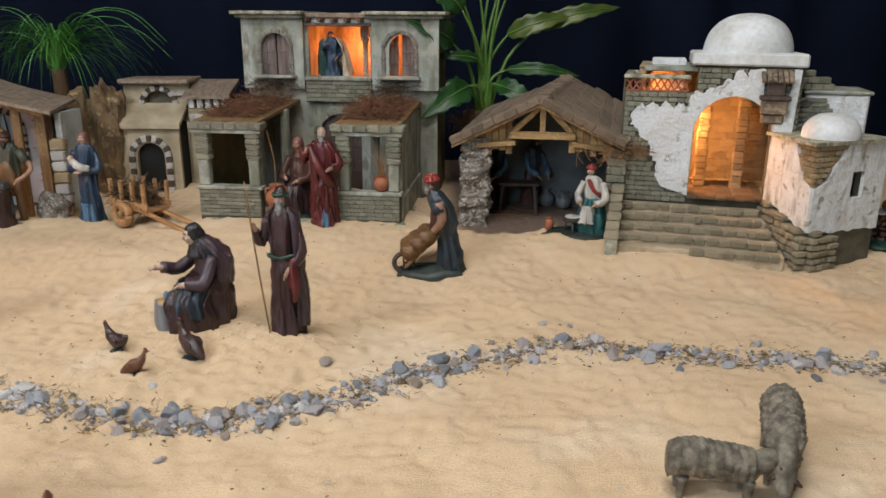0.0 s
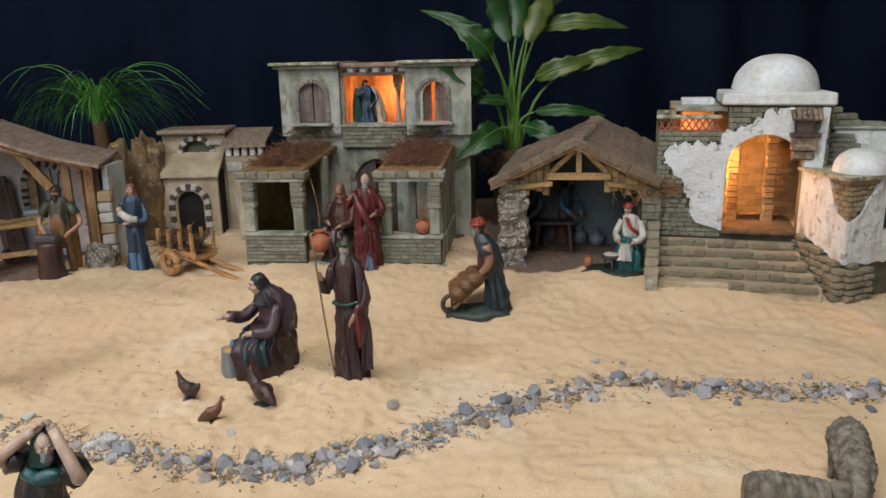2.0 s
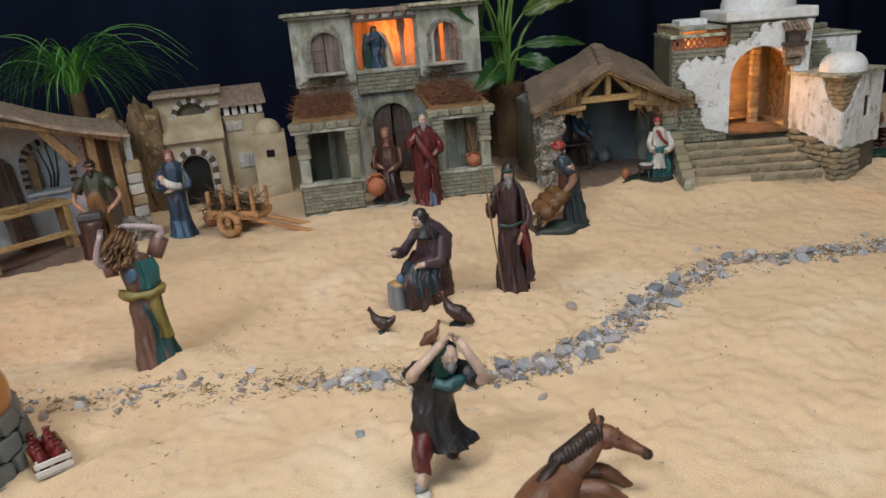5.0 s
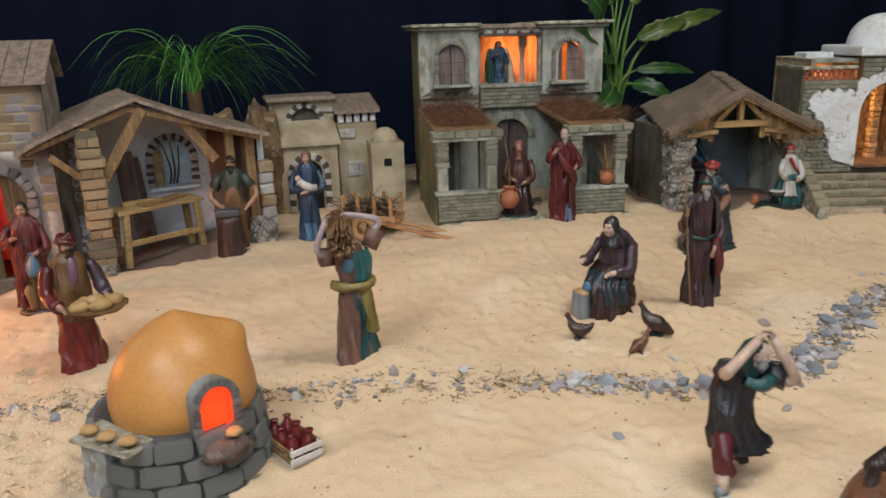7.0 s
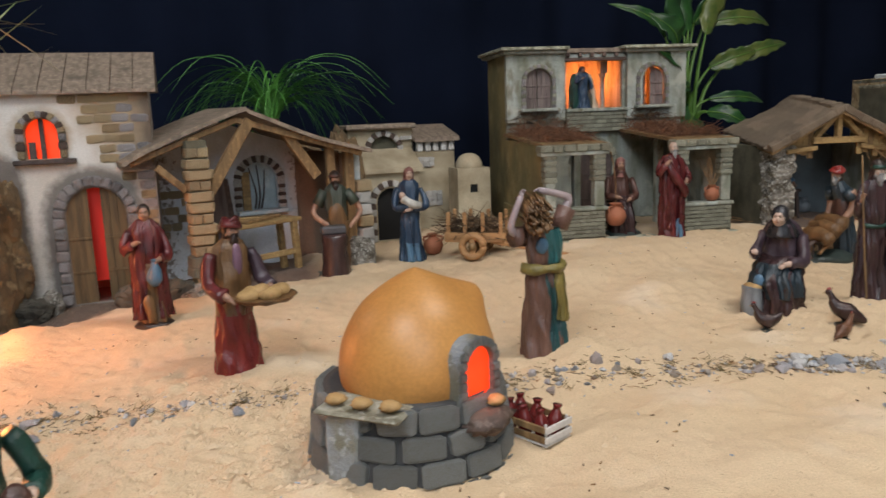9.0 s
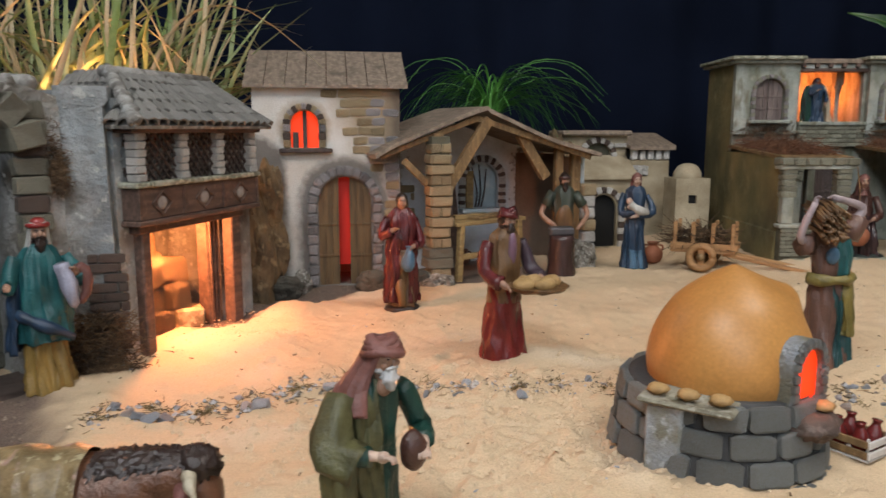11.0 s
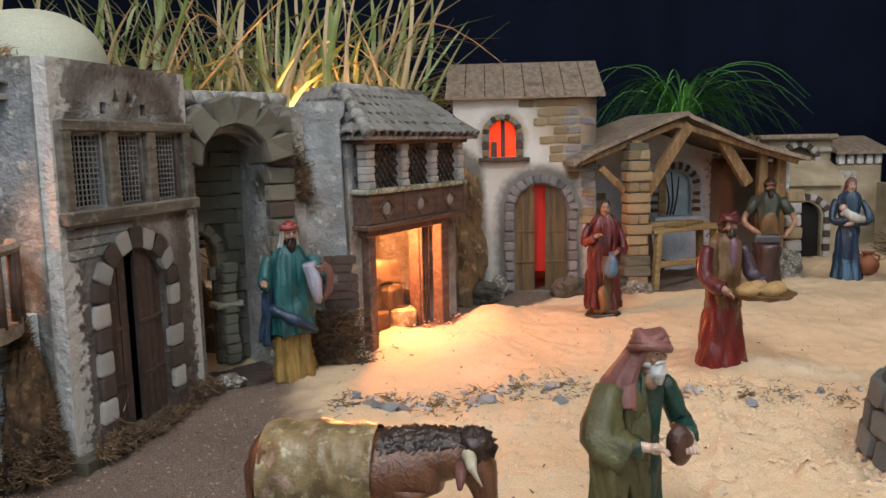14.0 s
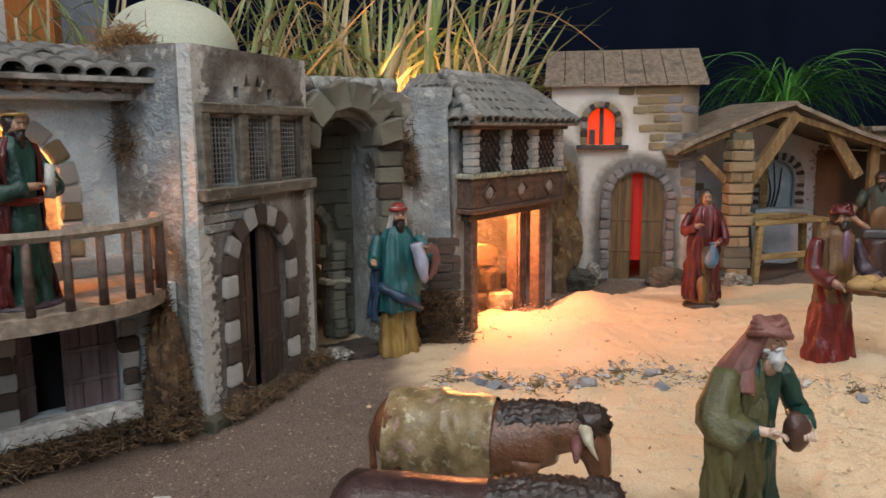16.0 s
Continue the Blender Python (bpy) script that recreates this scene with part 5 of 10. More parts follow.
    for r in range(14):
        z = H - 0.012 - r * 0.0155
        reach = max(0.02, 0.125 - r * 0.011)
        x = W - 0.001
        while x > W - reach:
            w = rng.uniform(0.02, 0.03)
            if rng.random() < 0.9 - 4 * max(0.0, W - x - 0.05):
                brick(t, "cobble" if (x > W - 0.05 and rng.random() < 0.7) else "tan", x - w / 2, 0.0015, z + rng.uniform(-0.001, 0.001), w * 0.93, 0.007, 0.0128, rng.uniform(-3, 3), None, "quoin_stone")
            x -= w
    point_lamp("tower_lamp", (-1.27, 1.56, 0.14), 0.12, (1.0, 0.08, 0.02))
    return t


build_tower()

# ---- cottage with a deep porch ----


def build_cottage():
    c = thing("cottage", pose(-1.19, 1.478, 0.01, 0, 0, 12), "model cottage with a bent boarded gable roof over its open front", "model house")
    m = Matrix()
    W = 0.4
    line = [(-0.012, 0.212), (0.04, 0.238), (0.172, 0.288), (0.2, 0.284), (0.3, 0.243), (0.365, 0.224), (0.415, 0.211)]
    # back wall with an arched window
    bx = 0.265
    k = Kit().panel([(0.02, -0.03), (W, -0.03), (W, 0.205), (0.3, 0.238), (0.172, 0.28), (0.02, 0.22)], [arch(bx, 0.075, 0.1, 0.155)], 0.17, 0.182, COT_WALL)
    k.done("back_wall", c)
    voussoirs(c, ("white", "brown"), bx, 0.075, 0.1, 0.155, 0.168, 0.008, 0.014, 17, 7)
    k = Kit().box(bx - 0.05, bx + 0.05, 0.148, 0.172, 0.092, 0.1, BLUE_WALL, 0.001)
    k.done("window_sill", c)
    k = Kit().box(bx - 0.05, bx + 0.05, 0.2, 0.204, 0.09, 0.2, BLUE_WALL, 0)
    k.done("window_back", c)
    k = Kit().box(bx - 0.036, bx - 0.02, 0.165, 0.17, 0.1, 0.175, WOOD_X, 0.0008)
    k.done("shutter", c)
    for x in (0.018, W - 0.012):
        k = Kit().box(x, x + 0.012, 0.03, 0.17, -0.03, 0.205, COT_WALL, 0.001)
        k.done("side_wall", c)
    # round the corner: curved brown wall on the right
    rows = []
    for z in np.linspace(-0.03, 0.21, 6):
        rows.append([(0.34 + 0.05 * math.sin(a), 0.17 - 0.12 * (1 - math.cos(a)), z) for a in np.linspace(0, 1.5, 10)])
    k = Kit().rings(rows, material("brown_plaster", (0.17, 0.115, 0.08), (0.1, 0.07, 0.05), rough=0.9), True, closed=False)
    ob = k.done("curved_wall", c)
    ob.modifiers.new("thickness", "SOLIDIFY").thickness = 0.006
    # roof: a bent sheet of boards
    pts = catmull([(x, 0, z) for x, z in line], 5)
    k = Kit()
    top = [[(p.x, y, p.z + 0.004 + 0.12 * max(0, y) * 0.1) for p in pts] for y in (-0.035, 0.21)]
    low = [[(p.x, y, p.z - 0.003 + 0.12 * max(0, y) * 0.1) for p in pts] for y in (-0.035, 0.21)]
    k.rings(top, ROOF_WOOD, False, closed=False).rings(low[::-1], ROOF_WOOD, False, closed=False)
    k.rings([top[0], low[0]], ROOF_WOOD, False, closed=False).rings([low[1], top[1]], ROOF_WOOD, False, closed=False)
    for e in (0, -1):
        k.add([top[0][e], top[1][e], low[1][e], low[0][e]], [(0, 1, 2, 3)], ROOF_WOOD)
    k.done("roof", c, "grey-brown bent roof board")
    # pillar of squared stones
    k = Kit().box(0.083, 0.116, -0.04, -0.008, -0.03, 0.245, STONE_DARK, 0.001)
    k.done("pillar_core", c)
    for i in range(14):
        z = -0.006 + i * 0.0178
        if i % 3 == 1:
            for s in (0.0905, 0.1085):
                brick(c, "tan", s, -0.024, z, 0.0185, 0.038, 0.0165, 0, None, "pillar_stone")
        else:
            brick(c, "ruin" if i < 4 else "tan", 0.0995 + rng.uniform(-0.002, 0.002), -0.024, z, 0.04 * rng.uniform(0.95, 1.1), 0.04, 0.0168, rng.uniform(-2, 2), None, "pillar_stone")
    for a, b, w in (((0.11, -0.02, 0.145), (0.195, -0.02, 0.275), 0.018), ((0.096, -0.03, 0.2), (0.096, -0.03, 0.25), 0.018), ((0.04, -0.02, 0.205), (0.082, -0.02, 0.165), 0.012),
                    ((0.262, -0.005, 0.25), (0.315, -0.005, 0.17), 0.018), ((0.345, 0.0, -0.02), (0.345, 0.0, 0.225), 0.016), ((0.385, 0.01, -0.02), (0.385, 0.01, 0.215), 0.018),
                    ((0.0, -0.02, 0.212), (0.172, -0.02, 0.276), 0.01), ((0.172, -0.02, 0.276), (0.4, -0.02, 0.207), 0.01)):
        k = Kit().beam(a, b, w, w * 0.8, WOOD, up=(0, 1, 0), wob=0.0008)
        k.done("timber", c, "weathered brown timber")
    k = Kit().box(0.165, 0.2, 0.148, 0.16, -0.01, 0.165, WOOD_LILAC, 0.001, Matrix.Translation((0, 0, 0)) @ Matrix.Rotation(radians(-4), 4, "Y"))
    k.done("leaning_board", c)
    for dx, top in ((-0.012, 0.182), (0.004, 0.186), (0.02, 0.176)):
        Kit().tube([(bx + dx * 0.4, 0.196, 0.095), (bx + dx * 0.5 + 0.006, 0.195, 0.13), (bx + dx, 0.196, top)], [0.0022, 0.0018, 0.001], WOOD_DARK, 6).done("twig", c, "dark painted branch")
    Kit().panel([(0.0, -0.02), (0.13, -0.02), (0.13, 0.2), (0.0, 0.205)], [], 0.0, 0.012, BLUE_WALL, Matrix.Translation((0.418, 0.03, 0)) @ Matrix.Rotation(radians(84), 4, "Z")).done("end_wall", c, "pale blue plastered end wall")
    for i in range(7):
        brick(c, "white" if i % 3 else "tan", 0.412, 0.012, 0.01 + i * 0.0225, 0.028, 0.034, 0.021, rng.uniform(-4, 4), None, "quoin_stone")
    courses(c, "tan", 0.03, 0.12, 0.06, 0.15, 0.168, 0.006, 0.024, 0.014, keep=lambda x, z: rng.random() < 0.6)
    return c


build_cottage()


def build_bench():
    b = thing("workbench", pose(-0.995, 1.54, 0.012, 0, 0, 31), "brown wooden workbench with boards lying on it", "workbench")
    k = Kit().box(-0.085, 0.085, -0.026, 0.03, 0.088, 0.095, WOOD_X, 0.001)
    k.done("top", b)
    for x in (-0.075, 0.065):
        for y in (-0.02, 0.022):
            k = Kit().beam((x + 0.005, y, 0.089), (x + 0.005 + (0.006 if x > 0 else -0.006), y, -0.01), 0.011, 0.011, WOOD_X, up=(0, 1, 0))
            k.done("leg", b)
    k = Kit().box(-0.072, 0.072, -0.024, -0.016, 0.028, 0.038, WOOD_X, 0.001)
    k.done("stretcher", b)
    p = tagged(Kit().box(-0.05, 0.05, -0.012, 0.012, 0, 0.005, WOOD, 0.0008).done("plank"), "short brown plank lying on the workbench", "plank")
    p.matrix_basis = pose(-0.985, 1.55, 0.1075, 0, 0, 48)
    p = tagged(Kit().box(-0.035, 0.035, -0.007, 0.007, 0, 0.008, WOOD_X, 0.0008).done("plank"), "short ochre plank lying on the workbench", "plank")
    p.matrix_basis = pose(-1.02, 1.535, 0.1075, 0, 0, 20)


build_bench()

# ---- small village block and silo far back ----


def build_village():
    v = thing("hill_house", pose(-0.75, 1.83, 0.01), "small sand-coloured model house with white-stoned arches", "model house")
    k = Kit().panel(rect(0, 0.15, 0, 0.245), [arch(0.08, 0.066, 0.194, 0.197, 8)], 0.02, 0.03, SAND_WALL)
    k.box(0, 0.15, 0.03, 0.12, 0, 0.245, STONE_DARK, 0)
    k.done("upper_wall", v)
    k = Kit().box(0.044, 0.116, 0.0305, 0.032, 0.19, 0.235, WOOD_DARK, 0)
    k.done("upper_niche", v)
    k = Kit().box(-0.006, 0.156, 0.0, 0.12, 0.243, 0.256, ROOF_WOOD, 0.003, wob=0.002)
    k.done("roof", v)
    voussoirs(v, ("white", "brown"), 0.08, 0.066, 0.19, 0.195, 0.018, 0.01, 0.0125, 11, 0)
    brick(v, "white", 0.135, 0.016, 0.222, 0.034, 0.012, 0.009, 0, None)
    k = Kit().panel(rect(0, 0.14, -0.02, 0.16), [arch(0.072, 0.062, 0.0, 0.085, 10)], -0.05, -0.038, SAND_WALL)
    k.done("lower_wall", v)
    # black filling in place of the shade under the lower arch
    k = Kit().box(0.0, 0.14, -0.038, 0.02, -0.02, 0.158, INSIDE_SHADE, 0)
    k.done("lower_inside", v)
    k = Kit().add([(-0.006, -0.062, 0.15), (0.146, -0.062, 0.15), (0.146, 0.02, 0.19), (-0.006, 0.02, 0.19), (-0.006, -0.062, 0.16), (0.146, -0.062, 0.16), (0.146, 0.02, 0.2), (-0.006, 0.02, 0.2)],
                  [(0, 3, 2, 1), (4, 5, 6, 7), (0, 1, 5, 4), (1, 2, 6, 5), (2, 3, 7, 6), (3, 0, 4, 7)], SAND_WALL)
    k.done("lean_to_roof", v)
    voussoirs(v, ("white", "brown"), 0.072, 0.07, 0.0, 0.085, -0.052, 0.01, 0.0135, 11, 6)
    k = Kit().box(0.15, 0.245, 0.0, 0.1, -0.02, 0.19, SAND_WALL, 0.003)
    k.done("side_block", v)
    for i in range(5):
        k = Kit().box(0.154 + i * 0.019, 0.167 + i * 0.019, -0.004, 0.012, 0.19, 0.218, STONE_WHITE, 0.002)
        k.done("pillar", v)
    # black filling for the shade between the gallery pillars
    k = Kit().box(0.147, 0.25, 0.02, 0.1, 0.19, 0.215, INSIDE_SHADE, 0)
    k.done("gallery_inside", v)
    k = Kit().add([(0.145, -0.014, 0.212), (0.252, -0.014, 0.212), (0.252, 0.1, 0.24), (0.145, 0.1, 0.24), (0.145, -0.014, 0.222), (0.252, -0.014, 0.222), (0.252, 0.1, 0.25), (0.145, 0.1, 0.25)],
                  [(0, 3, 2, 1), (4, 5, 6, 7), (0, 1, 5, 4), (1, 2, 6, 5), (2, 3, 7, 6), (3, 0, 4, 7)], ROOF_WOOD)
    k.done("gallery_roof", v)
    for i in range(16):
        q = (0.16, 0.16) if i < 6 else (0.176, 0.07)
        brick(v, "white", q[0] + (i % 3) * 0.013, -0.002, q[1] + (i // 3 % 3) * 0.0115, 0.0125, 0.008, 0.011, rng.uniform(-15, 15), None)
    s = thing("silo", pose(-0.508, 1.735, 0.0, 0, 0, -4), "square ochre model granary with a small dome and window", "model granary")
    k = Kit().panel(rect(-0.037, 0.037, -0.02, 0.165), [rect(-0.009, 0.009, 0.112, 0.13)], -0.035, -0.028, SAND_WALL)
    k.box(-0.037, 0.037, -0.028, 0.035, -0.02, 0.165, SAND_WALL, 0)
    k.done("body", s)
    # black sheet painted as the shade in the granary window
    k = Kit().box(-0.01, 0.01, -0.0285, -0.0275, 0.11, 0.131, INSIDE_SHADE, 0)
    k.done("window", s)
    k = Kit().lathe([(0.03, 0.164), (0.029, 0.175), (0.022, 0.188), (0.01, 0.195), (0.001, 0.196)], SAND_WALL, (0, 0, 0), 22, 3)
    k.done("dome", s)


build_village()

# ---- balcony house with a glowing cellar door ----


def tile_roof(parent, a, b, c, d, cols, rows_n, mat=TILE_GREY):
    """Half-round tiles on a slope: a-b the eave, d-c the ridge."""
    a, b, c, d = (Vector(p) for p in (a, b, c, d))
    meshes = []
    for i in range(4):
        k = Kit()
        ring0 = [(0.56 * math.cos(t), 0.0, 0.5 * math.sin(t)) for t in np.linspace(0, math.pi, 7)]
        ring1 = [(0.46 * math.cos(t), 1.15, 0.38 * math.sin(t)) for t in np.linspace(0, math.pi, 7)]
        j = rng.uniform(-0.06, 0.06)
        k.rings([[(x + j, y, z) for x, y, z in ring0], ring1], mat, True, closed=False)
        k.rings([[(x * 0.8 + j, y, z * 0.75) for x, y, z in ring0], [(x * 0.8, y, z * 0.75) for x, y, z in ring1]][::-1], mat, True, closed=False)
        k.rings([[(x * 0.8 + j, y, z * 0.75) for x, y, z in ring0], [(x + j, y, z) for x, y, z in ring0]], mat, False, closed=False)
        me = bpy.data.meshes.new("roof_tile")
        me.from_pydata(k.v, [], k.f)
        me.materials.append(mat)
        me.update()
        meshes.append(me)
    for r in range(rows_n):
        f0, f1 = r / rows_n, (r + 1) / rows_n
        for q in range(cols):
            g = (q + 0.5) / cols
            p0 = (a.lerp(d, f0)).lerp(b.lerp(c, f0), g)
            p1 = (a.lerp(d, f1)).lerp(b.lerp(c, f1), g)
            y = p1 - p0
            x = (b.lerp(c, f0) - a.lerp(d, f0)) / cols
            z = x.cross(y).normalized() * min(x.length, 0.02)
            m = Matrix((x, y, z)).transposed().to_4x4()
            m.translation = p0 + z * rng.uniform(0, 0.12)
            ob = new("roof_tile", rng.choice(meshes))
            ob.parent = parent
            ob.matrix_basis = m


def build_balcony_house():
    # local x along the front (away from the viewer), y into the house
    h = thing("balcony_house", pose(-1.484, 1.085, 0.0, 0, 0, 64), "grey model house with a latticed wooden balcony over a glowing doorway", "model house")
    L = 0.255
    y0 = 0.022
    k = Kit().panel(rect(-0.005, L, -0.03, 0.3), [rect(0.03, 0.205, -0.005, 0.152)], y0, y0 + 0.012, TOMB_WALL)
    k.done("front_wall", h)
    k = Kit().box(-0.005, 0.005, y0 + 0.012, 0.16, -0.03, 0.31, TOMB_WALL, 0).box(L, L + 0.01, y0, 0.16, -0.03, 0.3, TOMB_WALL, 0).box(-0.005, L + 0.01, 0.16, 0.17, -0.03, 0.3, TOMB_WALL, 0)
    k.box(-0.005, L + 0.01, y0 + 0.012, 0.17, 0.152, 0.158, WOOD_DARK, 0)
    k.done("inner_wall", h)
    # door posts and lintel
    for x, w in ((0.018, 0.016), (0.2, 0.022)):
        k = Kit().box(x, x + w, y0 - 0.012, y0 + 0.004, -0.01, 0.15, WOOD_RED, 0.0015, wob=0.0008)
        k.done("door_post", h, "carved red-brown post")
    k = Kit().box(0.176, 0.2, y0 + 0.012, y0 + 0.03, -0.01, 0.15, WOOD_RED, 0.0015)
    for i in range(3):
        k.box(0.178 + i * 0.008, 0.182 + i * 0.008, y0 + 0.008, y0 + 0.012, -0.01, 0.15, WOOD_RED, 0.0008)
    k.done("open_door", h)
    k = Kit().box(0.012, 0.228, y0 - 0.014, y0 + 0.004, 0.146, 0.156, WOOD_RED, 0.0015)
    k.done("lintel", h)
    # balcony box with diamond panels
    Kit().box(0.003, L - 0.003, 0.0, 0.1, 0.163, 0.2, WOOD_RED, 0.001).done("balcony_box", h, "dark red-brown panelled balcony")
    Kit().box(0.0, L, -0.004, 0.1, 0.156, 0.1628, WOOD_RED, 0.0015).done("balcony_floor", h)
    Kit().box(-0.002, L + 0.002, -0.005, 0.1, 0.2002, 0.207, STONE_GREY, 0.0015).done("balcony_ledge", h)
    for cx in (0.045, 0.128, 0.21):
        k = Kit()
        for a, b in (((-0.018, 0), (0, 0.014)), ((0, 0.014), (0.018, 0)), ((0.018, 0), (0, -0.014)), ((0, -0.014), (-0.018, 0))):
            k.beam((cx + a[0], -0.001, 0.181 + a[1]), (cx + b[0], -0.001, 0.181 + b[1]), 0.003, 0.003, WOOD_RED, up=(0, 1, 0), bev=0.0004)
        panel = k.done("diamond_panel", h)
        Kit().ball((cx, 0.0, 0.181), (0.009, 0.002, 0.008), FADED, 10, 6).done("boss", panel, "faded pale boss")
        for s in (-0.0405, 0.0405):
            Kit().box(cx + s - 0.002, cx + s + 0.002, -0.003, 0.001, 0.164, 0.199, WOOD_RED, 0.0005).done("stile", panel)
    k = Kit()
    for a, b in (((-0.018, 0), (0, 0.014)), ((0, 0.014), (0.018, 0)), ((0.018, 0), (0, -0.014)), ((0, -0.014), (-0.018, 0))):
        k.beam((0.002, 0.05 + a[0], 0.181 + a[1]), (0.002, 0.05 + b[0], 0.181 + b[1]), 0.003, 0.003, WOOD_RED, up=(1, 0, 0), bev=0.0004)
    k.done("diamond_panel", h)
    # columns and lattice
    for x, y in ((0.012, 0.006), (0.09, 0.006), (0.166, 0.006), (0.244, 0.006), (0.012, 0.088)):
        for i in range(6):
            brick(h, "white", x, y, 0.2115 + i * 0.0092, 0.017, 0.017, 0.0088, 0, None, "column_stone")
    for a, b in ((0.02, 0.083), (0.098, 0.158), (0.174, 0.236)):
        k = Kit()
        n = 5
        s = (b - a) / n
        for i in range(-4, n):
            for d in (1, -1):
                u0, u1 = (a + i * s, a + (i + 4) * s)
                z0, z1 = (0.207, 0.262) if d > 0 else (0.262, 0.207)
                ta, tb = max(0, (a - u0) / (u1 - u0)), min(1, (b - u0) / (u1 - u0))
                if tb > ta:
                    k.beam((u0 + (u1 - u0) * ta, 0.008 + 0.001 * d, z0 + (z1 - z0) * ta), (u0 + (u1 - u0) * tb, 0.008 + 0.001 * d, z0 + (z1 - z0) * tb), 0.0018, 0.0032, WOOD_DARK, up=(0, 1, 0), bev=0)
        k.done("lattice", h, "dark diagonal lattice")
    k = Kit()
    for i in range(6):
        for d in (1, -1):
            k.beam((0.01, 0.016 + i * 0.012, 0.207 if d > 0 else 0.262), (0.01, min(0.082, 0.04 + i * 0.012), 0.262 if d > 0 else 0.207), 0.0018, 0.0032, WOOD_DARK, up=(1, 0, 0), bev=0)
    k.done("lattice", h)
    # black sheet painted as the shade behind the lattice
    k = Kit().box(0.02, 0.235, 0.06, 0.064, 0.207, 0.262, INSIDE_SHADE, 0)
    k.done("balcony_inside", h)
    k = Kit().box(-0.004, L + 0.006, -0.004, 0.1, 0.262, 0.27, WOOD_RED, 0.001)
    k.done("eaves_beam", h)
    e = 0.27
    A, B, C, D = (-0.016, -0.018, e), (L + 0.014, -0.018, e), (L - 0.01, 0.07, e + 0.062), (0.05, 0.07, e + 0.062)
    k = Kit().add([A, B, C, D, (-0.016, 0.13, e), (L - 0.01, 0.13, e + 0.062), (0.05, 0.13, e + 0.062)], [(0, 1, 2, 3), (4, 0, 3, 6), (3, 2, 5, 6)], TILE_GREY)
    ob = k.done("roof", h)
    ob.modifiers.new("thickness", "SOLIDIFY").thickness = 0.004
    tile_roof(h, A, B, C, D, 16, 5)
    tile_roof(h, (-0.016, 0.12, e), A, D, (0.05, 0.12, e + 0.062), 7, 4)
    n = 7
    for i in range(n):
        p, q = Vector(A).lerp(Vector(D), i / n), Vector(A).lerp(Vector(D), (i + 1.15) / n)
        k = Kit().tube([p + Vector((0, 0, 0.006)), q + Vector((0, 0, 0.004))], [0.0085, 0.0065], TILE_GREY, 10, steps=1)
        k.done("hip_tile", h)
    k = Kit().tube([(0.04, 0.07, e + 0.064), (L - 0.01, 0.07, e + 0.064)], [0.007, 0.007], TILE_GREY, 10, steps=1)
    k.done("ridge_tile", h)
    # bricks lying in the lit cellar
    w = h.matrix_basis
    for i in range(16):
        x, y, z = 0.1 + (i % 2) * 0.045 + rng.uniform(-0.008, 0.008), 0.072 + ((i // 2) % 2) * 0.036 + 0.007 * (i // 4) + rng.uniform(-0.01, 0.01), 0.013 + (i // 4) * 0.033
        if i in (12, 13):
            continue
        brick(h, "rubble", x, y, z, 0.046 * rng.uniform(0.75, 1.1), 0.042 * rng.uniform(0.8, 1.1), 0.034, rng.uniform(-14, 14), None, "stacked_block")
    b = tagged(Kit().box(-0.019, 0.019, -0.014, 0.014, 0, 0.027, STONE_TAN, 0.003, wob=0.001).done("loose_block"), "rough tan block lying in the lit doorway", "block")
    b.matrix_basis = pose(-1.462, 1.235, ground_height(-1.462, 1.235), 0, 0, 20)
    point_lamp("cellar_lamp", w @ Vector((0.1, 0.042, 0.14)), 5.6, (1.0, 0.32, 0.1))
    return h


build_balcony_house()

# ---- pilaster and ruined arch ----


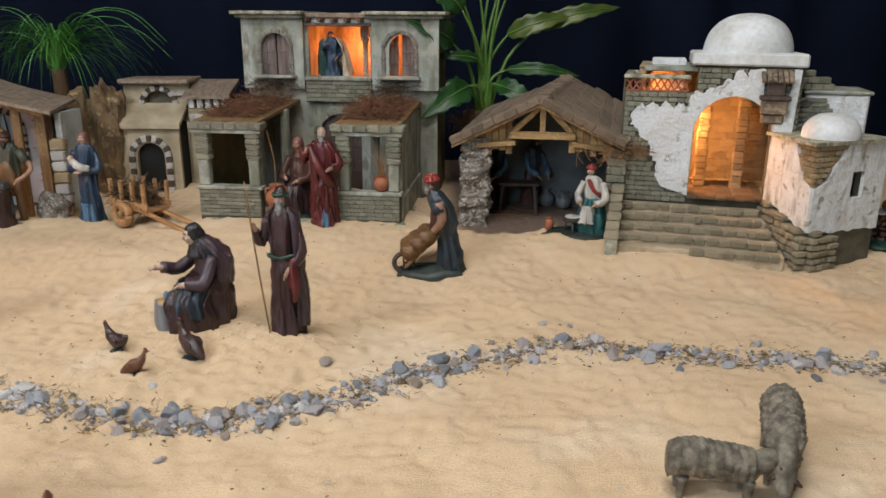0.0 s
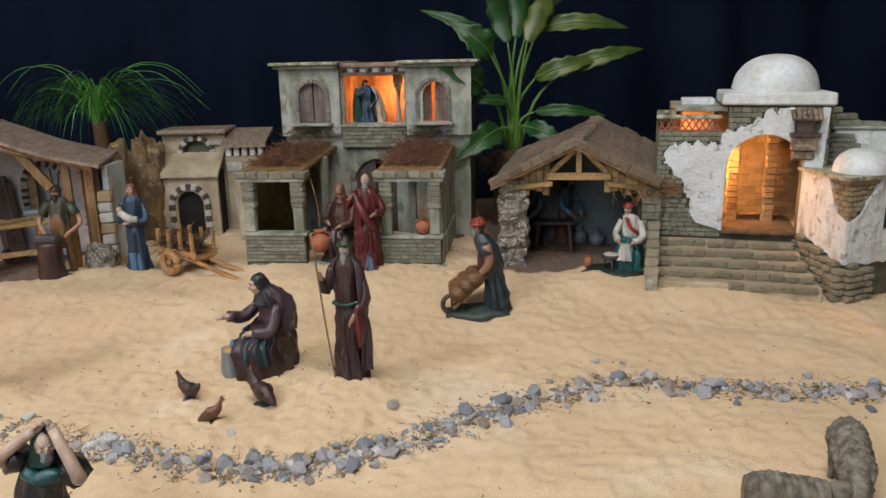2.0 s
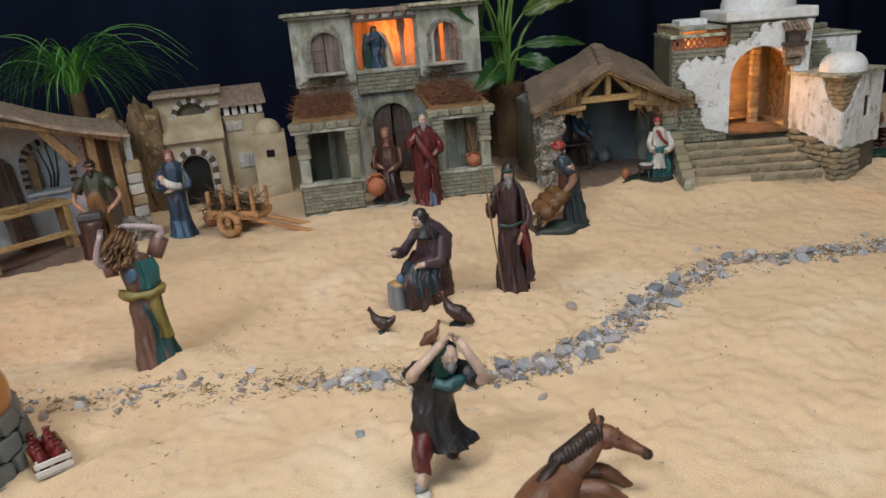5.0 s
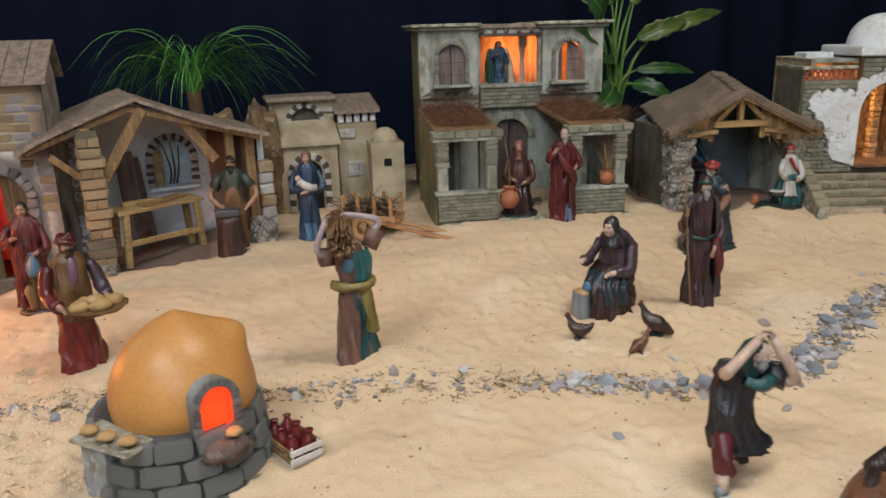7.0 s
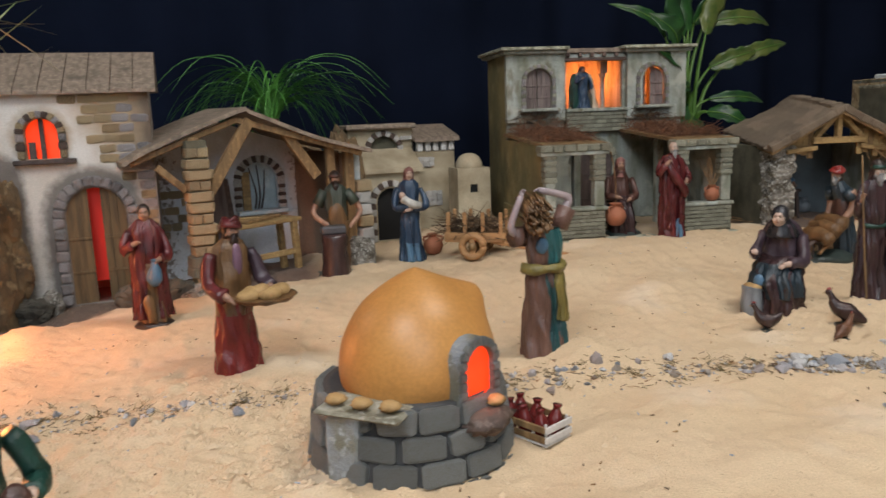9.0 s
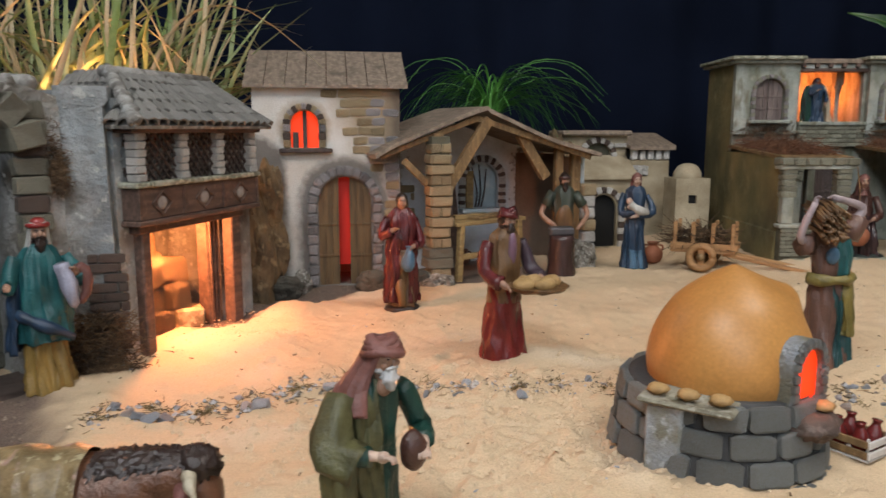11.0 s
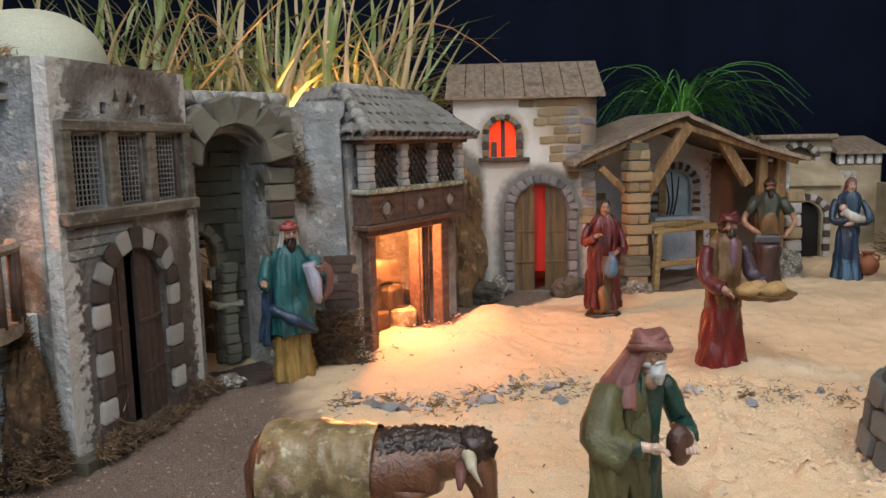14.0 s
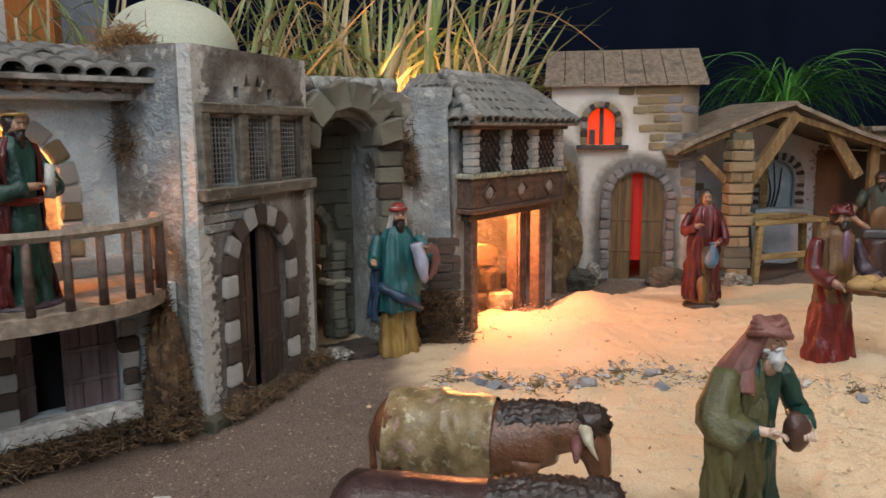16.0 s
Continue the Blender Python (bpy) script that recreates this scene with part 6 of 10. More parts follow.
def build_arch_wall():
    p = thing("pilaster_wall", pose(-1.556, 1.068, 0.0, 0, 0, 8), "grey weathered pilaster of the balcony house", "model wall")
    k, rows = Kit(), []
    for z, w in ((-0.03, 0.06), (0.02, 0.056), (0.1, 0.05), (0.2, 0.044), (0.29, 0.042), (0.296, 0.052), (0.312, 0.054)):
        rows.append([(0.025 - w / 2, 0, z), (0.025 + w / 2, 0, z), (0.025 + w / 2, 0.05, z), (0.025 - w / 2, 0.05, z)])
    k.rings(rows, TOMB_WALL, False)
    k.done("shaft", p)
    courses(p, "brown", 0.02, 0.062, 0.02, 0.13, -0.001, 0.005, 0.03, 0.011, keep=lambda x, z: rng.random() < 0.75)
    # arch wall between the tomb and the pilaster
    a = thing("ruined_arch", pose(-1.668, 0.958, 0.0, 0, 0, 44), "tall broken stone arch with a small lit archway behind", "model arch")
    k = Kit().panel([(0.0, -0.03), (0.16, -0.03), (0.16, 0.3), (0.12, 0.312), (0.06, 0.314), (0.01, 0.3)], [arch(0.068, 0.085, -0.01, 0.235, 12)], 0.0, 0.03, TOMB_WALL)
    k.done("arch_wall", a)
    for i in range(6):
        t = math.pi * (i + 0.5) / 6
        brick(a, "ruin", 0.068 + 0.053 * math.cos(t), 0.005, 0.245 + 0.056 * math.sin(t), 0.03, 0.05, 0.027, -math.degrees(t), None, "arch_stone")
    for i in range(9):
        brick(a, "ruin" if i % 3 else "brown", 0.126 + rng.uniform(-0.002, 0.002), -0.001, 0.13 + i * 0.0195, 0.032, 0.012, 0.018, 0, None, "jamb_stone")
    k = Kit().panel(rect(-0.02, 0.16, -0.03, 0.3), [arch(0.042, 0.062, -0.01, 0.135, 10)], 0.075, 0.085, STONE_DARK)
    k.done("rear_wall", a)
    courses(a, "ruin", 0.0, 0.15, 0.0, 0.29, 0.074, 0.008, 0.034, 0.017, keep=lambda x, z: not (abs(x - 0.042) < 0.042 and z < 0.175))
    voussoirs(a, ("ruin",), 0.042, 0.062, 0.0, 0.135, 0.072, 0.012, 0.011, 9, 8)
    strands(260, (0.03, 0.02, 0.03), 0.05, 0.0011, STRAW, "straw_bundle", a, "dry straw behind the archway", m=pose(0.04, 0.15, 0.13), flat=1.2, curl=0.4)
    k = Kit().box(-0.02, 0.005, 0.03, 0.075, -0.03, 0.29, TOMB_WALL, 0).box(0.112, 0.16, 0.03, 0.075, -0.03, 0.29, TOMB_WALL, 0)
    k.box(0.065, 0.1, 0.055, 0.08, 0.07, 0.077, STONE_GREY, 0.001)
    k.done("side_wall", a)
    for i in range(10):
        brick(a, "grey", 0.085 + rng.uniform(-0.002, 0.002), 0.064, 0.006 + i * 0.0125, 0.018, 0.018, 0.0118, 0, None, "column_stone")
    k = Kit()
    for i in range(7):
        k.tube([(0.0 + i * 0.022, 0.0, 0.313), (0.0 + i * 0.022, 0.08, 0.318)], [0.009, 0.009], TILE_GREY, 8, steps=1)
    k.done("top_tiles", a)
    for i in range(26):
        brick(a, "brown", rng.uniform(0.0, 0.13), rng.uniform(-0.03, 0.03), -0.002, 0.03, 0.024, 0.008, rng.uniform(-4, 4), None, "paving_stone")
    strands(1800, (0.01, 0.008, 0.05), 0.005, 0.00045, MOSS, "hanging_moss", a, m=pose(0.152, -0.002, 0.2), flat=1.0, curl=1.6)
    strands(220, (0.008, 0.008, 0.03), 0.01, 0.0007, MOSS, "hanging_moss", a, m=pose(0.004, -0.002, 0.2), flat=1.0, curl=1.6)
    w = a.matrix_basis
    point_lamp("passage_lamp", w @ Vector((0.05, 0.2, 0.22)), 0.9, (1.0, 0.36, 0.08))


build_arch_wall()

# ---- domed tomb-like tower with grilled windows ----


def build_grille_house():
    ang = math.degrees(math.atan2(0.959 - 0.771, -1.643 + 1.682))
    t = thing("grille_house", pose(-1.684, 0.768, 0.0, 0, 0, ang), "grey-brown domed model house with grilled windows and plank door", "model house")
    L, H, D = 0.192, 0.335, 0.2
    wz0, wz1 = 0.205, 0.28
    dcx = 0.092
    holes = [rect(0.022 + i * 0.054, 0.058 + i * 0.054, wz0 + 0.008, wz1 - 0.006) for i in range(3)]
    holes += [arch(dcx, 0.085, 0.0, 0.128, 12), rect(0.062, 0.07, 0.292, 0.302), rect(0.116, 0.124, 0.292, 0.302), [(0.078, 0.303), (0.088, 0.303), (0.083, 0.315)], [(0.096, 0.303), (0.106, 0.303), (0.101, 0.315)]]
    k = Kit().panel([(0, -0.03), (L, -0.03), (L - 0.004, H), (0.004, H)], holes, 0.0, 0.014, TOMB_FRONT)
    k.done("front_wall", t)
    k = Kit().panel([(0.014, -0.03), (D, -0.03), (D, H), (0.014, H)], [], 0.0, 0.012, TOMB_WALL, Matrix.Rotation(radians(90), 4, "Z") @ Matrix.Diagonal((1, -1, 1, 1)))
    k.done("side_wall", t)
    k = Kit().panel([(0.014, -0.03), (D, -0.03), (D, H), (0.014, H)], [], L - 0.012, L, TOMB_WALL, Matrix.Rotation(radians(90), 4, "Z") @ Matrix.Diagonal((1, -1, 1, 1)))
    k.done("side_wall", t)
    k = Kit().box(0.0, L, D - 0.01, D, -0.03, H, TOMB_WALL, 0)
    k.done("back_wall", t)
    k = Kit().box(0.004, L - 0.004, 0.004, D, H - 0.03, H - 0.022, TOMB_WALL, 0)
    k.done("roof_slab", t)
    k = Kit().lathe([(0.066, H - 0.026), (0.066, H - 0.008), (0.062, H + 0.018), (0.049, H + 0.04), (0.026, H + 0.053), (0.001, H + 0.056)], DOME_MAT, (L / 2 + 0.006, 0.1, 0), 40, 4)
    k.done("dome", t)
    # window frame
    k = Kit().box(0.006, 0.188, -0.008, 0.004, wz1 - 0.004, wz1 + 0.006, WOOD_GREY, 0.0015).box(0.004, 0.19, -0.01, 0.004, wz0 - 0.006, wz0 + 0.006, WOOD_GREY, 0.0015)
    for x in (0.006, 0.061, 0.115, 0.172):
        k.box(x, x + 0.013, -0.007, 0.004, wz0, wz1, WOOD_GREY, 0.0015, wob=0.0008)
    k.done("window_frame", t, "weathered grey timber frame")
    wire = material("grey_wire", (0.33, 0.34, 0.34), (0.2, 0.2, 0.2), rough=0.5, metal=0.4, bump=0)
    for i in range(3):
        k = Kit()
        x0 = 0.02 + i * 0.054
        for j in range(9):
            k.box(x0 + j * 0.005, x0 + j * 0.005 + 0.0009, 0.002, 0.003, wz0 + 0.004, wz1 - 0.004, wire, 0)
        for j in range(14):
            k.box(x0, x0 + 0.041, 0.0025, 0.0035, wz0 + 0.008 + j * 0.0046, wz0 + 0.0089 + j * 0.0046, wire, 0)
        k.done("grille", t, "grey wire mesh")
    # black sheet painted as the shade behind the grilles
    k = Kit().box(0.014, 0.18, 0.03, 0.032, 0.19, 0.32, INSIDE_SHADE, 0)
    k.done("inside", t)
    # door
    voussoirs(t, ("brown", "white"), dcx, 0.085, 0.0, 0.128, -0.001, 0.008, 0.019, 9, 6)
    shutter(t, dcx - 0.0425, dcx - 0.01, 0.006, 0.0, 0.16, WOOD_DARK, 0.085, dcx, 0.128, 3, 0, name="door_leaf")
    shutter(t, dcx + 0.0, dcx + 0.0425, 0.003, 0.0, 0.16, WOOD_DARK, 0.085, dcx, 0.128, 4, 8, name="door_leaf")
    # black sheet painted as the shade in the door gap
    k = Kit().box(dcx - 0.045, dcx + 0.045, 0.02, 0.022, -0.01, 0.18, INSIDE_SHADE, 0)
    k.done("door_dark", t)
    for z in np.arange(0.17, 0.2, 0.009):
        k = Kit().box(0.01, rng.uniform(0.05, 0.12), -0.0015, 0.001, z, z + 0.0075, TOMB_WALL, 0.0006)
        k.done("ledge_brick", t)
    k = Kit().box(-0.004, L + 0.004, -0.012, 0.01, -0.03, 0.004, STONE_DARK, 0.002)
    k.done("plinth", t)
    return t


build_grille_house()

# ---- pale blue house with a curved balcony ----


WOOD_PURPLE = wood("purple_brown_shutter", (0.16, 0.12, 0.13), (0.07, 0.05, 0.05), axis=2)


def build_blue_house():
    m = pose(-1.94, 0.495, 0.0, 0, 0, 50)
    b = thing("blue_balcony_house", m, "pale blue model house with a curved railed balcony, lit orange", "model house")
    L = 0.36
    wx = 0.268
    k = Kit().panel(rect(0, L, -0.03, 0.128), [arch(wx, 0.08, 0.03, 0.098, 10, 0.4), arch(0.08, 0.075, 0.028, 0.072, 10, 0.5)], 0.0, 0.02, BLUE_WALL)
    k.done("lower_wall", b)
    voussoirs(b, ("white", "brown"), wx, 0.08, 0.03, 0.102, -0.001, 0.008, 0.016, 1, 5)
    k = Kit().box(wx - 0.055, wx + 0.055, -0.012, 0.004, 0.014, 0.03, STONE_WHITE, 0.002, wob=0.001)
    k.done("window_sill", b)
    shutter(b, wx - 0.04, wx - 0.022, 0.006, 0.03, 0.112, WOOD_PURPLE, None, planks=2, hinge=30)
    shutter(b, wx - 0.004, wx + 0.04, 0.006, 0.03, 0.112, WOOD_PURPLE, None, planks=3, hinge=0)
    # black sheet painted as the shade behind both lower openings
    k = Kit().box(0, L, 0.03, 0.034, 0.0, 0.12, INSIDE_SHADE, 0)
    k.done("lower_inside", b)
    # upper wall set back, with a round-headed doorway
    ub = 0.055
    dx = 0.235
    k = Kit().panel(rect(0, L + 0.02, 0.12, 0.3), [arch(dx, 0.1, 0.135, 0.215, 12)], ub, ub + 0.014, BLUE_WALL)
    k.done("upper_wall", b)
    voussoirs(b, ("white", "tan"), dx, 0.1, 0.135, 0.215, ub + 0.004, 0.014, 0.016, 9, 5)
    k = Kit().box(0.05, L, ub + 0.1, ub + 0.106, 0.1, 0.3, STONE_TAN, 0).box(0.05, L, ub + 0.014, ub + 0.1, 0.12, 0.13, STONE_TAN, 0).box(0.05, L, ub + 0.014, ub + 0.1, 0.29, 0.3, STONE_TAN, 0)
    k.done("room_wall", b)
    # curved balcony
    edge = []
    for i in range(15):
        t = math.pi * i / 14
        edge.append((0.228 - 0.118 * math.cos(t), 0.0 - 0.082 * math.sin(t) ** 0.9 if 0 < i < 14 else 0.0))
    k = Kit()
    lo, hi = 0.12, 0.132
    ring = edge + [(0.346, ub), (0.11, ub)]
    k.add([(x, y, lo) for x, y in ring] + [(x, y, hi) for x, y in ring], [list(range(len(ring)))[::-1], [len(ring) + i for i in range(len(ring))]] + [[i, (i + 1) % len(ring), len(ring) + (i + 1) % len(ring), len(ring) + i] for i in range(len(ring))], ROOF_WOOD)
    k.done("balcony_floor", b)
    k = Kit().tube([(x, y + 0.004, 0.188) for x, y in edge], [0.0045, 0.0045], ROOF_WOOD, 6, steps=1, smooth=False)
    k.done("handrail", b)
    for i in range(1, 15, 1):
        x, y = edge[i]
        k = Kit().tube([(x, y + 0.004, 0.13), (x, y + 0.004, 0.188)], [0.0036, 0.0032], WOOD_RED, 6, steps=1)
        k.done("baluster", b)
    # eaves and tiles
    k = Kit().box(-0.01, L + 0.02, ub - 0.022, ub, 0.288, 0.296, BLUE_WALL, 0.0015).box(-0.01, L + 0.02, ub - 0.034, ub + 0.02, 0.298, 0.306, TOMB_WALL, 0.0015)
    for i in range(20):
        x = 0.0 + i * 0.018
        k.ball((x, ub - 0.024, 0.298), (0.0075, 0.005, 0.005), TOMB_WALL, 8, 5)
    k.done("cornice", b)
    tile_roof(b, (-0.02, ub - 0.045, 0.306), (L + 0.02, ub - 0.045, 0.306), (L + 0.02, ub + 0.12, 0.34), (-0.02, ub + 0.12, 0.34), 20, 4)
    k = Kit().add([(-0.02, ub - 0.045, 0.302), (L + 0.02, ub - 0.045, 0.302), (L + 0.02, ub + 0.12, 0.336), (-0.02, ub + 0.12, 0.336)], [(0, 1, 2, 3)], TILE_GREY)
    ob = k.done("roof", b)
    ob.modifiers.new("thickness", "SOLIDIFY").thickness = 0.004
    strands(3800, (0.016, 0.012, 0.055), 0.005, 0.00045, MOSS, "hanging_moss", b, m=pose(0.352, ub - 0.008, 0.235), flat=1.0, curl=2.2)
    point_lamp("king_room_lamp", m @ Vector((0.215, ub + 0.04, 0.245)), 2.0, (1.0, 0.32, 0.06))
    return b


BLUE = build_blue_house()

# ---- bread oven ----


def build_oven():
    o = thing("bread_oven", pose(-0.943, 0.782, 0.0, 0, 0, 0), "orange clay dome oven on grey blocks, mouth glowing red", "oven")
    R0 = 0.078
    k = Kit().lathe([(R0 + 0.011, -0.03), (R0 + 0.007, 0.01), (R0 - 0.004, 0.054), (R0 - 0.01, 0.059), (0.001, 0.06)], OVEN_JOINT, (0, 0, 0), 36, 2)
    k.done("base", o)
    for r in range(4):
        z = -0.013 + r * 0.0208
        n = 14
        rad = R0 + 0.0075 - r * 0.0032
        for i in range(n):
            a = 2 * math.pi * (i + (0.5 if r % 2 else 0.1) + rng.uniform(-0.06, 0.06)) / n
            at = Matrix.Translation((rad * math.cos(a), rad * math.sin(a), z)) @ Matrix.Rotation(a, 4, "Z") @ Matrix.Rotation(radians(-8), 4, "Y")
            ob = brick(o, "oven", 0, 0, 0, 0.013, 2 * math.pi * rad / n * rng.uniform(0.9, 0.96), 0.0198, 0, at, "block")
    door = math.radians(-63)
    # bulging clay dome with a peak and a chimney horn
    k, rows = Kit(), []
    prof = catmull([(0.066, 0, 0.056), (0.068, 0, 0.07), (0.0665, 0, 0.086), (0.06, 0, 0.105), (0.047, 0, 0.125), (0.029, 0, 0.14), (0.012, 0, 0.15), (0.001, 0, 0.155)], 4)
    for p in prof:
        ring = []
        for j in range(48):
            a = 2 * math.pi * j / 48
            r = p.x * (1 + 0.02 * math.sin(2 * a + 1))
            z = p.z
            horn = math.exp(-((math.atan2(math.sin(a - 0.15), math.cos(a - 0.15))) / 0.34) ** 2) * math.exp(-((p.z - 0.122) / 0.016) ** 2)
            ring.append((r * math.cos(a) + 0.011 * horn * math.cos(a) + 0.009, r * math.sin(a), z + 0.008 * horn))
        rows.append(ring)
    k.rings(rows, OVEN_CLAY, True)
    k.done("clay_dome", o, "smooth orange clay dome")
    # mouth
    m = Matrix.Translation((0.006, 0, 0)) @ Matrix.Rotation(door + math.pi / 2, 4, "Z") @ Matrix.Translation((0, -0.074, 0))
    k = Kit().panel(arch(0, 0.046, 0.052, 0.084, 12), [arch(0, 0.033, 0.0525, 0.083, 12)], 0.0, 0.03, OVEN_STONE, m)
    k.done("mouth_arch", o)
    for i in range(9):
        a = math.pi * (i + 0.5) / 9
        brick(o, "oven", 0.0198 * math.cos(a), 0.0, 0.084 + 0.0198 * math.sin(a), 0.0075, 0.005, 0.0062, -math.degrees(a), m, "mouth_stone")
    for i in range(4):
        for side in (-1, 1):
            brick(o, "oven", side * 0.0198, 0.0, 0.056 + i * 0.0075, 0.0075, 0.005, 0.0068, 0, m, "mouth_stone")
    k = Kit().panel(arch(0, 0.035, 0.05, 0.083, 12), [], 0.004, 0.006, RED_GLASS, m)
    k.done("mouth_glow", o, "red glowing foil")
    k = Kit().ball((0, -0.006, 0.04), (0.025, 0.017, 0.011), STONE_BROWN, 22, 12, m, lump=0.4, scale=16)
    k.done("mouth_shelf", o)
    m2 = Matrix.Rotation(math.radians(-134) + math.pi / 2, 4, "Z") @ Matrix.Translation((0, -0.078, 0))
    k = Kit().box(-0.036, 0.036, -0.016, 0.02, 0.0545, 0.061, RUIN_STONE, 0.002, m2, wob=0.002).box(-0.03, -0.002, -0.01, 0.02, -0.03, 0.0545, OVEN_STONE, 0.002, m2, wob=0.002)
    k.done("bread_shelf", o)
    w = o.matrix_basis
    for p, mm in (((-0.024, -0.002, 0.061), m2), ((0.0, -0.003, 0.061), m2), ((0.024, -0.001, 0.061), m2), ((0.01, -0.008, 0.05), m)):
        k = Kit().ball((0, 0, 0.0042), (0.0085, 0.0075, 0.0042), BREAD, 14, 8, lump=0.3)
        ob = tagged(k.done("bread_loaf"), "small round crusty loaf lying on the oven shelf", "bread", "loaves on the oven")
        ob.matrix_basis = w @ mm @ Matrix.Translation(p)
    point_lamp("oven_lamp", w @ m @ Vector((0, -0.012, 0.07)), 0.012, (1.0, 0.12, 0.02), 0.006)


build_oven()

# ---- painted figurines ----
SKIN = paint("painted_skin", (0.4, 0.23, 0.155), 0.55, 0.45)
SKIN_PALE = paint("painted_pale_skin", (0.58, 0.42, 0.33), 0.6, 0.45)
HAIR = paint("painted_dark_hair", (0.035, 0.022, 0.018), 0.5)
BEARD_GREY = paint("painted_grey_beard", (0.33, 0.33, 0.33), 0.5, 0.6)
BEARD_WHITE = paint("painted_white_beard", (0.62, 0.62, 0.62), 0.6, 0.6)
PURPLE = paint("painted_dark_purple", (0.058, 0.03, 0.032), 0.4, 0.28)
PLUM = paint("painted_plum", (0.065, 0.042, 0.055), 0.45, 0.35)
MAROON = paint("painted_maroon", (0.125, 0.02, 0.022), 0.35, 0.3)
RED = paint("painted_red", (0.32, 0.035, 0.03), 0.5, 0.35)
BLUE_P = paint("painted_blue", (0.03, 0.062, 0.115), 0.4, 0.4)
SKY = paint("painted_light_blue", (0.09, 0.19, 0.3), 0.5, 0.4)
TEAL = paint("painted_teal", (0.022, 0.125, 0.13), 0.45, 0.4)
GREEN_P = paint("painted_dark_green", (0.015, 0.06, 0.045), 0.45, 0.4)
GREEN_COAT = paint("painted_sage_green", (0.05, 0.065, 0.048), 0.4, 0.5)
OLIVE = paint("painted_olive_coat", (0.105, 0.1, 0.04), 0.4, 0.55)
OCHRE = paint("painted_ochre", (0.32, 0.2, 0.055), 0.5, 0.45)
SASH = paint("painted_yellow_sash", (0.25, 0.2, 0.055), 0.5, 0.45)
BROWN = paint("painted_brown", (0.1, 0.045, 0.034), 0.45, 0.4)
TAN = paint("painted_tan_leather", (0.19, 0.1, 0.04), 0.4, 0.5)
BLACKISH = paint("painted_black_cloth", (0.022, 0.022, 0.026), 0.5, 0.3)
WHITE_P = paint("painted_off_white", (0.55, 0.54, 0.5), 0.6, 0.5)
GREY_P = paint("painted_grey", (0.22, 0.24, 0.26), 0.5, 0.45)
BLUE_NIGHT = paint("painted_night_blue", (0.022, 0.04, 0.055), 0.5, 0.35)
BASE_P = paint("painted_dark_base", (0.03, 0.045, 0.04), 0.5, 0.5)
CRIMSON = paint("painted_crimson_skirt", (0.2, 0.024, 0.022), 0.45, 0.25)
ROSE = paint("painted_rose_brown", (0.22, 0.09, 0.075), 0.55, 0.6)
PINK_PURPLE = paint("painted_mauve", (0.2, 0.11, 0.16), 0.5, 0.35)
FUR = material("painted_grey_fleece", (0.22, 0.2, 0.155), (0.06, 0.052, 0.04), grain=400, stain=90, rough=0.75, bump=0.0016, stains=0.9)
HIDE = paint("painted_brown_hide", (0.17, 0.075, 0.04), 0.45, 0.35)
HIDE_DARK = paint("painted_dark_hide", (0.06, 0.032, 0.03), 0.45, 0.3)
GOLD_CLOTH = layer(layer(material("painted_gold_cloth", (0.27, 0.2, 0.1), (0.11, 0.075, 0.035), grain=420, stain=70, rough=0.38, bump=0.0008, stains=0.8), (0.42, 0.27, 0.24), 60, 0.58, 0.66, 0.7), (0.5, 0.44, 0.28), 140, 0.58, 0.66, 0.6)
IVORY = paint("painted_ivory", (0.6, 0.52, 0.38), 0.7, 0.4)


def cat_list(rows, steps):
    a = [Vector(r[:3]) for r in rows]
    b = [Vector((r[3], r[4], 0)) for r in rows]
    return [(p.x, p.y, p.z, q.x, q.y) for p, q in zip(catmull(a, steps), catmull(b, steps))]


def carve(me, height, amount):
    """Modelled folds: ridges that run down and across the cloth; bare skin and beards stay as they are."""
    bare = {i for i, mat in enumerate(me.materials) if "skin" in mat.name or "beard" in mat.name or "hair" in mat.name or "timber" in mat.name}
    fixed = set()
    for poly in me.polygons:
        if poly.material_index in bare:
            fixed.update(poly.vertices)
    shift = {}
    for v in me.vertices:
        if v.index in fixed:
            continue
        p = v.co / height
        warp = noise.noise(p * 2.5)
        calm = 0.35 if p.z > 0.8 else 1.0
        q = Vector((p.x * 8 + 2.0 * p.z + 1.5 * warp, p.y * 8, p.z * 2.6 - 3.0 * p.x))
        r = 1 - 2.4 * (noise.noise(q) ** 2 + 0.008) ** 0.5
        q = Vector((p.x * 15 - 3 * p.z, p.y * 15, p.z * 4.5 + 4 * p.x + 2 * warp))
        r += 0.4 * (1 - 2.4 * (noise.noise(q) ** 2 + 0.01) ** 0.5)
        shift[v.index] = v.normal * (amount * calm * height * (r - 0.6))
    for i, d in shift.items():
        me.vertices[i].co += d
    me.update()


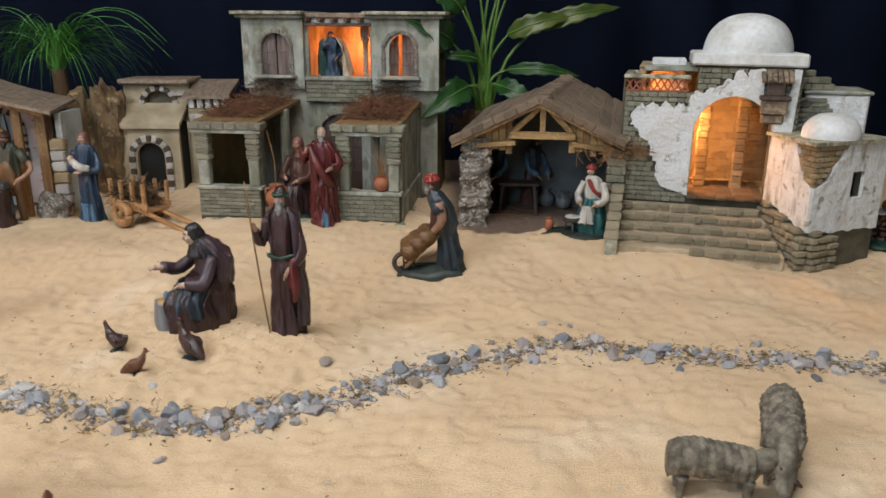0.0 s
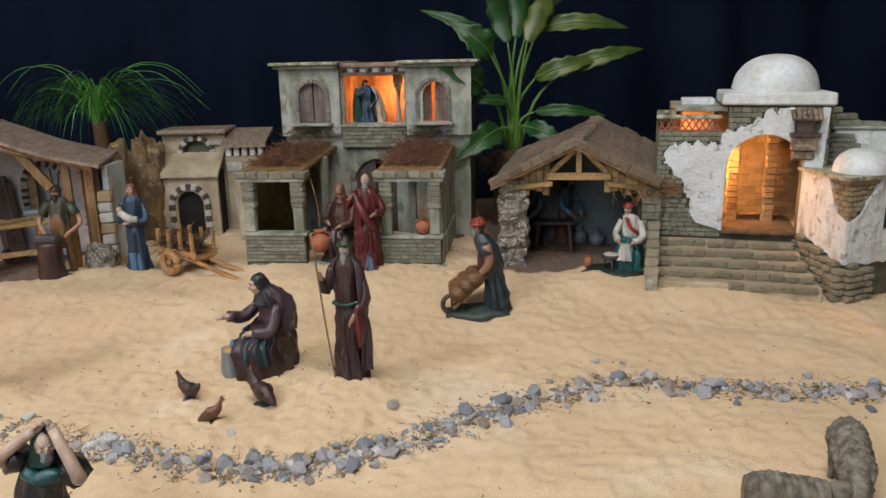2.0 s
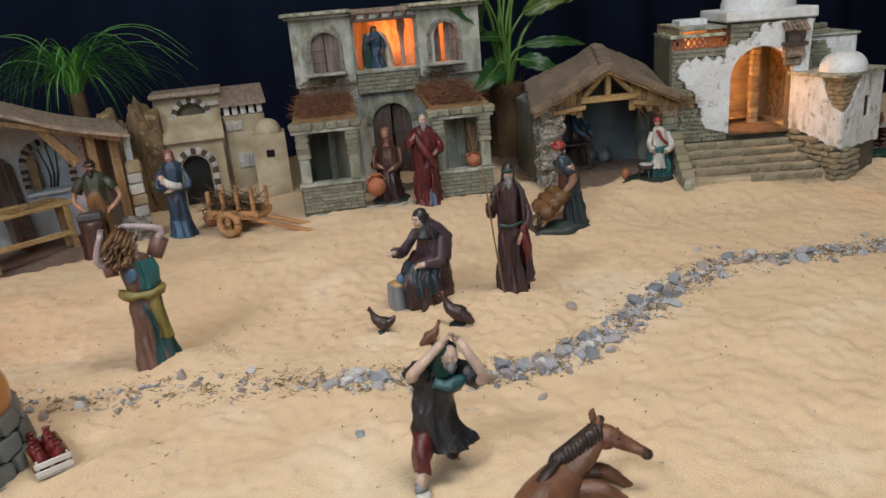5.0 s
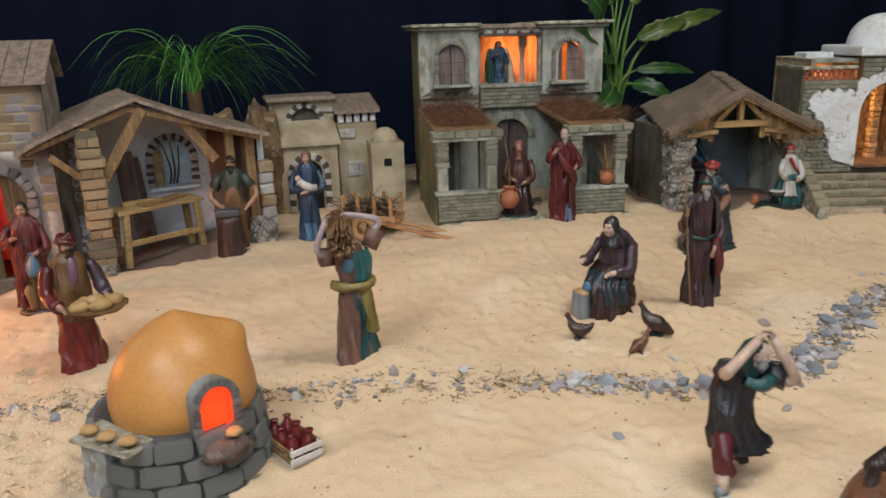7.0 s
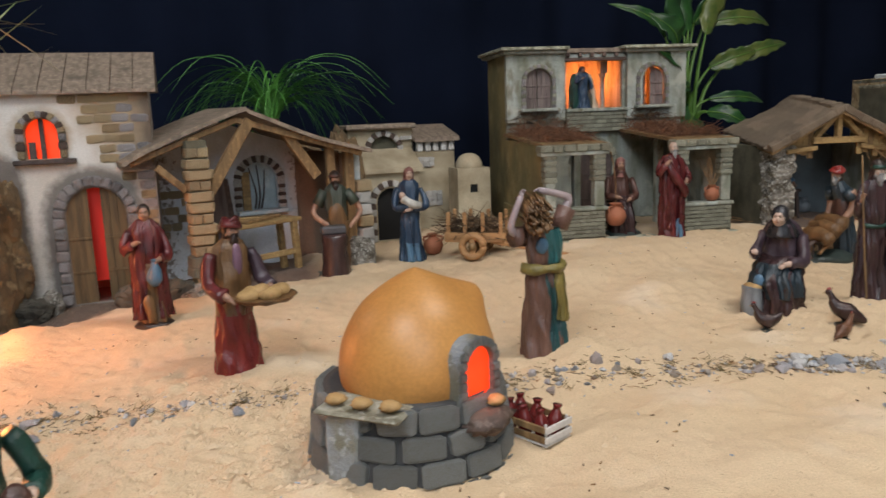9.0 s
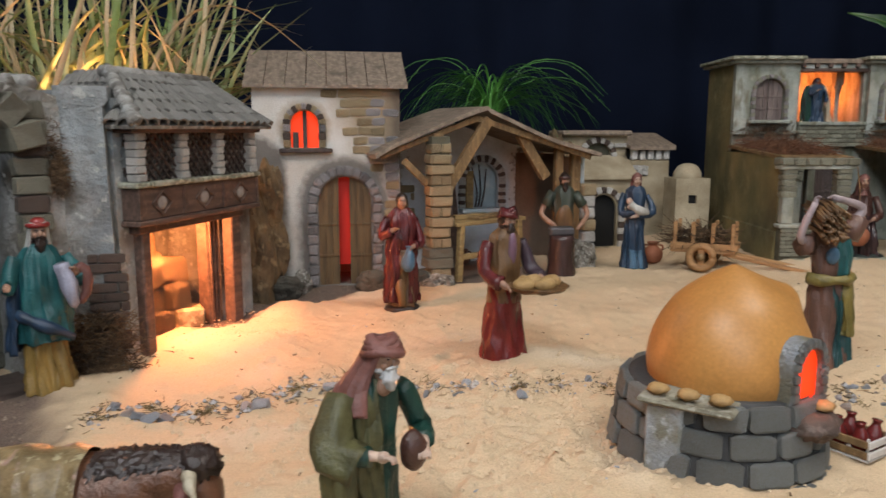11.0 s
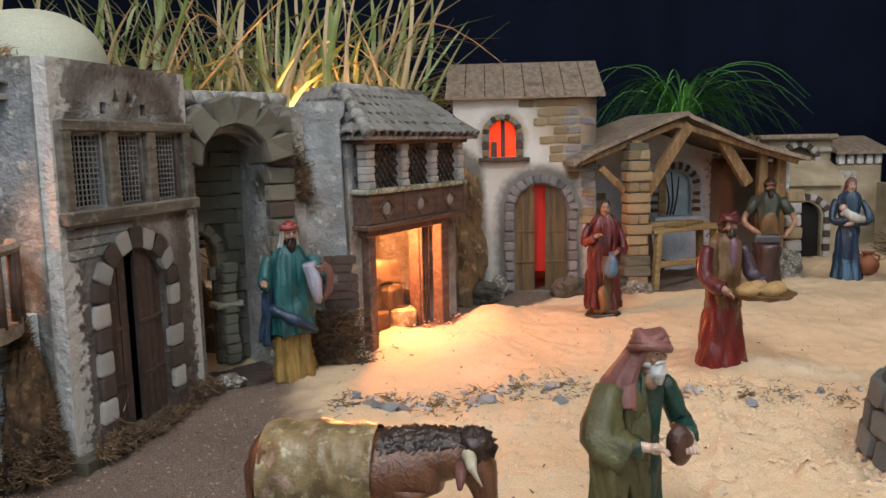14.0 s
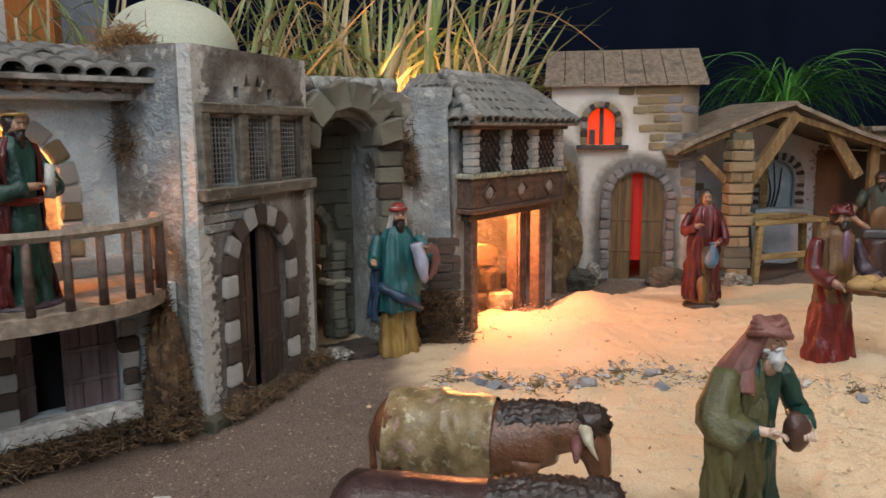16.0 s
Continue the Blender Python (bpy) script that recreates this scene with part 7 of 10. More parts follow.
class Figure(Kit):
    """A cast figurine: one mesh in units of its height, facing -y."""

    def robe(self, rows, mat, folds=9, amp=0.07, seg=84, steps=8, phase=0.0, a0=None, a1=None, twist=0.6, top_amp=0.5):
        rows = cat_list(rows, steps)
        z0, z1 = rows[0][2], rows[-1][2]
        rings = []
        part = a0 is not None
        angles = np.linspace(a0, a1, seg) if part else np.linspace(0, 2 * math.pi, seg, endpoint=False)
        for cx, cy, z, rx, ry in rows:
            t = (z - z0) / (z1 - z0 + 1e-9)
            fall = top_amp + (1 - top_amp) * (1 - t)
            ring = []
            for a in angles:
                lean = twist * t * 3 + 1.6 * noise.noise(Vector((math.cos(a) * 1.5, math.sin(a) * 1.5, z * 5 + phase)))
                w = 1 - 2 * abs(math.sin(0.5 * (folds * a + phase + lean))) ** 0.7
                w += 0.45 * (1 - 2 * abs(math.sin(0.5 * (2.3 * folds * a + 2 * phase + 1.7 * lean + 6 * z))) ** 0.7)
                bulge = noise.noise(Vector((math.cos(a) * 1.8, math.sin(a) * 1.8, z * 5 + 3 * phase)))
                q = 0.9 * (1 + amp * 1.7 * fall * w + 0.09 * bulge)
                ring.append((cx + rx * q * math.cos(a), cy + ry * q * math.sin(a), z))
            rings.append(ring)
        self.rings(rings, mat, True, closed=not part)
        if part:
            inner = [[(c[0] + (p[0] - c[0]) * 0.93, c[1] + (p[1] - c[1]) * 0.93, p[2]) for p in r] for r, c in zip(rings, rows)]
            self.rings(inner[::-1], mat, True, closed=False)
            self.rings([rings[0], inner[0]], mat, False, closed=False)
            for e in (0, -1):
                self.rings([[r[e] for r in rings], [r[e] for r in inner]], mat, False, closed=False)
        return self

    def head(self, c, skin=SKIN, hair=None, beard=None, hood=None, turban=None, s=1.0, turn=0.0, veil=None, cap=None):
        m = Matrix.Translation(Vector(c) - Vector((0, 0, 0.018))) @ Matrix.Rotation(radians(turn), 4, "Z") @ Matrix.Scale(s * 0.95, 4)
        self.tube([(0, 0.006, -0.09), (0, 0.003, -0.03)], [0.03, 0.028], skin, 10, steps=1, m=m)
        self.ball((0, 0, 0), (0.046, 0.054, 0.064), skin, 16, 12, m=m)
        self.tube([(0, -0.05, 0.012), (0, -0.06, -0.008), (0, -0.053, -0.014)], [0.005, 0.009, 0.007], skin, 8, m=m, steps=2)
        for x in (-1, 1):
            self.ball((x * 0.018, -0.0475, 0.009), (0.0062, 0.004, 0.0034), HAIR, 8, 6, m=m)
            self.tube([(x * 0.006, -0.055, 0.017), (x * 0.028, -0.046, 0.019)], [0.0035, 0.0025], beard or HAIR, 6, m=m, steps=1)
            self.ball((x * 0.024, -0.04, -0.012), (0.014, 0.012, 0.014), skin, 10, 6, m=m)
        self.ball((0, -0.051, -0.026), (0.012, 0.005, 0.0035), ROSE, 8, 6, m=m)
        if hair:
            self.ball((0, 0.018, 0.014), (0.057, 0.06, 0.066), hair, 18, 10, m=m, lump=0.12)
            self.ball((0, 0.03, -0.045), (0.045, 0.034, 0.05), hair, 14, 8, m=m, lump=0.3)
        if beard:
            self.ball((0, -0.036, -0.062), (0.03, 0.026, 0.046), beard, 18, 12, m=m, lump=0.5, scale=14)
            self.tube([(-0.026, -0.046, -0.028), (0, -0.058, -0.019), (0.026, -0.046, -0.028)], [0.005, 0.008, 0.005], beard, 7, m=m, steps=3)
            self.ball((0, -0.006, -0.034), (0.044, 0.034, 0.026), beard, 12, 7, m=m, lump=0.25)
        if hood:
            self.ball((0, 0.018, 0.014), (0.06, 0.062, 0.07), hood, 20, 12, m=m, lump=0.12)
            self.tube([(0, 0.035, 0.03), (0, 0.045, -0.06), (0, 0.04, -0.14)], [0.05, 0.066, 0.085], hood, 18, m=m, folds=5, amp=0.06)
        if veil:
            n = len(self.v)
            self.robe([(0, 0.03, -0.17, 0.125, 0.095), (0, 0.026, -0.11, 0.09, 0.08), (0, 0.02, -0.04, 0.068, 0.07), (0, 0.014, 0.025, 0.06, 0.066), (0, 0.01, 0.06, 0.04, 0.045)], veil, 6, 0.07, seg=40, steps=5, a0=-0.2 * math.pi, a1=1.2 * math.pi)
            self.v[n:] = [tuple(m @ Vector(p)) for p in self.v[n:]]
        if turban:
            for i in range(4):
                ring = [(0.054 * (1.08 - 0.13 * i) * math.cos(a), 0.06 * (1.08 - 0.13 * i) * math.sin(a) + 0.004, 0.032 + 0.012 * i + 0.01 * math.sin(a * 2 + i)) for a in np.linspace(0, 2 * math.pi, 17)]
                self.tube(ring, [0.0185, 0.0185], turban, 10, m=m, steps=1, folds=3, amp=0.12)
            self.ball((0, 0.004, 0.05), (0.046, 0.052, 0.03), turban, 14, 8, m=m)
        if cap:
            self.ball((0, 0.008, 0.03), (0.056, 0.062, 0.04), cap if cap in (RED, MAROON) else HAIR, 16, 9, m=m, lump=0.1)
            self.tube([(0.054 * math.cos(a), 0.06 * math.sin(a) + 0.004, 0.025) for a in np.linspace(0, 2 * math.pi, 17)], [0.014, 0.014], cap, 8, m=m, steps=1)
        return self

    def arm(self, pts, sleeve, skin=SKIN, r=0.034, bare=False, hand=0.02):
        """Shoulder, elbow, wrist; a hand at the end."""
        p, r = [Vector(q) for q in pts], r * 0.88
        if bare:
            self.tube(p, [r * 0.9, r * 0.72, r * 0.55], skin, 12)
        else:
            cut = p[-2].lerp(p[-1], 0.75)
            self.tube([*p[:-1], cut], [r, r * 1.12, r * 1.1], sleeve, 14, folds=4, amp=0.05)
            self.tube([p[-2].lerp(p[-1], 0.6), p[-1]], [r * 0.6, r * 0.5], skin, 10, steps=1)
        d = (p[-1] - p[-2]).normalized()
        self.ball(p[-1] + d * hand * 0.35, (hand * 0.9, hand * 0.75, hand * 0.8), skin, 10, 7)
        across = d.cross(Vector((0.2, 0.3, 1))).normalized()
        palm = across.cross(d)
        for i in range(4):
            q = p[-1] + d * hand * 0.8 + across * (i - 1.5) * hand * 0.42
            self.tube([q, q + d * hand * 0.8 - palm * hand * 0.1, q + d * hand * 1.1 - palm * hand * 0.7], [hand * 0.27, hand * 0.25, hand * 0.18], skin, 6, steps=2)
        q = p[-1] + d * hand * 0.3 + across * hand * 0.7
        self.tube([q, q + d * hand * 0.9 + across * hand * 0.3], [hand * 0.28, hand * 0.18], skin, 6, steps=1)
        return self

    def cast(self, name, label, place, turn, height, category="figurine", group="", tilt=(0, 0), wide=0.92):
        w = wide if height < 0.9 else 1.0
        self.v = [(x * height * w, y * height * w, z * height) for x, y, z in self.v]
        ob = self.done(name)
        carve(ob.data, height if height < 0.9 else 0.18, 0.017 if height > 0.08 else 0.02)
        ob.matrix_basis = pose(*place, tilt[0], tilt[1], turn)
        return tagged(ob, label, category, group)


STAND = [(0, 0, -0.04, 0.165, 0.135), (0, 0, 0.03, 0.165, 0.135), (0, 0, 0.22, 0.14, 0.12), (0, 0, 0.42, 0.118, 0.1), (0, 0, 0.53, 0.108, 0.09)]
CHEST = [(0, 0, 0.5, 0.11, 0.092), (0, 0, 0.58, 0.116, 0.094), (0, 0, 0.7, 0.132, 0.098), (0, 0, 0.77, 0.13, 0.088), (0, 0.004, 0.815, 0.09, 0.066), (0, 0.006, 0.84, 0.045, 0.045)]
PI = math.pi


def staff_man():
    f = Figure()
    f.robe(STAND, PURPLE, 8, 0.08).robe(CHEST, PURPLE, 7, 0.05)
    f.robe([(0.03, 0.0, 0.05, 0.17, 0.15), (0.03, 0.0, 0.3, 0.16, 0.14), (0.02, 0.0, 0.55, 0.145, 0.12), (0, 0.0, 0.75, 0.15, 0.11), (0, 0, 0.82, 0.09, 0.08)], PLUM, 7, 0.08, a0=-0.25 * PI, a1=1.2 * PI, phase=2)
    f.tube([(0.1, -0.09, 0.52), (0.13, -0.12, 0.36), (0.11, -0.12, 0.24)], [0.03, 0.055, 0.03], MAROON, 14, folds=5, amp=0.12)
    f.tube([(-0.11, -0.04, 0.52), (0, -0.1, 0.51), (0.11, -0.04, 0.53)], [0.016, 0.016], GREEN_P, 8)
    f.arm([(-0.12, 0, 0.75), (-0.17, -0.03, 0.6), (-0.19, -0.11, 0.72)], PURPLE)
    f.arm([(0.12, 0, 0.75), (0.16, -0.04, 0.56), (0.06, -0.13, 0.42)], PURPLE, r=0.04)
    f.head((0, -0.02, 0.905), SKIN_PALE, HAIR, BEARD_GREY, veil=PURPLE, cap=GREEN_P)
    f.tube([(-0.1, -0.12, -0.02), (-0.17, -0.125, 0.45), (-0.235, -0.13, 1.0)], [0.0085, 0.008, 0.006], WOOD, 8)
    f.cast("staff_man_figurine", "bearded painted figurine in dark robe leaning on a staff", (-0.236, 0.938, 0.012), -12, 0.198, wide=0.8)


def seated_woman():
    f = Figure()
    f.robe([(0, -0.1, -0.04, 0.27, 0.36), (0, -0.1, 0.12, 0.28, 0.37), (0, -0.1, 0.28, 0.27, 0.36), (0, -0.04, 0.4, 0.25, 0.28), (0, 0.05, 0.5, 0.22, 0.2)], PURPLE, 9, 0.09)
    f.robe([(0, -0.16, 0.14, 0.285, 0.3), (0, -0.14, 0.3, 0.28, 0.31), (0, -0.06, 0.44, 0.24, 0.25)], BLUE_NIGHT, 9, 0.08, a0=-1.0 * PI, a1=0.0, phase=1)
    f.ball((-0.1, -0.4, 0.3), (0.05, 0.02, 0.06), SKY, 10, 6)
    f.robe([(0, 0.06, 0.4, 0.24, 0.21), (0, 0.08, 0.55, 0.235, 0.2), (0, 0.06, 0.68, 0.225, 0.18), (0, 0.0, 0.78, 0.17, 0.14), (0, -0.05, 0.85, 0.08, 0.09)], PLUM, 7, 0.05)
    f.head((0, -0.13, 0.875), SKIN_PALE, hood=BLACKISH, s=1.45)
    f.robe([(0, 0.0, 0.66, 0.2, 0.18), (0, -0.02, 0.74, 0.16, 0.15), (0, -0.05, 0.84, 0.1, 0.1)], BLACKISH, 6, 0.08, a0=-0.2 * PI, a1=1.2 * PI)
    f.arm([(-0.19, 0.0, 0.68), (-0.2, -0.2, 0.53), (-0.13, -0.46, 0.58)], PLUM, SKIN_PALE, 0.055, hand=0.034)
    f.arm([(0.19, 0.0, 0.68), (0.24, -0.12, 0.48), (0.12, -0.3, 0.45)], PLUM, SKIN_PALE, 0.058, hand=0.034)
    f.cast("seated_woman_figurine", "hooded old woman figurine sitting and feeding the hens", (-0.345, 0.985, 0.004), -58, 0.146)
    k = Kit()
    k.tube([(0, 0, -0.004), (0, 0, 0.012), (0, 0, 0.03), (0.001, 0, 0.036)], [0.013, 0.015, 0.0135, 0.0145], GREY_P, 14, folds=4, amp=0.06)
    k.ball((0, 0, 0.036), (0.0125, 0.0125, 0.006), BREAD, 12, 6, lump=0.4)
    tagged(k.done("grain_sack", m=pose(-0.402, 0.975, ground_height(-0.402, 0.975))), "small grey open sack of grain standing on the sand", "sack")


def barrow_man():
    k = Figure()
    # in metres, facing -x
    k.ball((-0.006, 0, 0.0), (0.068, 0.03, 0.016), BASE_P, 26, 10, lump=0.25)
    k.robe([(0.026, 0, 0.006, 0.026, 0.021), (0.024, 0, 0.03, 0.022, 0.019), (0.02, 0, 0.066, 0.018, 0.016)], BLUE_NIGHT, 7, 0.1)
    k.robe([(0.02, 0, 0.06, 0.018, 0.017), (0.016, 0, 0.09, 0.02, 0.018), (0.008, 0, 0.118, 0.021, 0.02), (0.002, 0, 0.132, 0.014, 0.014), (0, 0, 0.138, 0.008, 0.008)], BLUE_NIGHT, 6, 0.05)
    k.ball((0.006, -0.002, 0.09), (0.016, 0.017, 0.028), BROWN, 14, 8)
    for y in (-0.02, 0.02):
        k.tube([(0.004, y, 0.122), (0.01, y * 1.15, 0.096), (-0.004, y * 0.9, 0.074)], [0.008, 0.0075, 0.005], SKIN, 10)
        k.tube([(0.0, y * 0.8, 0.122), (0.007, y * 1.1, 0.106)], [0.0095, 0.009], BLUE_NIGHT, 10, steps=1)
        k.beam((0.006, y * 0.85, 0.07), (-0.048, y * 0.5, 0.014), 0.005, 0.005, WOOD)
        k.ball((-0.004, y * 0.9, 0.073), 0.0055, SKIN, 8, 6)
    m = Matrix.Scale(0.175, 4)
    n = len(k.v)
    k.head((0, 0, 0), SKIN, HAIR, BEARD_GREY, turban=RED, s=1.0)
    mm = Matrix.Translation((-0.006, 0, 0.152)) @ Matrix.Rotation(radians(-78), 4, "Z") @ m
    k.v[n:] = [tuple(mm @ Vector(p)) for p in k.v[n:]]
    for j, (x, z) in enumerate(((-0.016, 0.066), (-0.03, 0.056), (-0.043, 0.045))):
        for i in range(3):
            k.tube([(x + 0.004 * i - 0.001, -0.027, z - 0.005 * (i % 2)), (x, 0.0, z + 0.004), (x + 0.002 * i + 0.003, 0.027, z - 0.005 * (i % 2))], [0.011, 0.013, 0.011], TAN, 10)
    k.tube([(-0.05 + 0.015 * math.cos(a), -0.002, 0.02 + 0.015 * math.sin(a)) for a in np.linspace(0, 2 * PI, 19)], [0.004, 0.004], WOOD_DARK, 8, steps=1)
    k.beam((-0.05, 0, 0.006), (-0.05, 0, 0.034), 0.003, 0.003, WOOD_DARK)
    k.cast("barrow_man_figurine", "red-turbaned figurine pushing a wheelbarrow loaded with bundled wood", (-0.04, 1.178, ground_height(-0.04, 1.178) - 0.002), 0, 1.0)


def toga_man():
    f = Figure()
    f.robe(STAND, MAROON, 8, 0.06).robe(CHEST, MAROON, 7, 0.05)
    f.robe([(0, 0, 0.07, 0.155, 0.135), (0, 0, 0.3, 0.15, 0.13), (0, 0, 0.5, 0.14, 0.12), (0, 0, 0.72, 0.15, 0.112), (-0.02, 0, 0.82, 0.09, 0.08)], MAROON, 12, 0.1, a0=-0.42 * PI, a1=1.42 * PI, twist=1.2)
    f.tube([(-0.12, -0.05, 0.78), (-0.03, -0.12, 0.6), (0.08, -0.12, 0.46), (0.12, -0.06, 0.4)], [0.045, 0.055, 0.05, 0.03], MAROON, 14, folds=6, amp=0.12)
    f.robe([(0.03, -0.08, -0.02, 0.06, 0.06), (0.03, -0.08, 0.2, 0.05, 0.05)], SKY, 6, 0.1)
    f.arm([(-0.12, 0, 0.76), (-0.19, -0.05, 0.65), (-0.13, -0.14, 0.76)], MAROON, r=0.042)
    f.arm([(0.12, 0, 0.75), (0.17, -0.03, 0.6), (0.09, -0.14, 0.57)], MAROON, r=0.042)
    f.head((0, -0.01, 0.91), SKIN_PALE, None, BEARD_GREY)
    f.ball((0, 0.0, -0.02), (0.16, 0.13, 0.05), BASE_P, 18, 6)
    f.cast("toga_man_figurine", "balding figurine in a maroon toga over a blue tunic", (-0.236, 1.378, 0.036), -6, 0.189)


def porch_woman():
    f = Figure()
    f.robe([(0, -0.1, 0, 0.22, 0.3), (0, -0.1, 0.2, 0.22, 0.32), (0, -0.06, 0.4, 0.2, 0.26), (0, 0.05, 0.5, 0.17, 0.15)], PURPLE, 8, 0.09)
    f.robe([(0, 0.05, 0.48, 0.17, 0.15), (0, 0.05, 0.68, 0.17, 0.13), (0, 0.0, 0.82, 0.08, 0.08)], BROWN, 7, 0.05)
    f.arm([(-0.16, 0.02, 0.72), (-0.2, -0.12, 0.52), (-0.06, -0.28, 0.5)], BROWN, r=0.05)
    f.arm([(0.16, 0.02, 0.72), (0.2, -0.12, 0.52), (0.06, -0.28, 0.46)], BROWN, r=0.05)
    f.head((0, -0.03, 0.92), SKIN, hood=ROSE, s=1.3)
    f.ball((0, -0.05, 0.0), (0.3, 0.38, 0.07), BASE_P, 20, 6)
    f.cast("porch_woman_figurine", "dark-robed figurine sitting in the shade of the porch", (-0.292, 1.47, 0.036), -20, 0.15)


def cook():
    f = Figure()
    f.ball((-0.15, -0.05, 0.0), (0.52, 0.34, 0.07), BASE_P, 24, 7, lump=0.1)
    f.robe([(0.1, 0, 0.02, 0.26, 0.26), (0.1, -0.02, 0.2, 0.25, 0.25), (0.11, 0, 0.4, 0.2, 0.19), (0.12, 0.02, 0.52, 0.15, 0.13)], TEAL, 8, 0.08)
    f.robe([(0.12, 0.02, 0.48, 0.15, 0.13), (0.12, 0.02, 0.65, 0.165, 0.13), (0.1, 0, 0.77, 0.13, 0.1), (0.08, -0.01, 0.83, 0.06, 0.06)], WHITE_P, 7, 0.05)
    f.tube([(0.02, -0.1, 0.78), (0.1, -0.14, 0.66), (0.2, -0.08, 0.56)], [0.025, 0.03, 0.03], RED, 10)
    f.arm([(-0.03, -0.02, 0.74), (-0.12, -0.1, 0.58), (-0.08, -0.24, 0.46)], WHITE_P, r=0.05)
    f.arm([(0.25, -0.02, 0.72), (0.28, -0.12, 0.52), (0.1, -0.25, 0.44)], WHITE_P, r=0.05)
    f.robe([(0.02, -0.2, 0.2, 0.15, 0.12), (0.04, -0.14, 0.42, 0.1, 0.09)], WHITE_P, 7, 0.1)
    f.head((0.06, -0.03, 0.92), SKIN_PALE, HAIR, cap=RED, s=1.25, turn=-25)
    f.lathe([(0.02, 0.2), (0.13, 0.21), (0.15, 0.26), (0.155, 0.27), (0.135, 0.262), (0.001, 0.25)], METAL, (-0.18, -0.12, 0), 20, 2)
    f.ball((-0.18, -0.12, 0.262), (0.12, 0.12, 0.02), WHITE_P, 16, 6)
    for a in (0.5, 2.6, 4.7):
        f.tube([(-0.18 + 0.09 * math.cos(a), -0.12 + 0.09 * math.sin(a), 0.22), (-0.18 + 0.13 * math.cos(a), -0.12 + 0.13 * math.sin(a), 0.02)], [0.013, 0.013], METAL, 6, steps=1)
    f.lathe([(0.05, 0.05), (0.075, 0.1), (0.07, 0.17), (0.045, 0.2), (0.06, 0.225)], TERRACOTTA, (-0.52, -0.02, 0), 14, 3)
    f.cast("cook_figurine", "kneeling cook figurine with a pan on a small fire", (0.228, 1.312, 0.036), -8, 0.128)


def carpenters():
    for x, y, turn, cap in ((0.105, 1.545, -40, RED), (0.165, 1.55, 35, BROWN)):
        f = Figure()
        f.robe(STAND, BROWN, 7, 0.06).robe(CHEST, BLUE_P, 7, 0.05)
        f.arm([(-0.12, 0, 0.74), (-0.17, -0.1, 0.58), (-0.08, -0.26, 0.46)], SKY, r=0.04)
        f.arm([(0.12, 0, 0.74), (0.17, -0.1, 0.58), (0.08, -0.26, 0.46)], SKY, r=0.04)
        f.head((0, -0.04, 0.9), SKIN, HAIR, HAIR, cap=cap)
        f.cast("carpenter_figurine", "figurine in a blue shirt bending over the carpenter's table", (x, y, 0.03), turn, 0.155, group="carpenters in the stall", tilt=(6, 0))
    t = thing("carpenter_table", pose(0.137, 1.5, 0.028, 0, 0, -9), "dark wooden carpenter's table in the stall", "table")
    Kit().box(-0.04, 0.04, -0.02, 0.02, 0.058, 0.064, WOOD_DARK, 0.001).done("top", t)
    for x in (-0.034, 0.034):
        for y in (-0.015, 0.015):
            Kit().beam((x * 0.9, y, 0.06), (x * 1.1, y, -0.006), 0.007, 0.007, WOOD_DARK).done("leg", t)


def mother():
    f = Figure()
    f.robe(STAND, BLUE_P, 9, 0.08).robe(CHEST, BLUE_P, 7, 0.05)
    f.robe([(0, -0.03, -0.03, 0.12, 0.11), (0, -0.03, 0.2, 0.115, 0.1)], SKY, 9, 0.1)
    f.arm([(-0.12, 0, 0.75), (-0.17, -0.06, 0.57), (0.02, -0.15, 0.58)], BLUE_P, SKIN_PALE, 0.04)
    f.arm([(0.12, 0, 0.75), (0.17, -0.06, 0.57), (-0.05, -0.15, 0.54)], BLUE_P, SKIN_PALE, 0.04)
    f.tube([(-0.1, -0.13, 0.66), (0.0, -0.15, 0.6), (0.1, -0.12, 0.58)], [0.035, 0.045, 0.03], WHITE_P, 12)
    f.ball((-0.1, -0.14, 0.69), 0.034, SKIN_PALE, 12, 8)
    f.head((0, -0.02, 0.905), SKIN_PALE, hood=ROSE)
    f.ball((0, 0, -0.01), (0.17, 0.14, 0.04), GREEN_P, 18, 6)
    f.cast("mother_figurine", "figurine of a woman in blue holding a swaddled bundle", (-0.714, 1.518, 0.012), -8, 0.184)


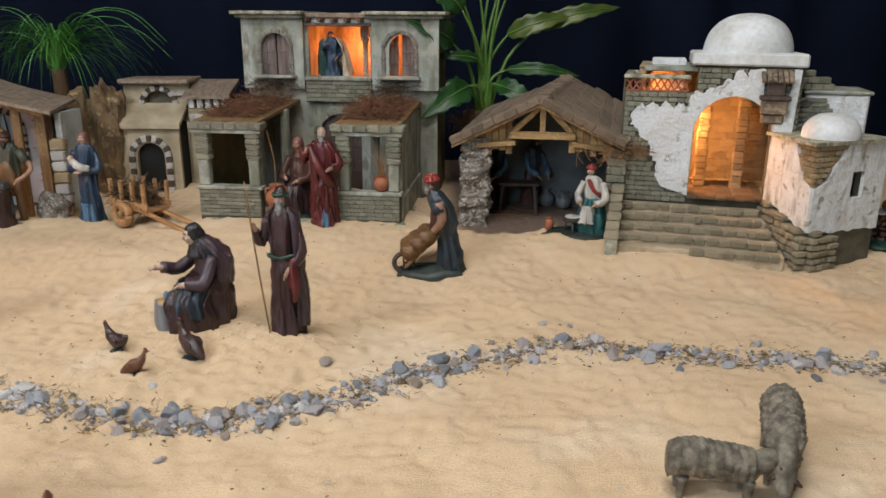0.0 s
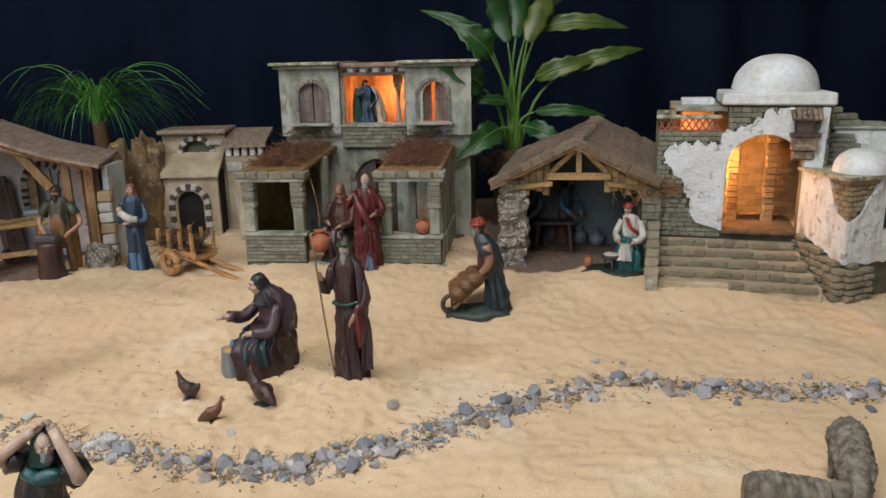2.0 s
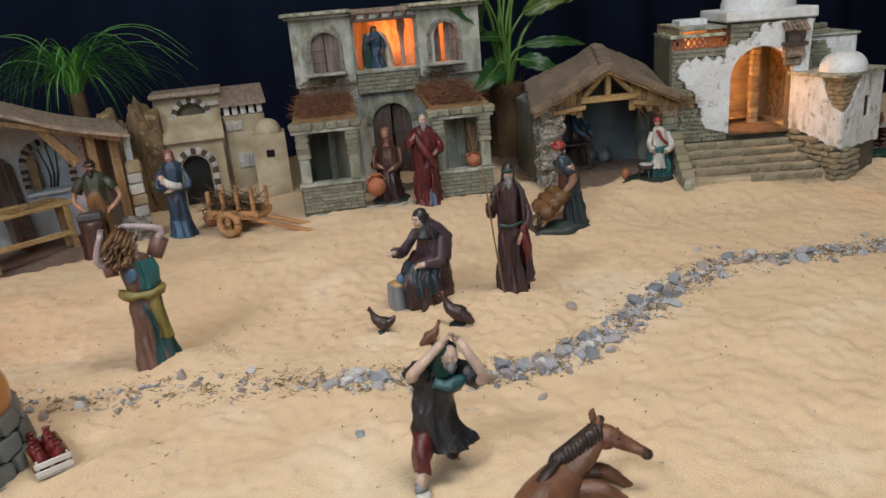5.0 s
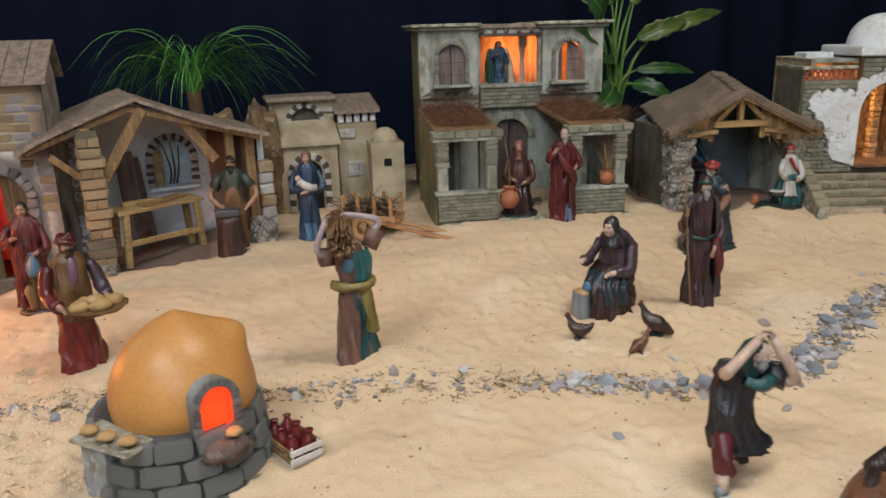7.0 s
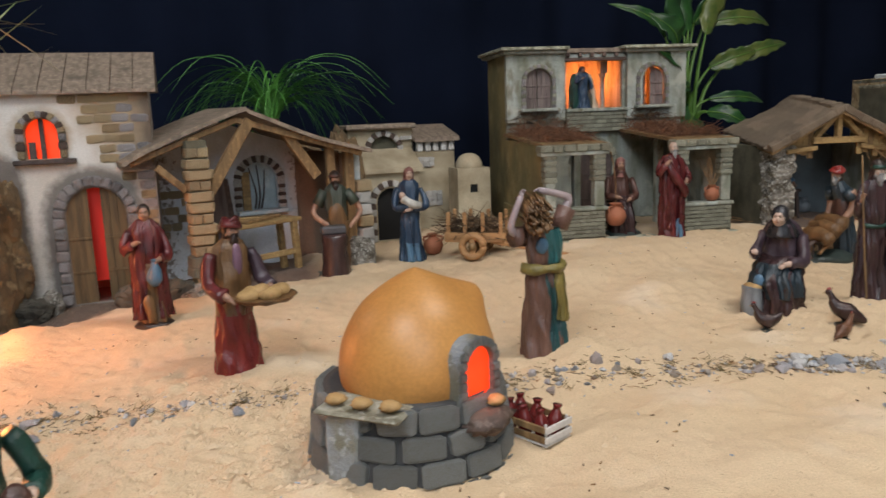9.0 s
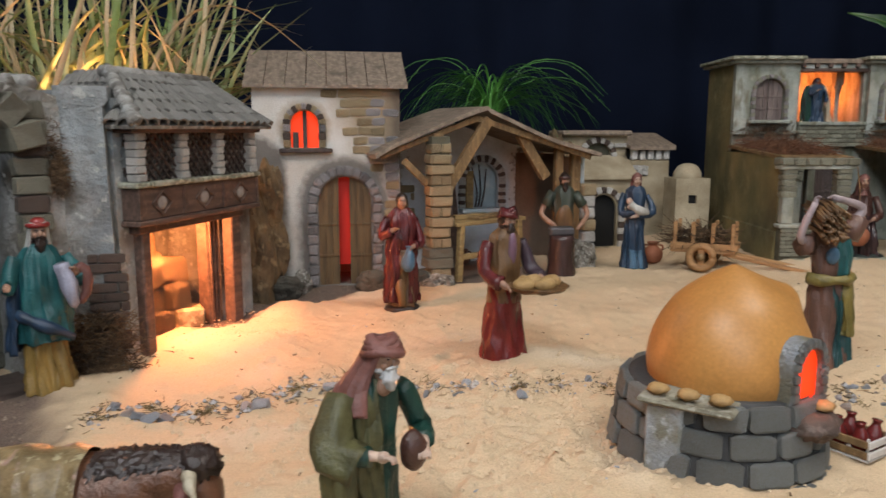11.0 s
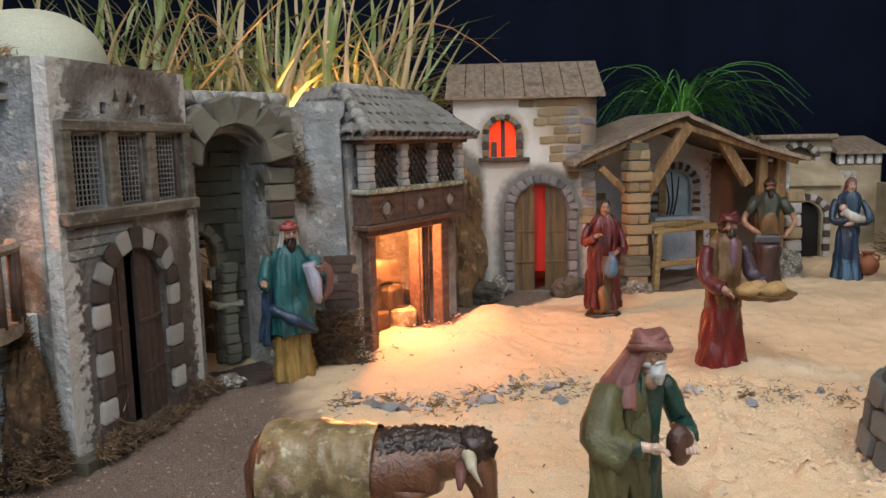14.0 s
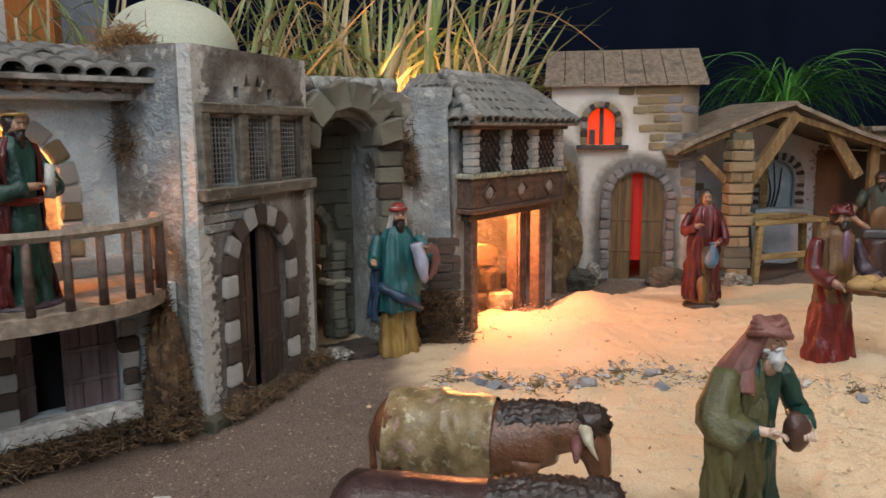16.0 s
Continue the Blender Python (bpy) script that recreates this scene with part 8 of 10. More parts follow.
def smith():
    f = Figure()
    for s in (-1, 1):
        f.tube([(s * 0.06, 0, 0.48), (s * 0.075, -0.01, 0.25), (s * 0.08, 0, 0.0)], [0.065, 0.05, 0.045], GREY_P if s < 0 else TAN, 12)
    f.robe([(0, 0, 0.3, 0.13, 0.1), (0, 0, 0.45, 0.12, 0.095), (0, 0, 0.53, 0.11, 0.09)], TAN, 7, 0.07)
    f.robe(CHEST, GREEN_COAT, 7, 0.05)
    f.ball((0, -0.07, 0.52), (0.09, 0.04, 0.15), TAN, 14, 9)
    f.arm([(-0.13, 0, 0.75), (-0.23, -0.02, 0.58), (-0.12, -0.14, 0.48)], GREEN_COAT, SKIN, 0.042, bare=True)
    f.arm([(0.13, 0, 0.75), (0.24, -0.02, 0.58), (0.13, -0.14, 0.47)], GREEN_COAT, SKIN, 0.042, bare=True)
    for s in (-1, 1):
        f.tube([(s * 0.11, 0, 0.77), (s * 0.19, -0.01, 0.65)], [0.05, 0.052], GREEN_COAT, 12, steps=1, folds=4, amp=0.08)
    f.head((0, -0.02, 0.9), SKIN, HAIR, HAIR, cap=BROWN)
    f.tube([(-0.06, -0.2, 0.0), (-0.06, -0.2, 0.2), (-0.06, -0.2, 0.4)], [0.15, 0.13, 0.12], HIDE_DARK, 14, folds=7, amp=0.07)
    f.box(-0.18, 0.06, -0.26, -0.14, 0.4, 0.47, METAL, 0.015)
    f.ball((0, -0.06, 0.0), (0.25, 0.24, 0.05), GREEN_P, 22, 6, lump=0.1)
    f.cast("smith_figurine", "bearded smith figurine in leather apron behind an anvil block", (-0.855, 1.505, 0.006), -4, 0.194)


LILAC = paint("painted_lilac_skin_tone", (0.42, 0.34, 0.35), 0.65, 0.5)
BROWN_COAT = paint("painted_russet_brown", (0.17, 0.09, 0.068), 0.5, 0.4)
TEAL_DARK = paint("painted_deep_teal", (0.018, 0.085, 0.09), 0.45, 0.4)


def bundle_man():
    f = Figure()
    f.robe(STAND, BROWN_COAT, 7, 0.06)
    f.robe([(0.05, -0.01, -0.03, 0.13, 0.135), (0.05, -0.01, 0.25, 0.105, 0.115), (0.03, 0, 0.5, 0.09, 0.095)], TEAL_DARK, 7, 0.09)
    f.robe([(0, 0, 0.48, 0.112, 0.094), (0, 0, 0.58, 0.116, 0.094), (-0.01, 0, 0.7, 0.13, 0.1), (-0.03, 0, 0.77, 0.11, 0.085), (-0.04, 0, 0.8, 0.05, 0.05)], BROWN_COAT, 7, 0.05)
    f.robe([(0.04, -0.006, 0.55, 0.095, 0.1), (0.045, -0.006, 0.66, 0.1, 0.102), (0.03, 0, 0.75, 0.09, 0.09)], TEAL, 5, 0.06, a0=-0.75 * PI, a1=0.1 * PI)
    f.tube([(-0.13, 0.0, 0.53), (-0.08, -0.085, 0.525), (0.02, -0.115, 0.525), (0.1, -0.08, 0.53), (0.13, 0.0, 0.535)], [0.03, 0.032, 0.03], SASH, 12, folds=5, amp=0.15)
    f.robe([(0.1, -0.085, 0.2, 0.06, 0.035), (0.09, -0.09, 0.38, 0.05, 0.035), (0.07, -0.09, 0.53, 0.035, 0.03)], SASH, 5, 0.12)
    f.ball((-0.05, -0.085, 0.67), (0.05, 0.03, 0.05), SKY, 12, 8)
    f.tube([(0.13, 0, 0.74), (0.19, 0.0, 0.86)], [0.055, 0.06], BROWN_COAT, 14, steps=1, folds=5, amp=0.1)
    f.tube([(-0.13, 0, 0.72), (-0.21, -0.02, 0.72)], [0.055, 0.06], BROWN_COAT, 14, steps=1, folds=5, amp=0.1)
    f.arm([(0.15, 0, 0.84), (0.2, -0.01, 0.92), (-0.02, -0.03, 0.98)], BROWN, LILAC, 0.037, bare=True)
    f.arm([(-0.14, 0, 0.72), (-0.24, -0.04, 0.78), (-0.18, -0.07, 0.96)], BROWN, LILAC, 0.037, bare=True)
    f.head((-0.03, -0.03, 0.86), SKIN, GREY_P, hood=LILAC)
    for i in range(90):
        a, r = rng.uniform(0, 2 * PI), 0.095 * math.sqrt(rng.random())
        x, z = -0.075 + r * math.cos(a), 0.86 + r * math.sin(a)
        f.tube([(x - 0.03, -0.17 + rng.uniform(-0.03, 0.03), z - 0.03), (x, -0.06, z), (x + 0.04, 0.1 + rng.uniform(-0.03, 0.03), z + 0.02)], [0.0075, 0.008, 0.007], TAN, 5, steps=1)
    f.cast("wood_carrier_figurine", "figurine in brown and green carrying a bundle of wood", (-0.735, 0.938, 0.006), 4, 0.193)


def dazed_man():
    f = Figure()
    # in metres from a point between the feet
    f.robe([(0.016, 0.003, 0.034, 0.034, 0.022), (0.009, 0.008, 0.054, 0.026, 0.02), (0.008, 0.012, 0.075, 0.022, 0.018), (0.013, 0.014, 0.095, 0.023, 0.018), (0.018, 0.013, 0.109, 0.021, 0.016), (0.022, 0.008, 0.117, 0.01, 0.01)], BLACKISH, 7, 0.06, phase=1)
    f.tube([(-0.004, 0.004, 0.05), (-0.011, -0.008, 0.034), (-0.014, -0.012, 0.02)], [0.0105, 0.0098, 0.0085], MAROON, 14, folds=5, amp=0.1)
    f.tube([(-0.014, -0.012, 0.022), (-0.0155, -0.014, 0.006)], [0.0058, 0.005], SKIN_PALE, 10, steps=1)
    f.tube([(-0.0155, -0.014, 0.012), (-0.016, -0.015, 0.004)], [0.0062, 0.0066], GREY_P, 10, steps=1)
    f.ball((-0.015, -0.019, 0.002), (0.0065, 0.011, 0.0045), WHITE_P, 12, 7)
    f.tube([(0.026, 0.002, 0.042), (0.025, 0.01, 0.027)], [0.012, 0.0085], BLACKISH, 12, steps=1)
    f.tube([(0.024, 0.01, 0.03), (0.023, 0.014, 0.02)], [0.006, 0.006], BROWN, 10, steps=1)
    f.ball((0.022, 0.012, 0.018), (0.007, 0.011, 0.005), HAIR, 12, 7)
    for shoulder, elbow, wrist in (((0.001, 0.014, 0.108), (-0.012, -0.004, 0.116), (0.019, -0.001, 0.14)), ((0.036, 0.01, 0.105), (0.053, -0.012, 0.101), (0.033, -0.002, 0.14))):
        f.arm([shoulder, elbow, wrist], BLACKISH, SKIN_PALE, 0.0085, bare=True, hand=0.0048)
        f.tube([shoulder, Vector(shoulder).lerp(Vector(elbow), 0.75)], [0.0105, 0.0115], BLACKISH, 14, steps=1, folds=4, amp=0.1)
    f.tube([(0.008, -0.003, 0.104), (0.02, -0.009, 0.101), (0.034, -0.004, 0.102)], [0.005, 0.007, 0.005], TEAL_DARK, 10, folds=4, amp=0.15)
    n = len(f.v)
    f.head((0, 0, 0), SKIN_PALE, None, BEARD_GREY, hood=GREEN_P)
    mm = Matrix.Translation((0.024, 0.0, 0.13)) @ Matrix.Rotation(radians(32), 4, "Z") @ Matrix.Rotation(radians(14), 4, "X") @ Matrix.Scale(0.17, 4)
    f.v[n:] = [tuple(mm @ Vector(p)) for p in f.v[n:]]
    f.cast("dazed_man_figurine", "figurine in a black tunic raising both arms over its head", (-0.47, 0.56, 0.0), 0, 1.0)


def baker():
    f = Figure()
    f.robe([(0, 0, -0.02, 0.19, 0.16), (0, 0, 0.04, 0.185, 0.155), (0, 0, 0.25, 0.155, 0.13), (0, 0, 0.47, 0.12, 0.1)], CRIMSON, 5, 0.03)
    f.robe([(0, 0, 0.36, 0.142, 0.12), (0, 0, 0.5, 0.124, 0.104), (0, 0, 0.66, 0.134, 0.105), (0, 0, 0.77, 0.128, 0.092), (0, 0, 0.83, 0.06, 0.055)], TAN, 8, 0.04)
    f.ball((0, -0.075, 0.7), (0.04, 0.03, 0.11), PINK_PURPLE, 12, 8)
    f.arm([(-0.13, 0, 0.75), (-0.19, -0.03, 0.57), (-0.13, -0.2, 0.49)], MAROON, r=0.047)
    f.arm([(0.13, 0, 0.75), (0.18, -0.04, 0.57), (0.17, -0.2, 0.5)], PLUM, r=0.047)
    f.head((0, -0.025, 0.9), SKIN, HAIR, HAIR, turban=MAROON)
    f.lathe([(0.001, 0.455), (0.15, 0.46), (0.19, 0.485), (0.185, 0.49), (0.001, 0.475)], TAN, (0.08, -0.25, 0), 24, 2)
    for x, y, r in ((-0.03, -0.25, 0.075), (0.08, -0.31, 0.075), (0.08, -0.2, 0.065), (0.19, -0.25, 0.065), (0.0, -0.18, 0.055)):
        f.ball((x, y, 0.505), (r, r * 0.85, 0.042), BREAD, 14, 8, lump=0.2)
    f.cast("baker_figurine", "baker figurine in red skirt carrying a tray of bread", (-1.068, 1.052, ground_height(-1.068, 1.052) - 0.001), 24, 0.182, wide=0.98)


def red_woman():
    f = Figure()
    f.ball((0, 0, 0.0), (0.17, 0.14, 0.05), HAIR, 18, 6)
    f.robe([(0, 0, 0.03, 0.14, 0.12), (0, 0, 0.25, 0.125, 0.11), (0, 0, 0.5, 0.108, 0.09)], TAN, 8, 0.08).robe(CHEST, MAROON, 7, 0.05)
    f.robe([(-0.01, 0.01, 0.06, 0.18, 0.15), (-0.01, 0.01, 0.3, 0.165, 0.135), (0, 0, 0.55, 0.145, 0.11), (0, 0, 0.75, 0.145, 0.1), (0, 0.01, 0.84, 0.07, 0.06)], MAROON, 9, 0.1, a0=-0.36 * PI, a1=1.45 * PI)
    f.arm([(-0.12, 0, 0.75), (-0.19, -0.05, 0.62), (-0.08, -0.15, 0.68)], MAROON, r=0.042)
    f.arm([(0.12, 0, 0.75), (0.16, -0.05, 0.56), (0.07, -0.14, 0.53)], MAROON, r=0.042)
    f.lathe([(0.03, 0.33), (0.06, 0.38), (0.058, 0.46), (0.03, 0.52), (0.035, 0.54)], SKY, (0.04, -0.13, 0), 14, 3)
    f.ball((-0.02, -0.12, 0.16), (0.06, 0.04, 0.12), TAN, 12, 8)
    f.head((0, -0.02, 0.905), SKIN, HAIR, hood=None)
    f.cast("red_cloak_figurine", "long-haired figurine in a maroon cloak holding a blue jug", (-1.166, 1.3, ground_height(-1.166, 1.3) - 0.001), 2, 0.18)


def shepherd():
    f = Figure()
    f.robe([(0, 0, -0.03, 0.15, 0.13), (0, 0, 0.03, 0.15, 0.13), (0, 0, 0.22, 0.13, 0.11), (0, 0, 0.5, 0.11, 0.09)], OCHRE, 9, 0.1)
    f.robe([(0.01, 0, 0.26, 0.175, 0.14), (0.01, 0, 0.4, 0.165, 0.13), (0, 0, 0.55, 0.14, 0.11), (0, 0, 0.72, 0.14, 0.1), (0, 0, 0.82, 0.06, 0.06)], TEAL, 8, 0.06)
    f.robe([(-0.02, 0.03, 0.2, 0.2, 0.13), (-0.02, 0.03, 0.45, 0.18, 0.12), (-0.02, 0.02, 0.7, 0.15, 0.1)], BLUE_P, 7, 0.08, a0=0.3 * PI, a1=1.2 * PI)
    f.tube([(-0.15, -0.06, 0.44), (0, -0.13, 0.36), (0.13, -0.08, 0.28)], [0.03, 0.035, 0.03], BLUE_P, 10)
    f.arm([(-0.12, 0, 0.75), (-0.18, -0.03, 0.6), (-0.19, -0.09, 0.6)], TEAL, r=0.045)
    f.arm([(0.13, 0, 0.75), (0.19, -0.06, 0.6), (0.14, -0.16, 0.68)], TEAL, r=0.045)
    f.tube([(0.08, -0.15, 0.72), (0.12, -0.16, 0.6), (0.13, -0.14, 0.46)], [0.04, 0.05, 0.02], paint("painted_lilac_cloth", (0.42, 0.42, 0.52), 0.6), 12, folds=4, amp=0.1)
    f.tube([(0.16, -0.13, 0.7), (0.22, -0.12, 0.6), (0.17, -0.12, 0.48)], [0.04, 0.04, 0.02], ROSE, 10)
    f.head((0, -0.02, 0.9), SKIN, None, HAIR, veil=WHITE_P)
    f.ball((0, -0.005, 0.905), (0.058, 0.06, 0.058), WHITE_P, 18, 10, z_from=0.1)
    f.tube([(0.054 * math.cos(a), -0.01 + 0.06 * math.sin(a), 0.925) for a in np.linspace(0, 2 * PI, 17)], [0.012, 0.012], RED, 8, steps=1)
    f.ball((0, -0.006, 0.935), (0.045, 0.05, 0.035), RED, 14, 8)
    f.cast("shepherd_figurine", "figurine in teal robe and white headcloth carrying a swaddled bundle", (-1.556, 0.993, ground_height(-1.556, 0.993) - 0.001), 30, 0.178, wide=0.98)


def old_man():
    f = Figure()
    f.robe(STAND, GREEN_P, 8, 0.07)
    f.robe(CHEST, GREEN_P, 7, 0.05)
    f.robe([(0, 0.0, 0.02, 0.19, 0.16), (0, 0.0, 0.3, 0.175, 0.14), (0, 0, 0.55, 0.155, 0.12), (0, 0, 0.72, 0.15, 0.105), (0, 0, 0.82, 0.08, 0.07)], OLIVE, 8, 0.09, a0=0.2 * PI, a1=1.42 * PI)
    f.tube([(-0.13, 0, 0.77), (-0.22, -0.04, 0.6), (-0.17, -0.13, 0.54)], [0.055, 0.08, 0.085], OLIVE, 18, folds=5, amp=0.1)
    f.robe([(-0.2, -0.06, 0.05, 0.035, 0.07), (-0.21, -0.06, 0.3, 0.045, 0.085), (-0.2, -0.06, 0.56, 0.06, 0.085)], OLIVE, 6, 0.12)
    f.arm([(-0.14, 0, 0.74), (-0.2, -0.05, 0.58), (-0.12, -0.19, 0.58)], GREEN_P, SKIN_PALE, 0.04, hand=0.028)
    f.arm([(0.13, 0, 0.75), (0.2, -0.05, 0.57), (0.1, -0.17, 0.54)], GREEN_P, SKIN_PALE, 0.048, hand=0.028)
    f.ball((0.07, -0.15, 0.53), (0.05, 0.046, 0.08), BROWN, 16, 10)
    f.ball((0.0, -0.075, 0.79), (0.035, 0.02, 0.04), SKIN, 12, 8)
    f.robe([(0, 0.0, 0.69, 0.185, 0.135), (0, 0.005, 0.77, 0.155, 0.115), (0, -0.01, 0.85, 0.095, 0.085), (0.01, -0.04, 0.92, 0.066, 0.07), (0.01, -0.05, 0.97, 0.05, 0.055)], ROSE, 5, 0.06, a0=0.1 * PI, a1=1.3 * PI)
    f.head((0.01, -0.055, 0.915), SKIN, None, BEARD_WHITE, turban=ROSE, s=1.12)
    f.cast("old_man_figurine", "white-bearded figurine with rose turban and green coat", (-1.245, 0.655, -0.012), 37, 0.156, wide=1.1)


def king():
    w = BLUE.matrix_basis
    f = Figure()
    f.ball((0, 0, 0.01), (0.2, 0.16, 0.03), PLUM, 18, 6)
    f.robe(STAND, GREEN_P, 10, 0.08).robe(CHEST, GREEN_P, 7, 0.05)
    f.robe([(0, 0.02, 0.02, 0.21, 0.17), (0, 0.02, 0.3, 0.185, 0.15), (0, 0.01, 0.55, 0.155, 0.12), (0, 0, 0.75, 0.15, 0.11), (0, 0.01, 0.83, 0.08, 0.07)], MAROON, 8, 0.08, a0=-0.22 * PI, a1=1.22 * PI)
    f.tube([(-0.11, -0.03, 0.53), (0, -0.1, 0.52), (0.11, -0.03, 0.53)], [0.02, 0.022, 0.02], RED, 10)
    f.arm([(-0.13, 0, 0.75), (-0.19, -0.06, 0.58), (-0.02, -0.17, 0.6)], GREEN_P, SKIN, 0.045)
    f.arm([(0.13, 0, 0.75), (0.18, -0.06, 0.58), (0.08, -0.17, 0.62)], GREEN_P, SKIN, 0.045)
    f.tube([(0.04, -0.18, 0.54), (0.06, -0.18, 0.7)], [0.025, 0.025], WHITE_P, 10, steps=1)
    f.head((0, -0.02, 0.9), SKIN, HAIR, HAIR)
    f.tube([(0.055 * math.cos(a), -0.01 + 0.062 * math.sin(a), 0.935) for a in np.linspace(0, 2 * PI, 17)], [0.008, 0.008], OCHRE, 6, steps=1)
    p = w @ Vector((0.236, -0.032, 0.131))
    f.cast("king_figurine", "crowned figurine in maroon cloak holding a scroll on the balcony", tuple(p), 78, 0.152)


def loggia_man():
    f = Figure()
    f.robe(STAND, BLUE_P, 8, 0.07).robe(CHEST, BLUE_P, 7, 0.05)
    f.robe([(0.06, 0.03, 0.0, 0.3, 0.17), (0.05, 0.03, 0.4, 0.27, 0.15), (0.02, 0.01, 0.75, 0.19, 0.11), (0, 0.01, 0.84, 0.07, 0.06)], IVORY, 8, 0.1, a0=-0.35 * PI, a1=1.0 * PI)
    f.robe([(-0.14, 0.05, 0.0, 0.12, 0.1), (-0.16, 0.05, 0.4, 0.1, 0.09), (-0.16, 0.04, 0.7, 0.07, 0.06), (-0.16, 0.03, 0.8, 0.03, 0.03)], GREEN_P, 6, 0.1)
    f.arm([(-0.12, 0, 0.75), (-0.18, -0.06, 0.6), (-0.1, -0.16, 0.7)], BLUE_P)
    f.arm([(0.12, 0, 0.75), (0.17, -0.05, 0.57), (0.05, -0.15, 0.4)], BLUE_P)
    f.head((-0.02, -0.03, 0.9), SKIN, hood=PLUM)
    p = HOUSE.matrix_basis @ Vector((0.182, 0.296, 0.25))
    f.cast("loggia_figurine", "hooded figurine in blue standing in the lit upper opening", tuple(p), 8, 0.1, wide=1.25)


for make in (staff_man, seated_woman, barrow_man, toga_man, porch_woman, cook, carpenters, mother, smith, bundle_man, dazed_man, baker, red_woman, shepherd, old_man, king, loggia_man):
    make()

# ---- animal figurines ----


def hen(place, turn, size, mat, label, tail_up=True):
    f = Figure()
    f.ball((0, 0.02, 0.06), (0.3, 0.3, 0.07), BASE_P, 14, 6)
    f.tube([(0, 0, 0.1), (0, 0.02, 0.35)], [0.05, 0.06], BASE_P, 8, steps=1)
    f.tube([(0, -0.42, 0.98), (0, -0.34, 0.82), (0, -0.2, 0.58), (0, 0.1, 0.42), (0, 0.4, 0.52 if tail_up else 0.3), (0, 0.62, 0.72 if tail_up else 0.18)], [0.07, 0.1, 0.2, 0.27, 0.17, 0.05], mat, 14, flat=1.0, folds=3, amp=0.03)
    f.ball((0, -0.44, 0.98), (0.075, 0.1, 0.085), mat, 12, 8)
    f.tube([(0, -0.52, 0.97), (0, -0.62, 0.94)], [0.03, 0.006], OCHRE, 6, steps=1)
    f.ball((0, -0.43, 1.07), (0.02, 0.08, 0.05), RED, 8, 6)
    for s in (-1, 1):
        f.ball((s * 0.2, 0.08, 0.48), (0.07, 0.24, 0.15), mat, 12, 7)
    f.cast("hen_figurine", label, (place[0], place[1], ground_height(*place) - 0.003), turn, size, group="hens on the sand")


hen((-0.443, 0.905), -118, 0.036, HIDE_DARK, "small dark brown hen figurine pecking on the sand")
hen((-0.393, 0.832), 100, 0.03, HIDE, "small reddish hen figurine on a green base", False)
hen((-0.344, 0.879), -130, 0.045, HIDE_DARK, "dark cockerel figurine with a long drooping tail", False)


def sheep(place, turn, size, label, head_low, lump, fat=1.0):
    f = Figure()
    rows = [(0, 0.78, 0.62), (0, 0.7, 0.7), (0, 0.4, 0.74), (0, 0.0, 0.7), (0, -0.35, 0.68), (0, -0.55, 0.66)]
    path = catmull(rows, 24)
    radii = np.interp(np.linspace(0, 1, len(path)), [0, 0.12, 0.4, 0.7, 0.9, 1], [0.1, 0.24, 0.27, 0.26, 0.23, 0.15])
    rings = []
    for p, r in zip(path, radii * fat):
        ring = []
        for j in range(64):
            a = 2 * PI * j / 64
            q = r * (1 + lump * (abs(noise.noise(Vector((p.y * 16, math.cos(a) * 4.5, math.sin(a) * 4.5)))) + 0.6 * noise.noise(Vector((p.y * 30, math.cos(a) * 9, math.sin(a) * 9)))) + (0.022 * math.sin(p.y * 52 + 0.6 * math.sin(3 * a)) if lump < 0.2 else 0))
            ring.append((p.x + math.cos(a) * q * 0.86, p.y, p.z + math.sin(a) * q))
        rings.append(ring)
    f.rings(rings, FUR, True)
    for x in (-0.15, 0.15):
        for y in (-0.42, 0.55):
            f.tube([(x, y, 0.5), (x * 1.05, y + 0.02, 0.25), (x * 1.1, y, -0.1)], [0.1, 0.055, 0.042], FUR, 10)
    hz = 0.3 if head_low else 0.72
    f.tube([(0, -0.5, 0.7), (0, -0.72, (0.7 + hz) / 2 + 0.08), (0, -0.85, hz + 0.02)], [0.17, 0.16, 0.12], FUR, 12)
    f.tube([(0, -0.8, hz + 0.08), (0, -0.95, hz), (0, -1.08, hz - 0.1)], [0.13, 0.11, 0.06], HIDE_DARK if not head_low else FUR, 12)
    for s in (-1, 1):
        f.tube([(s * 0.1, -0.84, hz + 0.1), (s * 0.22, -0.82, hz + 0.02)], [0.05, 0.015], HIDE_DARK, 8, steps=1)
    f.cast("sheep_figurine", label, (place[0], place[1], ground_height(*place) - (0.012 if not head_low else 0.006)), turn, size, group="sheep on the sand")


sheep((0.192, 0.598), 80, 0.063, "grey-brown ribbed sheep figurine standing on the sand", False, 0.05, 1.08)
sheep((0.262, 0.63), -22, 0.07, "grey curly fleeced sheep figurine lowering its head", True, 0.24, 1.12)


